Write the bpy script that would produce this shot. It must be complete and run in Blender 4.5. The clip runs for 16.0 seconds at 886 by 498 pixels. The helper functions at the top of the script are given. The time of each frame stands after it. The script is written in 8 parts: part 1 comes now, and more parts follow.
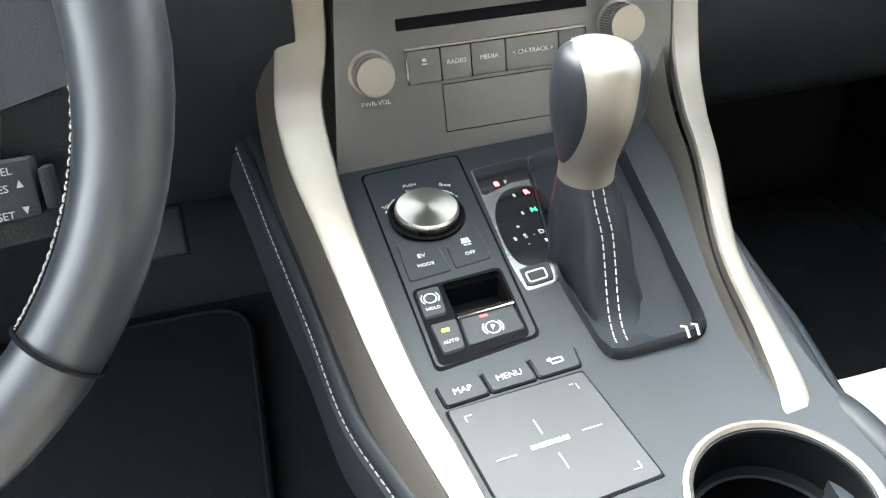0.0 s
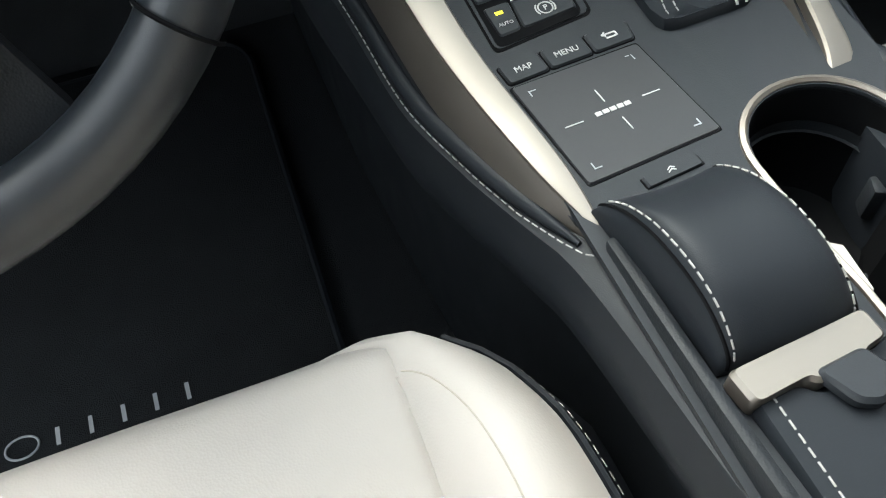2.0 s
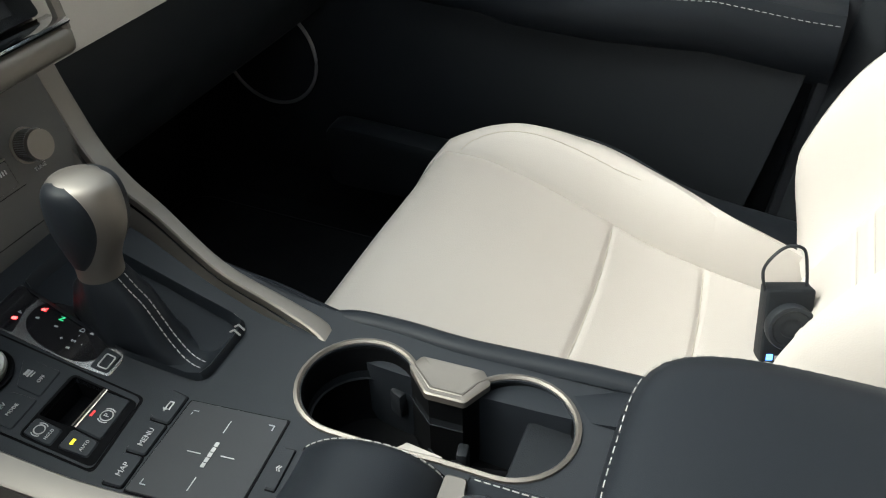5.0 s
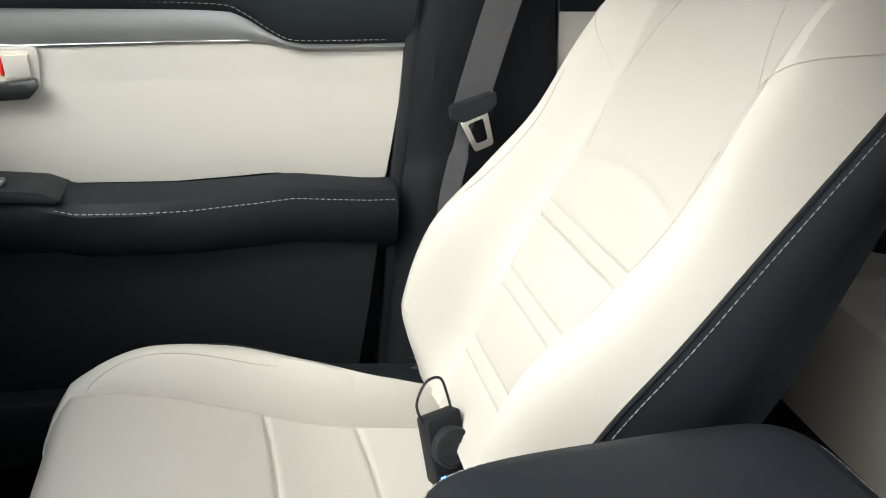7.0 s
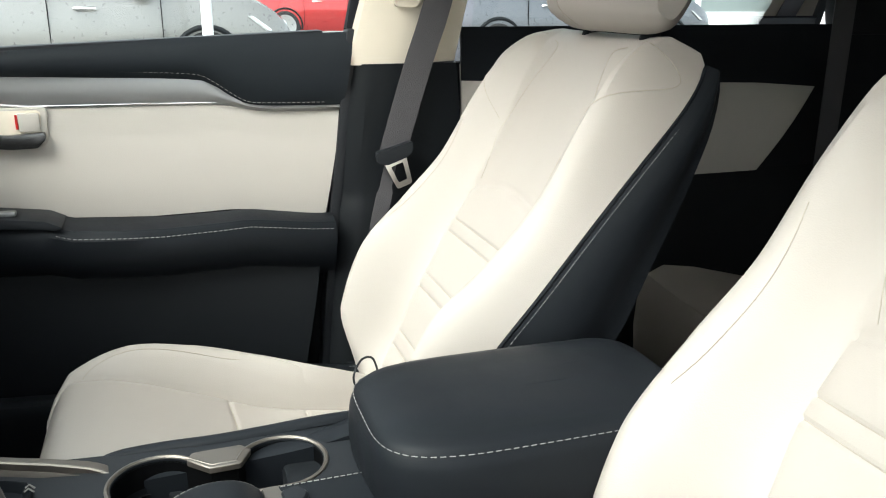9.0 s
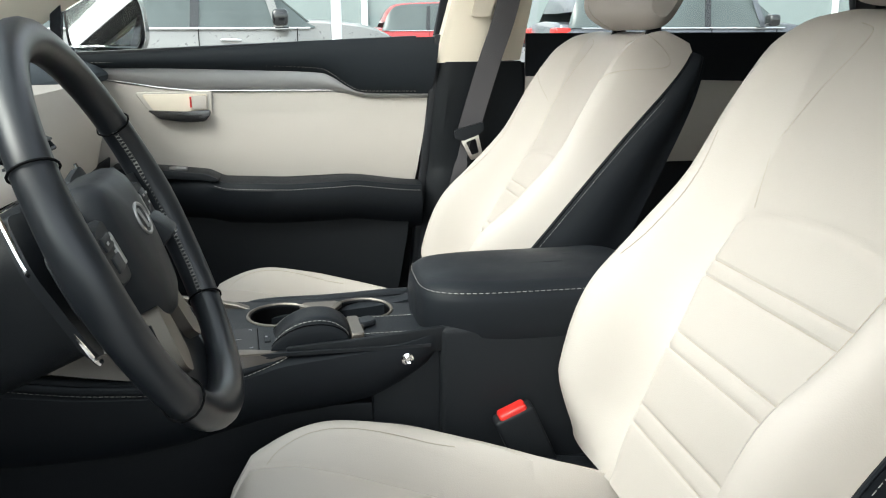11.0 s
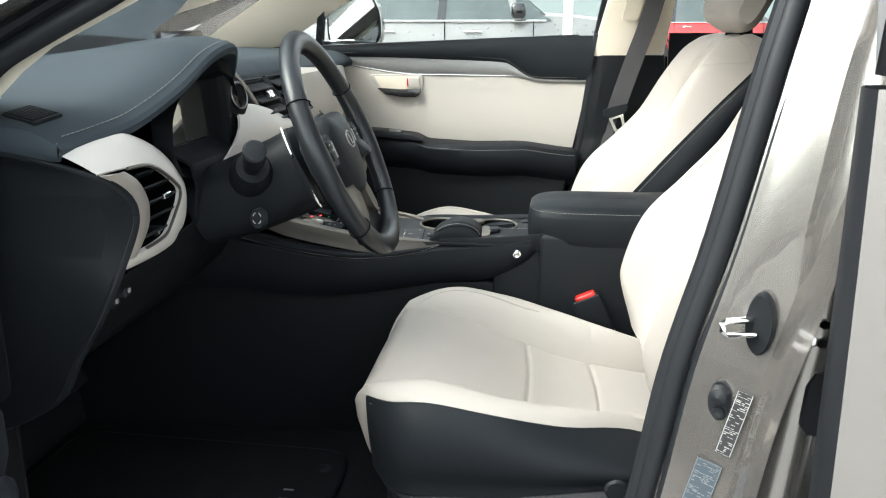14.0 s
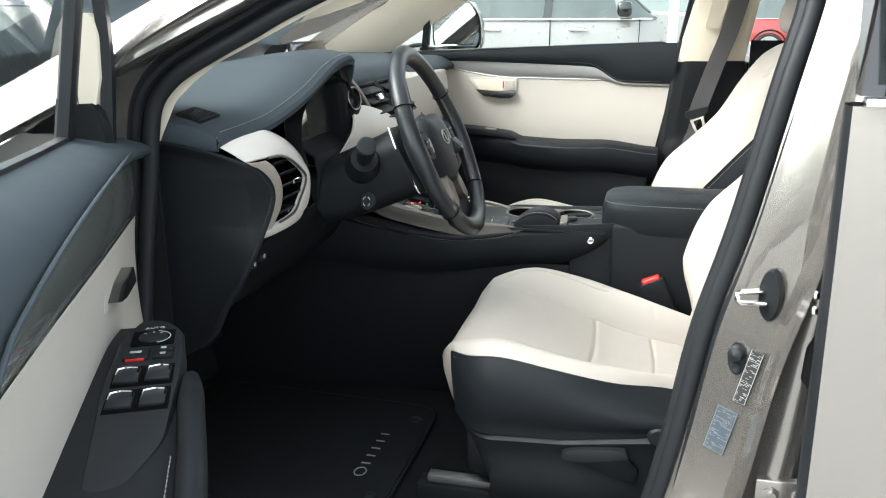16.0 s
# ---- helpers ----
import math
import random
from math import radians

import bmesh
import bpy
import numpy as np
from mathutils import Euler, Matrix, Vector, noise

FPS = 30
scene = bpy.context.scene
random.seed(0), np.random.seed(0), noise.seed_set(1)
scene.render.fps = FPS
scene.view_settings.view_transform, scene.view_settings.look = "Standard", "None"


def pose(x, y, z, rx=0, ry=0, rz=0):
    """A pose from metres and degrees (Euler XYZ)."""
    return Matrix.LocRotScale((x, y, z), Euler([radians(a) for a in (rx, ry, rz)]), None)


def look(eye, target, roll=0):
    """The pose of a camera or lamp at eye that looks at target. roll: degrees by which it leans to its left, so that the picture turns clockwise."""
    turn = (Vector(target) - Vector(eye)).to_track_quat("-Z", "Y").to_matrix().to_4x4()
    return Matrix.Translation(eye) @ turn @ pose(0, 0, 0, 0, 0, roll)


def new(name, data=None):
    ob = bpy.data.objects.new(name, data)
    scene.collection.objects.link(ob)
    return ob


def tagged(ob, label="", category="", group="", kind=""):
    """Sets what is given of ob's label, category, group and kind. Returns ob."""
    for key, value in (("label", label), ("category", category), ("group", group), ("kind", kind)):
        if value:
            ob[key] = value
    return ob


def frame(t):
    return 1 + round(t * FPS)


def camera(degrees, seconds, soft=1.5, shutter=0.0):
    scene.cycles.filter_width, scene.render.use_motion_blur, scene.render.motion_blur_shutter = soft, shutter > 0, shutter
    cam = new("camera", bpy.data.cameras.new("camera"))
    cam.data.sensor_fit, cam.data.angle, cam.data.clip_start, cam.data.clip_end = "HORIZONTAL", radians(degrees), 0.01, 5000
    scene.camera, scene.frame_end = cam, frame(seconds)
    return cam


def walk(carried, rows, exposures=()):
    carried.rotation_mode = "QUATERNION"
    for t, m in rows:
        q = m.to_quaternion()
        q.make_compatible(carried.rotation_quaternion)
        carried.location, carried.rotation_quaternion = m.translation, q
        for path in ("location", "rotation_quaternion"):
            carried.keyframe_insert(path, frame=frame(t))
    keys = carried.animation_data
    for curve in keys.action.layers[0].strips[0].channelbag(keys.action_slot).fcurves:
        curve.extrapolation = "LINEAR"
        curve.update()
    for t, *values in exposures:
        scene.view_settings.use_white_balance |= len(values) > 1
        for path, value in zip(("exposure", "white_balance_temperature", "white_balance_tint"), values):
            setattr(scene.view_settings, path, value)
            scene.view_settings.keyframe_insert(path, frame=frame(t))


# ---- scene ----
cam = camera(56.23, 16.0, 1.1)
PATH = [
    (0, (-0.1765, -0.2229, 0.8013), (0.0442, 0.5479, 0.2037), -1.39),
    (0.5, (-0.1776, -0.2312, 0.7937), (0.0168, 0.4803, 0.1185), -2.23),
    (1, (-0.1847, -0.2390, 0.7833), (-0.0000, 0.4138, 0.0485), -2.07),
    (1.5, (-0.2053, -0.2389, 0.7802), (-0.0312, 0.3614, -0.0004), -2.52),
    (2, (-0.2389, -0.2412, 0.7923), (-0.0541, 0.3140, -0.0186), -3.45),
    (2.5, (-0.2583, -0.2481, 0.8365), (-0.0213, 0.2496, 0.0022), -2.95),
    (3, (-0.2686, -0.2500, 0.8781), (0.0402, 0.1994, 0.0399), -3.04),
    (3.5, (-0.2793, -0.2522, 0.8912), (0.0859, 0.1401, 0.0470), -3.29),
    (4, (-0.2795, -0.2513, 0.9008), (0.1779, 0.0990, 0.0834), -2.54),
    (4.5, (-0.2891, -0.2562, 0.9069), (0.3309, 0.0930, 0.2042), -2.31),
    (5, (-0.3149, -0.2616, 0.9096), (0.4168, 0.0530, 0.3050), -2.03),
    (5.2, (-0.3218, -0.2611, 0.9149), (0.4459, 0.0202, 0.3391), -1.57),
    (7.3, (-0.4081, -0.1367, 0.9338), (0.4809, -0.3950, 0.5558), 0.10),
    (7.5, (-0.4320, -0.1396, 0.9366), (0.4607, -0.4103, 0.5766), -0.05),
    (8, (-0.4992, -0.1302, 0.9293), (0.3997, -0.4285, 0.6084), 0.01),
    (8.2, (-0.5277, -0.1204, 0.9273), (0.3719, -0.4261, 0.6155), 0.04),
    (10.3, (-0.9434, -0.0675, 0.8637), (-0.0042, -0.3062, 0.6171), -0.01),
    (10.5, (-0.9788, -0.0703, 0.8601), (-0.0355, -0.2906, 0.6119), -0.14),
    (11, (-1.0754, -0.0886, 0.8612), (-0.1207, -0.2482, 0.6101), -0.25),
    (11.5, (-1.1631, -0.1113, 0.8596), (-0.1999, -0.1986, 0.6056), -0.29),
    (12, (-1.2466, -0.1257, 0.8472), (-0.2806, -0.1607, 0.5911), -0.13),
    (12.5, (-1.3488, -0.1445, 0.8423), (-0.3828, -0.1473, 0.5839), -0.11),
    (13, (-1.4476, -0.1780, 0.8510), (-0.4819, -0.1536, 0.5924), -0.12),
    (13.5, (-1.5362, -0.2255, 0.8733), (-0.5729, -0.1568, 0.6136), -0.11),
    (14, (-1.6206, -0.2539, 0.8833), (-0.6627, -0.1344, 0.6223), -0.05),
    (14.5, (-1.6933, -0.2645, 0.8889), (-0.7418, -0.1032, 0.6271), -0.07),
    (15, (-1.7456, -0.3002, 0.9082), (-0.8002, -0.1082, 0.6449), -0.12),
    (15.5, (-1.8029, -0.3219, 0.9189), (-0.8623, -0.1077, 0.6555), -0.16),
    (16, (-1.8396, -0.3259, 0.9191), (-0.9059, -0.0862, 0.6531), -0.16),
]
walk(cam, [(t, look(eye, target, roll)) for t, eye, target, roll in PATH], [(0, 5.0), (1.0, 4.2), (2.0, 3.3), (3.5, 3.35), (4.5, 2.95), (5.0, 2.6), (7.3, 2.4), (8.2, 2.4), (10.5, 2.3), (13, 2.5), (16, 2.75)])


# ---------------------------------------------------------------- light
world = bpy.data.worlds.new("world")
scene.world = world
world.use_nodes = True
wn = world.node_tree.nodes
sky = wn.new("ShaderNodeTexSky")
sky.sky_type = "NISHITA"
sky.sun_disc = False
sky.sun_elevation, sky.sun_rotation = radians(47), radians(332)
sky.air_density, sky.dust_density, sky.ozone_density = 1.0, 3.5, 1.0
wn["Background"].inputs["Strength"].default_value = 0.15
veil = wn.new("ShaderNodeHueSaturation")
veil.inputs["Saturation"].default_value = 0.30
cast = wn.new("ShaderNodeMix")
cast.data_type, cast.blend_type = "RGBA", "MULTIPLY"
cast.inputs["Factor"].default_value = 1.0
cast.inputs[7].default_value = (0.955, 1.0, 0.975, 1)
world.node_tree.links.new(sky.outputs[0], veil.inputs["Color"])
world.node_tree.links.new(veil.outputs[0], cast.inputs[6])
world.node_tree.links.new(cast.outputs[2], wn["Background"].inputs["Color"])

sun_data = bpy.data.lights.new("sun", "SUN")
sun_data.energy, sun_data.angle, sun_data.color = 0.30, radians(45), (1.0, 0.985, 0.96)
sun = new("sun", sun_data)
sun.matrix_world = look((0, 0, 6), (0 + 0.32, 0 - 0.60, 6 - 0.73))

# ---------------------------------------------------------------- materials


def material(name, color, rough=0.5, metal=0.0, grain=0.0, scale=200.0, vary=0.06, blotch=6.0, coat=0.0, spec=0.5, stretch=None, rvary=0.08):
    """A surface with two scales of variation: broad blotches in colour and gloss, and a fine grain as relief."""
    m = bpy.data.materials.new(name)
    m.use_nodes = True
    nt = m.node_tree
    n, l = nt.nodes, nt.links
    b = n["Principled BSDF"]
    tc = n.new("ShaderNodeTexCoord")
    broad = n.new("ShaderNodeTexNoise")
    broad.inputs["Scale"].default_value = blotch
    broad.inputs["Detail"].default_value = 4
    l.new(tc.outputs["Object"], broad.inputs["Vector"])
    mix = n.new("ShaderNodeMix")
    mix.data_type = "RGBA"
    mix.inputs[6].default_value = (*[c * (1 - vary) for c in color], 1)
    mix.inputs[7].default_value = (*[min(1, c * (1 + vary)) for c in color], 1)
    l.new(broad.outputs["Fac"], mix.inputs["Factor"])
    l.new(mix.outputs[2], b.inputs["Base Color"])
    mr = n.new("ShaderNodeMapRange")
    mr.inputs["To Min"].default_value = max(0.02, rough - rvary)
    mr.inputs["To Max"].default_value = min(1, rough + rvary)
    fine2 = n.new("ShaderNodeTexNoise")
    fine2.inputs["Scale"].default_value = blotch * 4
    l.new(tc.outputs["Object"], fine2.inputs["Vector"])
    l.new(fine2.outputs["Fac"], mr.inputs["Value"])
    l.new(mr.outputs[0], b.inputs["Roughness"])
    b.inputs["Metallic"].default_value = metal
    b.inputs["Specular IOR Level"].default_value = spec
    b.inputs["Coat Weight"].default_value = coat
    if grain:
        if stretch:
            mp = n.new("ShaderNodeMapping")
            mp.inputs["Scale"].default_value = stretch
            l.new(tc.outputs["Object"], mp.inputs["Vector"])
            g = n.new("ShaderNodeTexNoise")
            l.new(mp.outputs[0], g.inputs["Vector"])
        else:
            g = n.new("ShaderNodeTexVoronoi")
            l.new(tc.outputs["Object"], g.inputs["Vector"])
        g.inputs["Scale"].default_value = scale
        bump = n.new("ShaderNodeBump")
        bump.inputs["Strength"].default_value = grain
        bump.inputs["Distance"].default_value = 0.001
        l.new(g.outputs[0], bump.inputs["Height"])
        l.new(bump.outputs[0], b.inputs["Normal"])
    return m


LEATHER_W = material("cream_leather", (0.360, 0.330, 0.297), 0.62, grain=0.12, scale=700, vary=0.025)
CREAM_PLASTIC = material("cream_moulded_plastic", (0.62, 0.585, 0.54), 0.42, grain=0.05, scale=900, vary=0.02)
LEATHER_DOOR = material("cream_door_leather", (0.452, 0.426, 0.384), 0.62, grain=0.12, scale=600, vary=0.025)
LEATHER_B = material("black_leather", (0.0088, 0.0106, 0.0130), 0.48, spec=0.13, grain=0.07, scale=1500, vary=0.15)
LEATHER_DASH = material("slate_dash_leather", (0.040, 0.050, 0.058), 0.70, spec=0.08, grain=0.08, scale=1400, vary=0.12)
PLASTIC_B = material("black_plastic", (0.0092, 0.0107, 0.0124), 0.50, spec=0.14, grain=0.15, scale=900, vary=0.12)
PLASTIC_SOFT = material("dark_grey_plastic", (0.0125, 0.0145, 0.017), 0.5, spec=0.20, grain=0.08, scale=1200, vary=0.1)
PLASTIC_STACK = material("warm_grey_panel", (0.042, 0.0415, 0.039), 0.42, grain=0.05, scale=1200, vary=0.08)
GLOSS_B = material("gloss_black", (0.008, 0.008, 0.009), 0.08, coat=0.5, vary=0.1)
CARPET = material("black_carpet", (0.0112, 0.0124, 0.0136), 0.95, spec=0.12, grain=0.8, scale=900, vary=0.3, blotch=25)
SATIN = material("satin_silver", (0.162, 0.146, 0.127), 0.46, 0.80, grain=0.015, scale=60, stretch=(1, 60, 60), vary=0.04)
BRUSHED = material("brushed_steel", (0.50, 0.485, 0.445), 0.40, 1.0, grain=0.08, scale=40, stretch=(60, 1, 60), vary=0.05)
CHROME = material("chrome", (0.8, 0.8, 0.8), 0.08, 1.0, vary=0.02)
TRIM_DARK = material("brushed_gunmetal", (0.33, 0.33, 0.325), 0.42, 0.9, grain=0.008, scale=40, stretch=(60, 1, 60))
THREAD = material("white_thread", (0.24, 0.235, 0.22), 0.8, vary=0.1)
SEAM = material("seam_shadow", (0.34, 0.31, 0.26), 0.8)
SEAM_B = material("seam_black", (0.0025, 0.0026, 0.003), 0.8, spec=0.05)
RUBBER = material("black_rubber", (0.013, 0.0145, 0.017), 0.48, spec=0.24, vary=0.15)
# Black plastic darkened further, with the shade inside the cups put into the colour.
CUP_SHADE = material("shaded_cup_black", (0.0028, 0.0030, 0.0033), 0.5, spec=0.06, vary=0.1)
# Darker copy of the satin: shade on the rails' sides is put into the colour.
SATIN_SHADE = material("shaded_satin_flank", (0.085, 0.076, 0.067), 0.42, 0.75, vary=0.05)
PAINT = material("champagne_silver_paint", (0.315, 0.297, 0.278), 0.25, 0.82, coat=1.0, rvary=0.03, vary=0.03)
BELT = material("grey_webbing", (0.06, 0.058, 0.062), 0.75, grain=0.5, scale=700)
BEIGE = material("beige_trim_plastic", (0.66, 0.60, 0.49), 0.6, grain=0.1, scale=700, vary=0.03)
RED = material("red_plastic", (0.55, 0.02, 0.015), 0.35)
LEATHER_RIM = material("polished_black_leather", (0.010, 0.012, 0.0145), 0.36, spec=0.42, grain=0.03, scale=1500, vary=0.15)
PRINT = material("white_print", (0.33, 0.33, 0.32), 0.6)
PRINT_D = material("grey_print", (0.25, 0.26, 0.27), 0.6)
ASPHALT = material("light_paving", (0.21, 0.21, 0.204), 0.9, grain=0.6, scale=120, vary=0.2, blotch=1.2)


def glow(name, color, strength):
    m = material(name, color, 0.4)
    b = m.node_tree.nodes["Principled BSDF"]
    b.inputs["Emission Color"].default_value = (*color, 1)
    b.inputs["Emission Strength"].default_value = strength
    return m


LED_RED = glow("red_lamp", (1.0, 0.03, 0.03), 2.5)
LED_YELLOW = glow("yellow_lamp", (0.85, 0.72, 0.02), 0.30)
LED_DIM = glow("dim_red_lamp", (0.5, 0.02, 0.02), 0.35)
LED_GREEN = glow("green_letter", (0.03, 0.5, 0.2), 0.25)
# No lamp: emission added to brighten the blue sticker on the compact camera.
GLOW_BLUE = glow("blue_sticker_glow", (0.05, 0.2, 1.0), 1.5)


def glass(name, tint=(0.9, 0.95, 0.93), rough=0.0):
    m = bpy.data.materials.new(name)
    m.use_nodes = True
    n, l = m.node_tree.nodes, m.node_tree.links
    n.remove(n["Principled BSDF"])
    t, g, f, x = (n.new(k) for k in ("ShaderNodeBsdfTransparent", "ShaderNodeBsdfGlossy", "ShaderNodeFresnel", "ShaderNodeMixShader"))
    t.inputs["Color"].default_value = (*tint, 1)
    g.inputs["Roughness"].default_value = rough
    l.new(f.outputs[0], x.inputs[0]), l.new(t.outputs[0], x.inputs[1]), l.new(g.outputs[0], x.inputs[2])
    l.new(x.outputs[0], n["Material Output"].inputs["Surface"])
    return m


GLASS = glass("window_glass")
GLASS_DARK = glass("tinted_glass", (0.45, 0.5, 0.5))
MIRROR = material("mirror", (0.85, 0.86, 0.86), 0.03, 1.0, vary=0.01, rvary=0.01)

# ---------------------------------------------------------------- mesh helpers


def mesh_object(name, bm, mat, smooth=True):
    bmesh.ops.recalc_face_normals(bm, faces=bm.faces)
    me = bpy.data.meshes.new(name)
    bm.to_mesh(me)
    bm.free()
    me.materials.append(mat)
    if smooth:
        me.shade_smooth()
        me.set_sharp_from_angle(angle=radians(38))
    return new(name, me)


def part(name, bm, mat, parent, label="", smooth=True):
    ob = mesh_object(name, bm, mat, smooth)
    ob.parent = parent
    return tagged(ob, label)


def thing(name, label, category, group="", kind="", at=(0, 0, 0)):
    ob = new(name)
    ob.location = at
    return tagged(ob, label, category, group, kind)


def solo(name, bm, mat, label, category, group="", kind="", smooth=True):
    return tagged(mesh_object(name, bm, mat, smooth), label, category, group, kind)


def loft(rings, closed=True, caps=True, bm=None):
    """Skin a row of rings that have equally many points."""
    bm = bm or bmesh.new()
    vs = [[bm.verts.new(p) for p in r] for r in rings]
    k = len(vs[0])
    for a, b in zip(vs, vs[1:]):
        for i in range(k if closed else k - 1):
            bm.faces.new((a[i], a[(i + 1) % k], b[(i + 1) % k], b[i]))
    if caps and closed:
        bm.faces.new(vs[0]), bm.faces.new(vs[-1][::-1])
    return bm


def sheet(rows, thick=0.0, bm=None):
    """A surface over a grid of points; thick gives it a back."""
    bm = loft(rows, closed=False, bm=bm)
    if thick:
        bmesh.ops.recalc_face_normals(bm, faces=bm.faces)
        bmesh.ops.solidify(bm, geom=bm.faces[:], thickness=thick)
    return bm


def box(x0, x1, y0, y1, z0, z1, r=0.0, seg=2, bm=None):
    b = bmesh.new()
    bmesh.ops.create_cube(b, size=1)
    for v in b.verts:
        v.co = (x0 + (v.co.x + 0.5) * (x1 - x0), y0 + (v.co.y + 0.5) * (y1 - y0), z0 + (v.co.z + 0.5) * (z1 - z0))
    if r:
        bmesh.ops.bevel(b, geom=b.edges[:], offset=r, segments=seg, affect="EDGES", profile=0.5, clamp_overlap=True)
    return join(bm, b)


def join(bm, b):
    if bm is None:
        return b
    me = bpy.data.meshes.new("tmp")
    b.to_mesh(me)
    b.free()
    bm.from_mesh(me)
    bpy.data.meshes.remove(me)
    return bm


def smoothed(pts, n, loop=False):
    """A curve of n points through the given ones (Catmull-Rom), evenly spread by parameter."""
    p = [Vector(q) for q in pts]
    k = len(p)
    out = []
    spans = k if loop else k - 1
    for i in range(n):
        t = i / n * spans if loop else i / (n - 1) * spans
        j = min(int(t), spans - 1)
        f = t - j
        g = (lambda a: p[a % k]) if loop else (lambda a: p[max(0, min(k - 1, a))])
        a, b, c, d = g(j - 1), g(j), g(j + 1), g(j + 2)
        out.append(0.5 * (2 * b + (c - a) * f + (2 * a - 5 * b + 4 * c - d) * f * f + (3 * b - a - 3 * c + d) * f**3))
    return out


def prism(outline, axis, a, b, r=0.0, bm=None):
    """A flat outline of 2D points pulled from a to b along an axis (x: points are y, z; y: x, z; z: x, y)."""
    put = {"x": lambda u, v, w: (w, u, v), "y": lambda u, v, w: (u, w, v), "z": lambda u, v, w: (u, v, w)}[axis]
    m = bmesh.new()
    loft([[put(u, v, w) for u, v in outline] for w in (a, b)], bm=m)
    if r:
        bmesh.ops.recalc_face_normals(m, faces=m.faces)
        es = [e for e in m.edges if len(e.link_faces) == 2 and e.calc_face_angle(0) > 0.6]
        bmesh.ops.bevel(m, geom=es, offset=r, segments=2, affect="EDGES", profile=0.5, clamp_overlap=True)
    return join(bm, m)


def tube(pts, r, k=8, loop=False, flat=1.0, up=(0, 0, 1), bm=None):
    """A round or flattened rod along points; r may be one radius or one for each point."""
    p = [Vector(q) for q in pts]
    n = len(p)
    rs = r if isinstance(r, (list, tuple)) else [r] * n
    rings = []
    for i in range(n):
        d = (p[(i + 1) % n] - p[i - 1]) if loop else (p[min(n - 1, i + 1)] - p[max(0, i - 1)])
        d.normalize()
        s = d.cross(Vector(up))
        s = s.normalized() if s.length > 1e-4 else d.orthogonal().normalized()
        t = s.cross(d).normalized()
        rings.append([p[i] + rs[i] * (math.cos(2 * math.pi * j / k) * s + flat * math.sin(2 * math.pi * j / k) * t) for j in range(k)])
    if loop:
        rings.append(rings[0])
        b = loft(rings, caps=False)
        bmesh.ops.remove_doubles(b, verts=b.verts, dist=1e-6)
        return join(bm, b)
    return join(bm, loft(rings))


def lathe(profile, k=40, at=(0, 0, 0), turn=None, bm=None):
    """Turn a profile of (radius, height) round z, then place it."""
    b = bmesh.new()
    loft([[(r * math.cos(2 * math.pi * j / k), r * math.sin(2 * math.pi * j / k), z) for j in range(k)] for r, z in profile], bm=b)
    bmesh.ops.transform(b, matrix=Matrix.Translation(at) @ (turn or Matrix()), verts=b.verts)
    return join(bm, b)


def dashes(pts, length=0.006, gap=0.0035, r=0.0009, bm=None):
    """Stitches along a curve."""
    p = [Vector(q) for q in pts]
    bm = bm or bmesh.new()
    left, on = 0.0, True
    cur = [p[0]]
    need = length
    for a, b in zip(p, p[1:]):
        d = (b - a).length
        at = 0.0
        while d - at >= need:
            at += need
            q = a.lerp(b, at / d)
            if on and (q - cur[0]).length > 1e-5:
                tube([cur[0], q], r * 0.72, 5, bm=bm)
            on = not on
            need = length if on else gap
            cur = [q]
        need -= d - at
    return bm


def words(text, size, m, mat, parent, name="lettering", lift=0.0003):
    """Letters in the built-in font, lying in the plane of the pose m, centred."""
    c = bpy.data.curves.new("letters", "FONT")
    c.body, c.size, c.align_x, c.align_y = text, size, "CENTER", "CENTER"
    c.extrude = lift
    c.resolution_u = 2
    tmp = bpy.data.objects.new("letters", c)
    scene.collection.objects.link(tmp)
    me = bpy.data.meshes.new_from_object(tmp.evaluated_get(bpy.context.evaluated_depsgraph_get()))
    bpy.data.objects.remove(tmp)
    bpy.data.curves.remove(c)
    me.transform(m)
    me.materials.clear()
    me.materials.append(mat)
    ob = new(name, me)
    ob.parent = parent
    return ob


def moved(bm, m):
    bmesh.ops.transform(bm, matrix=m, verts=bm.verts)
    return bm


def lerp(xs, ys, x):
    return float(np.interp(x, xs, ys))


def soft(xs, ys, x):
    """Smooth interpolation through the given values (cubic, no overshoot)."""
    n = len(xs)
    i = max(0, min(n - 2, int(np.searchsorted(xs, x)) - 1))
    d = [(ys[k + 1] - ys[k]) / (xs[k + 1] - xs[k]) for k in range(n - 1)]
    m = [d[0]] + [0.0 if d[k - 1] * d[k] <= 0 else 2 * d[k - 1] * d[k] / (d[k - 1] + d[k]) for k in range(1, n - 1)] + [d[-1]]
    h = xs[i + 1] - xs[i]
    f = min(1.0, max(0.0, (x - xs[i]) / h))
    return (1 + 2 * f) * (1 - f) ** 2 * ys[i] + f * (1 - f) ** 2 * h * m[i] + f * f * (3 - 2 * f) * ys[i + 1] + f * f * (f - 1) * h * m[i + 1]


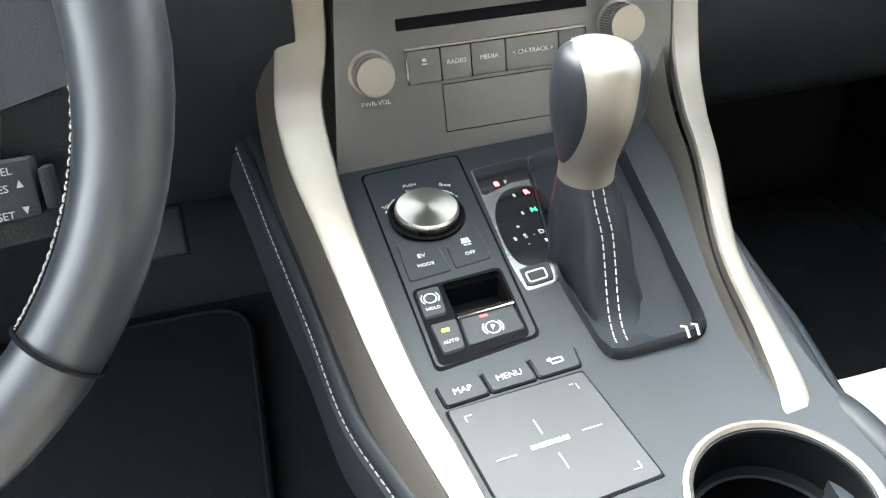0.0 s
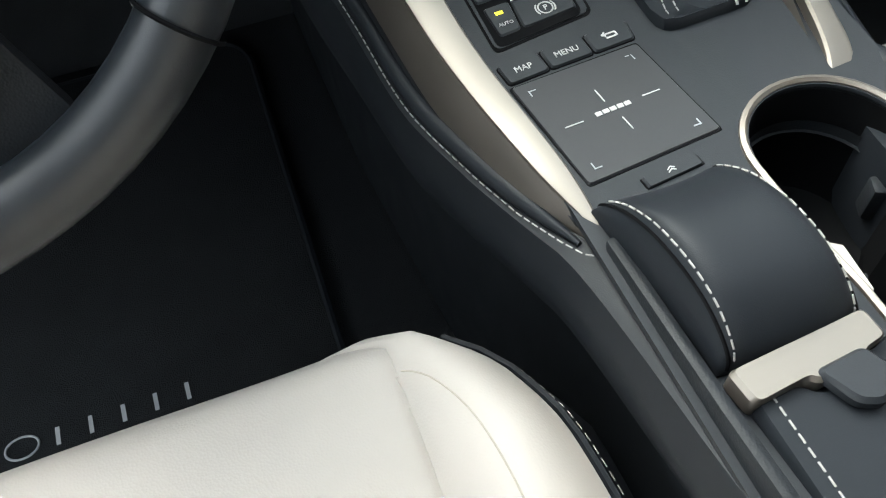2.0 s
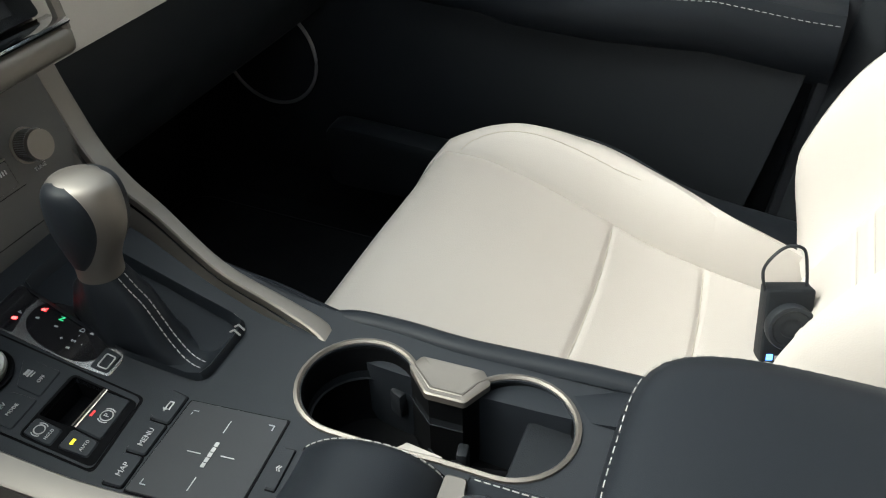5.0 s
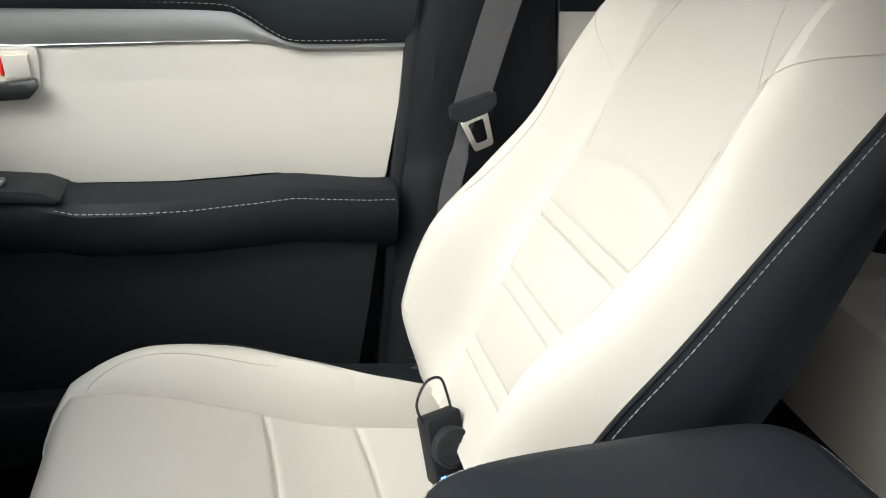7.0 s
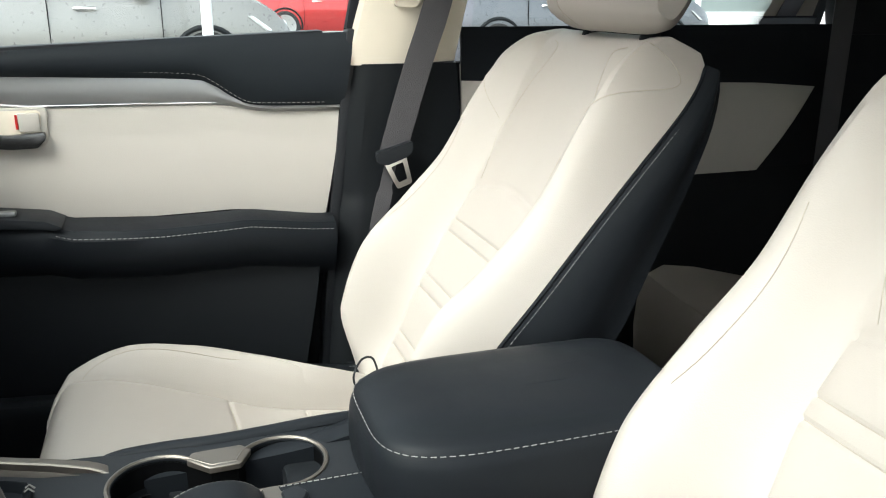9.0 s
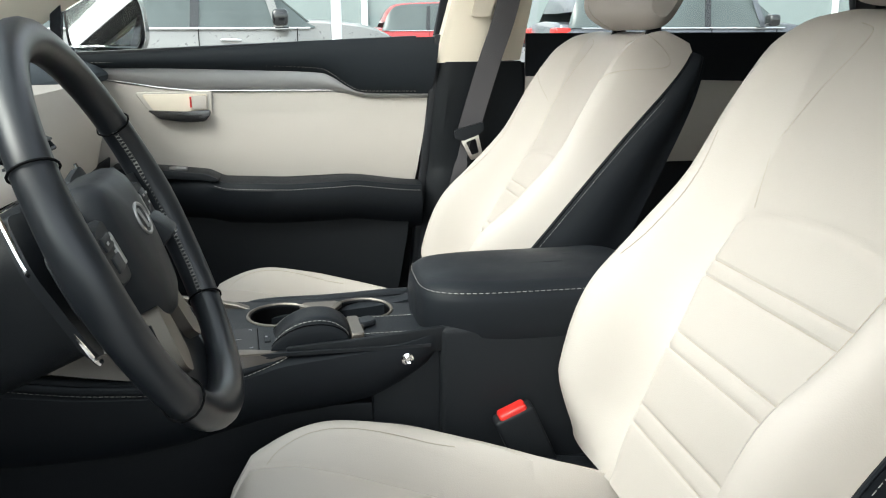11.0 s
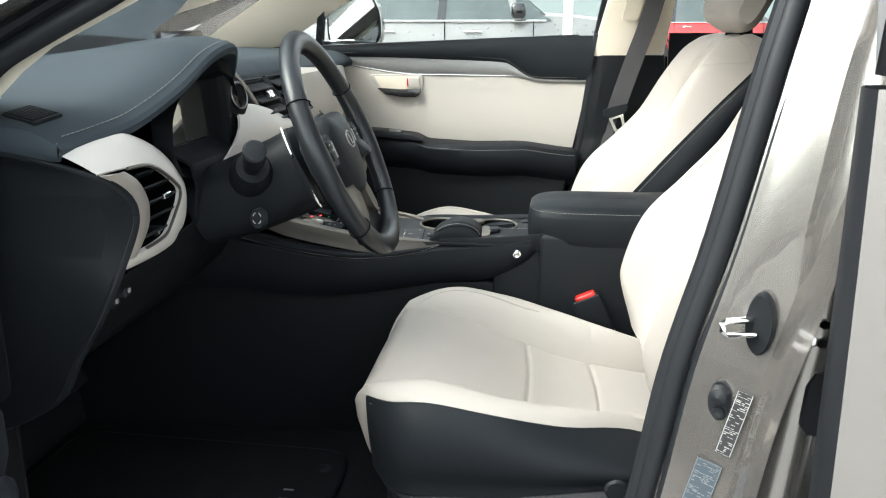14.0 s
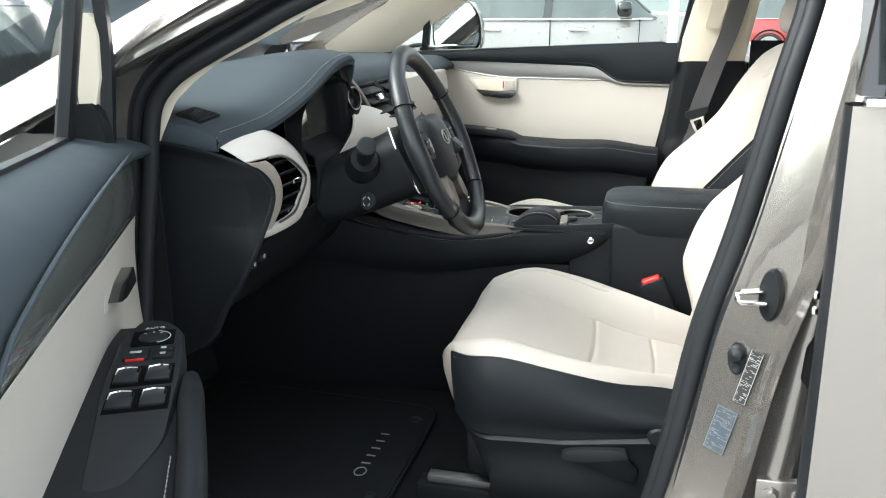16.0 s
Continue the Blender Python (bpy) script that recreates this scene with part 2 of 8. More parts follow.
def plate(outer, holes, z, thick=0.004):
    """A flat panel with openings; z(x, y) gives its height."""
    bm = bmesh.new()
    edges = []
    for ring in [outer] + list(holes):
        vs = [bm.verts.new((x, y, 0)) for x, y in ring]
        edges += [bm.edges.new((a, b)) for a, b in zip(vs, vs[1:] + vs[:1])]
    bmesh.ops.triangle_fill(bm, use_beauty=True, use_dissolve=False, edges=edges)
    for v in bm.verts:
        v.co.z = z(v.co.x, v.co.y)
    if thick:
        low = bmesh.ops.extrude_face_region(bm, geom=bm.faces[:])["geom"]
        for v in low:
            if isinstance(v, bmesh.types.BMVert):
                v.co.z -= thick
    return bm


def arc(cx, cy, r, a, b, n=14):
    return [(cx + r * math.cos(radians(a + (b - a) * k / (n - 1))), cy + r * math.sin(radians(a + (b - a) * k / (n - 1)))) for k in range(n)]


def rounded(pts, r, n=4):
    """An outline with rounded corners."""
    out = []
    k = len(pts)
    for i in range(k):
        p, a, b = Vector(pts[i]), Vector(pts[i - 1]), Vector(pts[(i + 1) % k])
        u, v = (a - p), (b - p)
        q = min(r, u.length * 0.45, v.length * 0.45)
        s, e = p + u.normalized() * q, p + v.normalized() * q
        for j in range(n + 1):
            f = j / n
            out.append(tuple((1 - f) ** 2 * s + 2 * f * (1 - f) * p + f * f * e))
    return out

# ---------------------------------------------------------------- seats
class Seat:
    """A front seat: cushion front edge at y = yf, centre at x = cx, backrest hinge at hinge, leaning back by tilt degrees; door is +1 or -1, the side of its door."""

    def __init__(self, cx, yf, door, hinge, tilt, z=0.0, inner=1.0):
        self.cx, self.yf, self.door, self.z, self.inner = cx, yf, door, z, inner
        self.hinge = Vector(hinge)
        self.c, self.s = math.cos(radians(tilt)), math.sin(radians(tilt))

    # cushion, in its own y from the front edge
    YS = [0.0, -0.012, -0.035, -0.07, -0.12, -0.2, -0.3, -0.4, -0.47, -0.54]
    ZC = [0.302, 0.330, 0.352, 0.351, 0.340, 0.311, 0.276, 0.262, 0.258, 0.258]
    BO = [0.008, 0.007, 0.012, 0.0235, 0.042, 0.057, 0.071, 0.066, 0.056, 0.052]
    WD = [0.139, 0.168, 0.201, 0.228, 0.2416, 0.247, 0.2246, 0.180, 0.165, 0.160]
    EDGE = [0.316, 0.341, 0.354, 0.3596, 0.3676, 0.3587, 0.3347, 0.314, 0.289, 0.280]
    SEAMS = (-0.256, -0.369)

    def across(self, q, y):
        return soft(self.YS[::-1], q[::-1], y)

    def half(self, y):
        """Half width of the cushion's middle panel."""
        return min(lerp([0, 0.24, 0.45], [0.172, 0.171, 0.143], -y), 0.9 * self.across(self.WD, y))

    def top(self, x, y):
        """Height of the cushion at x off its centre."""
        a = abs(x)
        zc, bo, w, e = (self.across(q, y) for q in (self.ZC, self.BO, self.WD, self.EDGE))
        s = self.half(y)
        if a <= s:
            z = zc + 0.006 * (1 - (a / s) ** 2) + 0.006 * (a / s) ** 4
        else:
            f = min(1.0, (a - s) / (w - s))
            pk = zc + bo + 0.004
            z = (zc + 0.006) + (pk - zc - 0.006) * math.sin(f / 0.55 * math.pi / 2) if f < 0.55 else pk + (e - pk) * ((f - 0.55) / 0.45) ** 2
        g = math.exp(-(((a - s) / 0.0035) ** 2)) * 0.003 * min(1.0, -y / 0.04)
        for yc in self.SEAMS:
            if a < s:
                g += math.exp(-(((y - yc - 0.0094 * (a / s) ** 2) / 0.0035) ** 2)) * 0.004
        return z - g

    def cushion_point(self, x, y, lift=0.0):
        return Vector((self.cx + x, self.yf + y, self.top(x, y) + lift + self.z))

    # backrest: u up along it, n forward of it
    US = [0.0, 0.08, 0.18, 0.28, 0.38, 0.47, 0.54, 0.59, 0.62]
    BW = [0.198, 0.211, 0.2235, 0.2275, 0.2215, 0.2155, 0.206, 0.188, 0.168]
    BN = [-0.018, 0.009, 0.0145, 0.004, -0.012, -0.028, -0.044, -0.056, -0.062]
    CN = [-0.018, -0.016, -0.004, -0.004, -0.006, 0.002, 0.010, 0.010, -0.004]
    PK = [-0.008, 0.065, 0.083, 0.061, 0.045, 0.0487, 0.046, 0.0275, -0.001]
    PANEL = [0.090, 0.112, 0.113, 0.125, 0.1234, 0.124, 0.128, 0.126, 0.1227]
    FLUTES = (0.0748, 0.0985, 0.1751, 0.1968, 0.2703, 0.2915)

    def stretch(self, sg):
        """The console side may be wider than the door side."""
        return self.inner if sg != self.door else 1.0

    def wide(self, sg, u):
        return soft(self.US, self.BW, u) * self.stretch(sg)

    def panel(self, sg, u):
        """Half width of the backrest's middle panel."""
        return soft(self.US, self.PANEL, u) * self.stretch(sg)

    def back(self, x, u):
        a, sg = abs(x), 1 if x > 0 else -1
        w, s = self.wide(sg, u), self.panel(sg, u)
        bn, cn, pk = (soft(self.US, q, u) for q in (self.BN, self.CN, self.PK))
        if a <= s:
            n = cn
        else:
            f = min(1.0, (a - s) / (w - s))
            n = cn + (pk - cn) * (0.5 - 0.5 * math.cos(math.pi * f / 0.6)) if f < 0.6 else pk + (bn - pk) * ((f - 0.6) / 0.4) ** 2
        g = math.exp(-(((a - s) / 0.0035) ** 2)) * 0.0025 * min(1.0, max(0.0, (0.36 - u) / 0.03))
        if a < s:
            for uc in self.FLUTES:
                g += math.exp(-(((u - uc) / 0.0028) ** 2)) * 0.0022
            g += 0.003 * math.exp(-(((u - 0.371 + 0.022 * (a / s) ** 2) / 0.006) ** 2))
        return n - g

    def back_point(self, x, u, n=None, lift=0.0):
        n = self.back(x, u) if n is None else n
        n += lift
        return self.hinge + Vector((x, -u * self.s + n * self.c, u * self.c + n * self.s))

    def build(self, label):
        ob = thing("front_seat", label, "seat", "front seats")
        d = self.door
        # cushion top with its front wrapped down
        xs = sorted({*np.linspace(-1, 1, 49).round(4)})
        ys = sorted({*np.linspace(-0.54, 0.0, 56).round(4), *[c + k for c in self.SEAMS for k in (-0.004, -0.002, 0, 0.003, 0.006, 0.009, 0.012)]})
        rows = []
        for y in ys:
            w, s = self.across(self.WD, y), self.half(y)
            grid = sorted([*(w * v for v in xs), *(sg * (s + k) for sg in (-1, 1) for k in (-0.004, 0.0, 0.004) if s + k < w)])
            grid = [grid[0]] * (55 - len(grid)) + grid
            rows.append([self.cushion_point(x, y) for x in grid])
        bm = sheet(rows)
        rim = [r[0] for r, y in zip(rows, ys) if y > -0.036] + rows[-1][1:-1] + [r[-1] for r, y in zip(rows[::-1], ys[::-1]) if y > -0.036]
        wall = []
        for dy, z in ((0.0, None), (-0.001, 0.022), (-0.004, 0.045), (-0.014, 0.08), (-0.034, 0.125)):
            wall.append([Vector((self.cx + (p.x - self.cx) * (1.0 if z is None else 1.0 + 0.02 * min(1, z / 0.05) - 1.5 * z * z), p.y + dy, p.z if z is None else p.z + (self.z + 0.335 - z - p.z) * min(1.0, z / 0.045 + 0.2))) for p in rim])
        loft(wall, closed=False, bm=bm)
        bmesh.ops.remove_doubles(bm, verts=bm.verts, dist=1e-5)
        part("cushion", bm, LEATHER_W, ob, "smooth cream leather cushion")
        # sides of the cushion, black
        yl = list(np.linspace(-0.54, -0.034, 30))
        for sg in (-1, 1):
            side = []
            for k in range(11):
                f = k / 10
                row = []
                for y in yl:
                    w, e = self.across(self.WD, y), self.across(self.EDGE, y)
                    swell = max(0.0, 0.256 - w) * (1 - (1 - f) ** 2.5) * min(1.0, (-y - 0.034) / 0.07) + 0.014 * math.sin(math.pi * min(1.0, f * 1.15)) * min(1.0, (-y) / 0.10) + 0.006 * f * max(0.0, 1 + y / 0.12)
                    row.append((self.cx + sg * (w + swell + 0.003), self.yf + y - 0.012 * f * max(0.0, 1 + y / 0.15), e + (lerp([-0.54, -0.39, -0.23, -0.09, -0.034], [0.290, 0.272, 0.246, 0.240, 0.250], y) - e) * f + self.z - 0.001))
                side.append(row)
            part("side_panel", sheet(side, 0.003), LEATHER_B, ob, "black leather side of the cushion")
            edge = [self.cushion_point(sg * self.across(self.WD, y), y) + Vector((sg * 0.003, 0, -0.001)) for y in yl]
            part("piping", tube(edge, 0.0026, 6), LEATHER_B, ob)
            part("stitching", dashes([p + Vector((sg * 0.0052, 0, -0.0055)) for p in edge], 0.0050, 0.0026, 0.0006), THREAD, ob)
            # curved seam of the bolster
            pts = [self.cushion_point(sg * q.x, q.y, 0.0) for q in smoothed([(0.174, -0.048, 0), (0.187, -0.066, 0), (0.198, -0.10, 0), (0.203, -0.15, 0), (0.202, -0.20, 0), (0.193, -0.27, 0)], 30)]
            part("seam", tube(pts, 0.0006, 5), SEAM, ob)
        for yc in self.SEAMS:
            s = self.half(yc)
            part("seam", tube([self.cushion_point(s * f, yc + 0.0094 * f * f, 0.0006) for f in np.linspace(-1, 1, 30)], 0.0007, 5), SEAM, ob)
        # plinth and rails
        lo = self.z
        part("seat_base", box(self.cx - 0.225, self.cx + 0.225, self.yf - 0.52, self.yf - 0.06, 0.135 + lo, 0.25 + lo, 0.02), PLASTIC_B, ob)
        for sg in (-1, 1):
            part("rail", box(self.cx + sg * 0.19 - 0.022, self.cx + sg * 0.19 + 0.022, self.yf - 0.55, self.yf + 0.03, 0.085, 0.125, 0.004), PLASTIC_B, ob)
            part("rail_slide", box(self.cx + sg * 0.19 - 0.012, self.cx + sg * 0.19 + 0.012, self.yf - 0.5, self.yf + 0.012, 0.1255, 0.140, 0.003), TRIM_DARK, ob, "bare steel seat slide")
        self.shield(ob)
        # backrest front
        us = sorted({*np.linspace(0.0, 0.62, 62).round(4), *[c + k for c in self.FLUTES for k in (-0.004, -0.002, 0, 0.002, 0.004)], *np.linspace(0.345, 0.38, 9).round(4)})
        rows = []
        for u in us:
            grid = sorted([*(self.wide(1 if v > 0 else -1, u) * v for v in xs), *(sg * (self.panel(sg, u) + k) for sg in (-1, 1) for k in (-0.004, 0.0, 0.004))])
            rows.append([self.back_point(x, u) for x in grid])
        cap = [[self.back_point((p.x - self.hinge.x) * k, u, (p - self.hinge).dot(Vector((0, self.c, self.s))) * g + nn) for p in rows[-1]] for u, g, nn, k in ((0.627, 0.7, -0.010, 0.985), (0.630, 0.4, -0.028, 0.96), (0.628, 0.2, -0.046, 0.94), (0.618, 0.0, -0.070, 0.92))]
        part("backrest", sheet(rows + cap), LEATHER_W, ob, "cream leather backrest with horizontal stitched flutes")
        # black sides and back shell of the backrest
        shell = lambda u: lerp([0, 0.3, 0.62], [-0.125, -0.118, -0.088], u)
        for sg in (-1, 1):
            rows = []
            for k in range(8):
                f = k / 7
                rows.append([self.back_point(sg * (self.wide(sg, u) + 0.003 + 0.014 * math.sin(math.pi * min(1, f * 1.2))), u, soft(self.US, self.BN, u) * (1 - f) + f * shell(u)) for u in np.linspace(0, 0.62, 32)])
            part("side_panel", sheet(rows, 0.002), LEATHER_B, ob, "black leather side of the backrest")
            edge = [self.back_point(sg * (self.wide(sg, u) + 0.003), u, soft(self.US, self.BN, u)) for u in np.linspace(0, 0.615, 40)]
            part("piping", tube(edge, 0.0024, 6), LEATHER_B, ob)
            part("stitching", dashes([p + Vector((sg * 0.005, -0.006 * self.c, -0.006 * self.s)) for p in edge], 0.0050, 0.0026, 0.0006), THREAD, ob)
        part("back_shell", sheet([[self.back_point(x * (self.wide(1 if x > 0 else -1, u) + 0.003), u, shell(u) - 0.012 * (1 - x * x)) for x in np.linspace(-1, 1, 13)] for u in np.linspace(0, 0.62, 20)], 0.004), LEATHER_B, ob)
        # seams: shoulder darts, panel borders and the crease of each bolster
        lines = [
            ((0.105, 0.597), (0.082, 0.588), (0.084, 0.565), (0.098, 0.530), (0.118, 0.485), (0.130, 0.445), (0.126, 0.405), (0.112, 0.365)),
            ((0.1745, 0.430), (0.1725, 0.400), (0.172, 0.350), (0.174, 0.300), (0.178, 0.240)),
        ]
        if self.door > 0:
            lines.append(((0.140, 0.606), (0.172, 0.600), (0.190, 0.578), (0.194, 0.548), (0.184, 0.515), (0.162, 0.482), (0.138, 0.458)))
        for sg in (-1, 1):
            k = self.stretch(sg)
            for path in lines:
                pts = [self.back_point(sg * k * q.x, q.y) for q in smoothed([(a, b, 0) for a, b in path], 26)]
                part("seam", tube(pts, 0.0006, 5), SEAM, ob)
        for uc in self.FLUTES:
            part("seam", tube([self.back_point(f * self.panel(1 if f > 0 else -1, uc) * 0.98, uc, lift=0.0003) for f in np.linspace(-1, 1, 24)], 0.0005, 5), SEAM, ob)
        self.head(ob)
        return ob

    def shield(self, ob):
        """Moulded plinth cover on the door side, with its ridge, lever and knob."""
        d, lo = self.door, self.z
        rows = []
        for k in range(9):
            f = k / 8
            row = []
            for y in np.linspace(-0.055, -0.54, 26):
                g = min(1.0, (-0.055 - y) / 0.06)
                zt_ = lerp([-0.54, -0.39, -0.23, -0.09, -0.055], [0.300, 0.282, 0.256, 0.247, 0.240], y)
                z = zt_ + (0.105 - zt_) * f
                bulge = soft([0, 0.06, 0.14, 0.3, 0.7, 1.0], [0.000, 0.017, 0.021, 0.008, 0.004, -0.012], f)
                row.append((self.cx + d * (0.240 + bulge - 0.06 * (1 - g) ** 2), self.yf + y - 0.10 * f * f * (1 - g), z + lo))
            rows.append(row)
        part("side_shield", sheet(rows, -0.004), PLASTIC_SOFT, ob, "dark plastic side shield with a satin ridge")
        x0 = self.cx + d * 0.246
        lev = [(-0.228, 0.222), (-0.236, 0.232), (-0.262, 0.238), (-0.330, 0.244), (-0.336, 0.230), (-0.300, 0.222), (-0.262, 0.216), (-0.240, 0.214)]
        part("height_lever", prism(rounded([(self.yf + a, b + lo) for a, b in lev], 0.006, 3), "x", min(x0, x0 + d * 0.030), max(x0, x0 + d * 0.030), 0.005), PLASTIC_SOFT, ob, "dark grey seat height lever")
        leaf = [(-0.236, 0.213), (-0.265, 0.216), (-0.330, 0.226), (-0.350, 0.205), (-0.345, 0.180), (-0.30, 0.190), (-0.262, 0.202)]
        part("lever_leaf", prism(rounded([(self.yf + a, b + lo) for a, b in leaf], 0.006, 3), "x", min(x0, x0 + d * 0.014), max(x0, x0 + d * 0.014), 0.004), PLASTIC_B, ob)
        part("recline_knob", lathe([(0.0, 0.0), (0.017, 0.0), (0.016, 0.020), (0.012, 0.024), (0.0, 0.024)], 24, (x0, self.yf - 0.377, 0.270 + lo), Matrix.Rotation(radians(90 * d), 4, "Y")), PLASTIC_SOFT, ob)

    def head(self, ob):
        """Head restraint on two posts."""
        d = self.door
        off = -0.03 * d
        b = bmesh.new()
        rings = []
        for k in range(17):
            f = -1 + 2 * k / 16
            e = (1 - abs(f) ** 3.2) ** 0.5 if abs(f) < 1 else 0.0
            ring = []
            for j in range(28):
                t = 2 * math.pi * j / 28
                cu, cn_ = math.cos(t), math.sin(t)
                uu = 0.098 * math.copysign(abs(cu) ** 0.5, cu) * (0.80 + 0.20 * e)
                nn = 0.052 * math.copysign(abs(cn_) ** 0.6, cn_) * (0.40 + 0.60 * e)
                ring.append(self.back_point(0.142 * f + off, 0.712 + uu, 0.046 + nn - 0.014 * f * f + 0.010 * uu / 0.09))
            rings.append(ring)
        loft(rings, bm=b)
        hr = part("head_restraint", b, LEATHER_W, ob, "cream leather head restraint")
        part("seam", tube([Vector(rings[11][j]) for j in range(28)], 0.0008, 5, True), SEAM, hr)
        for x in (-0.078, 0.078):
            part("post", tube([self.back_point(x + off, 0.60, -0.020), self.back_point(x + off, 0.70, 0.030)], 0.0055, 10), CHROME, ob, "chrome post")
            part("post_guide", tube([self.back_point(x + off, 0.612, -0.016), self.back_point(x + off, 0.636, -0.004)], [0.0150, 0.0110], 16), PLASTIC_B, ob)


driver = Seat(-0.371, 0.0176, -1, (-0.342, -0.4134, 0.351), 30.2, 0.0269, 1.247)
driver.build("cream leather driver's seat with black sides beside the open door")
passenger = Seat(0.3436, 0.1162, 1, (0.379, -0.329, 0.340), 32.2, 0.0249)
passenger.build("cream leather front passenger seat with black sides")

# ---------------------------------------------------------------- ground and cabin shell
solo("ground", sheet([[(x, y, -0.36 + 0.017 * max(0.0, x)) for y in (-400, -40, -10, 0, 10, 40, 400)] for x in (-400, -40, -5, 0, 6, 12, 40, 400)], -0.05), ASPHALT, "light grey paving of a car park", "ground", kind="structure")
solo("floor", box(-0.72, 0.74, -1.6, 0.95, 0.03, 0.075), CARPET, "black carpeted cabin floor", "floor", kind="structure")

# passenger door, from sill to armrest
pd = thing("passenger_door", "closed passenger door with cream leather panel and black armrest", "door")


def door_x(y):
    return lerp([-0.45, 0.15, 0.45], [0.708, 0.728, 0.735], y)


def wave(pts, n=40):
    return [(q.x, q.y) for q in smoothed([(a, b, 0) for a, b in pts], n)]


def panel(name, top, low, bulge, mat, x0, label="", parent=None, n=44, thick=0.006, out=0.0, ya=-0.360, yb=0.62):
    """A strip of door lining between two edge lines (y, z), bowed inwards."""
    rows = []
    for k in range(9):
        f = k / 8
        row = []
        for y in np.linspace(ya, yb, n):
            zt, zl = lerp(*zip(*sorted(top)), y), lerp(*zip(*sorted(low)), y)
            b = bulge * math.sin(math.pi * f) ** 0.7 if bulge else 0
            z = zt + (zl - zt) * f
            row.append((door_x(y) + x0 - b - out * f, y - 0.19 * (z - 0.73) * ((yb - y) / (yb - ya)) ** 2, z))
        rows.append(row)
    return part(name, sheet(rows, -thick), mat, parent or pd, label)


SILL = [(-0.335, 0.852), (-0.145, 0.846), (0.13, 0.833), (0.36, 0.823), (0.62, 0.812)]
PAD_LOW = wave([(-0.335, 0.735), (-0.226, 0.737), (-0.2, 0.742), (-0.176, 0.757), (-0.15, 0.775), (-0.116, 0.786), (0.036, 0.793), (0.265, 0.80), (0.62, 0.80)], 60)
METAL_LOW = [(-0.335, 0.733), (-0.23, 0.735), (-0.17, 0.746), (-0.05, 0.747), (0.122, 0.748), (0.19, 0.755), (0.247, 0.764), (0.32, 0.777), (0.62, 0.785)]
BEIGE_LOW = [(-0.335, 0.552), (-0.295, 0.555), (-0.194, 0.569), (-0.15, 0.567), (-0.058, 0.565), (0.073, 0.571), (0.11, 0.582), (0.189, 0.585), (0.62, 0.60)]
panel("upper_pad", SILL, PAD_LOW, 0.018, material("dark_pad_leather", (0.015, 0.0185, 0.022), 0.6, spec=0.12, grain=0.08, scale=1400, vary=0.12), 0.010, "black stitched upper door pad")
panel("metal_trim", PAD_LOW, METAL_LOW, 0.004, TRIM_DARK, 0.010, "brushed gunmetal trim strip")
panel("cream_panel", METAL_LOW, BEIGE_LOW, 0.006, LEATHER_DOOR, 0.006, "cream leather door panel")
panel("lower_panel", [(a, b - 0.03) for a, b in BEIGE_LOW], [(-0.335, 0.14), (0.62, 0.16)], 0.03, PLASTIC_B, 0.0)
rows = []
for y in np.linspace(-0.335, 0.5, 40):
    zt = lerp(*zip(*sorted(BEIGE_LOW)), y)
    w = lerp([-0.335, -0.2, 0.0, 0.15, 0.4], [0.045, 0.06, 0.075, 0.07, 0.03], y)
    x = door_x(y)
    rows.append([(x, y, zt), (x - 0.6 * w, y, zt - 0.002), (x - 0.85 * w, y, zt - 0.006), (x - w, y, zt - 0.02), (x - w, y, zt - 0.045), (x - 0.8 * w, y, zt - 0.075), (x - 0.2 * w, y, zt - 0.10), (x, y, zt - 0.11)])
part("armrest", loft(rows, closed=True), LEATHER_B, pd, "black stitched leather armrest")


# passenger door details
for y0, y1, z, r in ((-0.335, 0.5, -0.020, 0.0007),):
    pts = [(door_x(y) - lerp([-0.335, -0.2, 0.0, 0.15, 0.4], [0.045, 0.06, 0.075, 0.07, 0.03], y) - 0.0008, y, lerp(*zip(*sorted(BEIGE_LOW)), y) - 0.016) for y in np.linspace(-0.33, 0.1, 60)]
    part("stitching", dashes(pts, 0.005, 0.003, r), THREAD, pd)
pts = []
for y in np.linspace(-0.33, 0.6, 120):
    zl, zh = lerp(*zip(*sorted(PAD_LOW)), y), lerp(*zip(*sorted(SILL)), y)
    bow = 0.018 * math.sin(math.pi * (1 - 0.008 / (zh - zl))) ** 0.7
    pts.append((door_x(y) + 0.010 - bow - 0.0066, y, zl + 0.008))
part("stitching", dashes(pts, 0.005, 0.003, 0.0007), THREAD, pd)
part("chrome_line", tube([(door_x(y) + 0.004, y, lerp(*zip(*sorted(METAL_LOW)), y) + 0.001) for y in np.linspace(-0.165, 0.6, 60)], 0.0016, 6), CHROME, pd)
cupb = rounded([(0.250, 0.748), (0.225, 0.712), (0.195, 0.692), (0.150, 0.684), (0.112, 0.684), (0.098, 0.695), (0.094, 0.748)], 0.010, 4)
hb = part("handle_cup", prism(cupb, "x", 0.7245, 0.735, 0.003), LEATHER_DOOR, pd, "cream handle recess")
inner = rounded([(0.236, 0.744), (0.215, 0.712), (0.190, 0.700), (0.150, 0.694), (0.114, 0.694), (0.106, 0.702), (0.104, 0.744)], 0.008, 4)
part("recess", prism(inner, "x", 0.7238, 0.727, 0.0008), BEIGE, hb)
part("release_lever", prism(rounded([(0.224, 0.712), (0.200, 0.694), (0.150, 0.6865), (0.112, 0.6875), (0.100, 0.700), (0.100, 0.711), (0.150, 0.708)], 0.004, 3), "x", 0.7120, 0.7245, 0.002), material("smoked_chrome", (0.11, 0.11, 0.11), 0.2, 0.9), hb, "dark chrome door release")
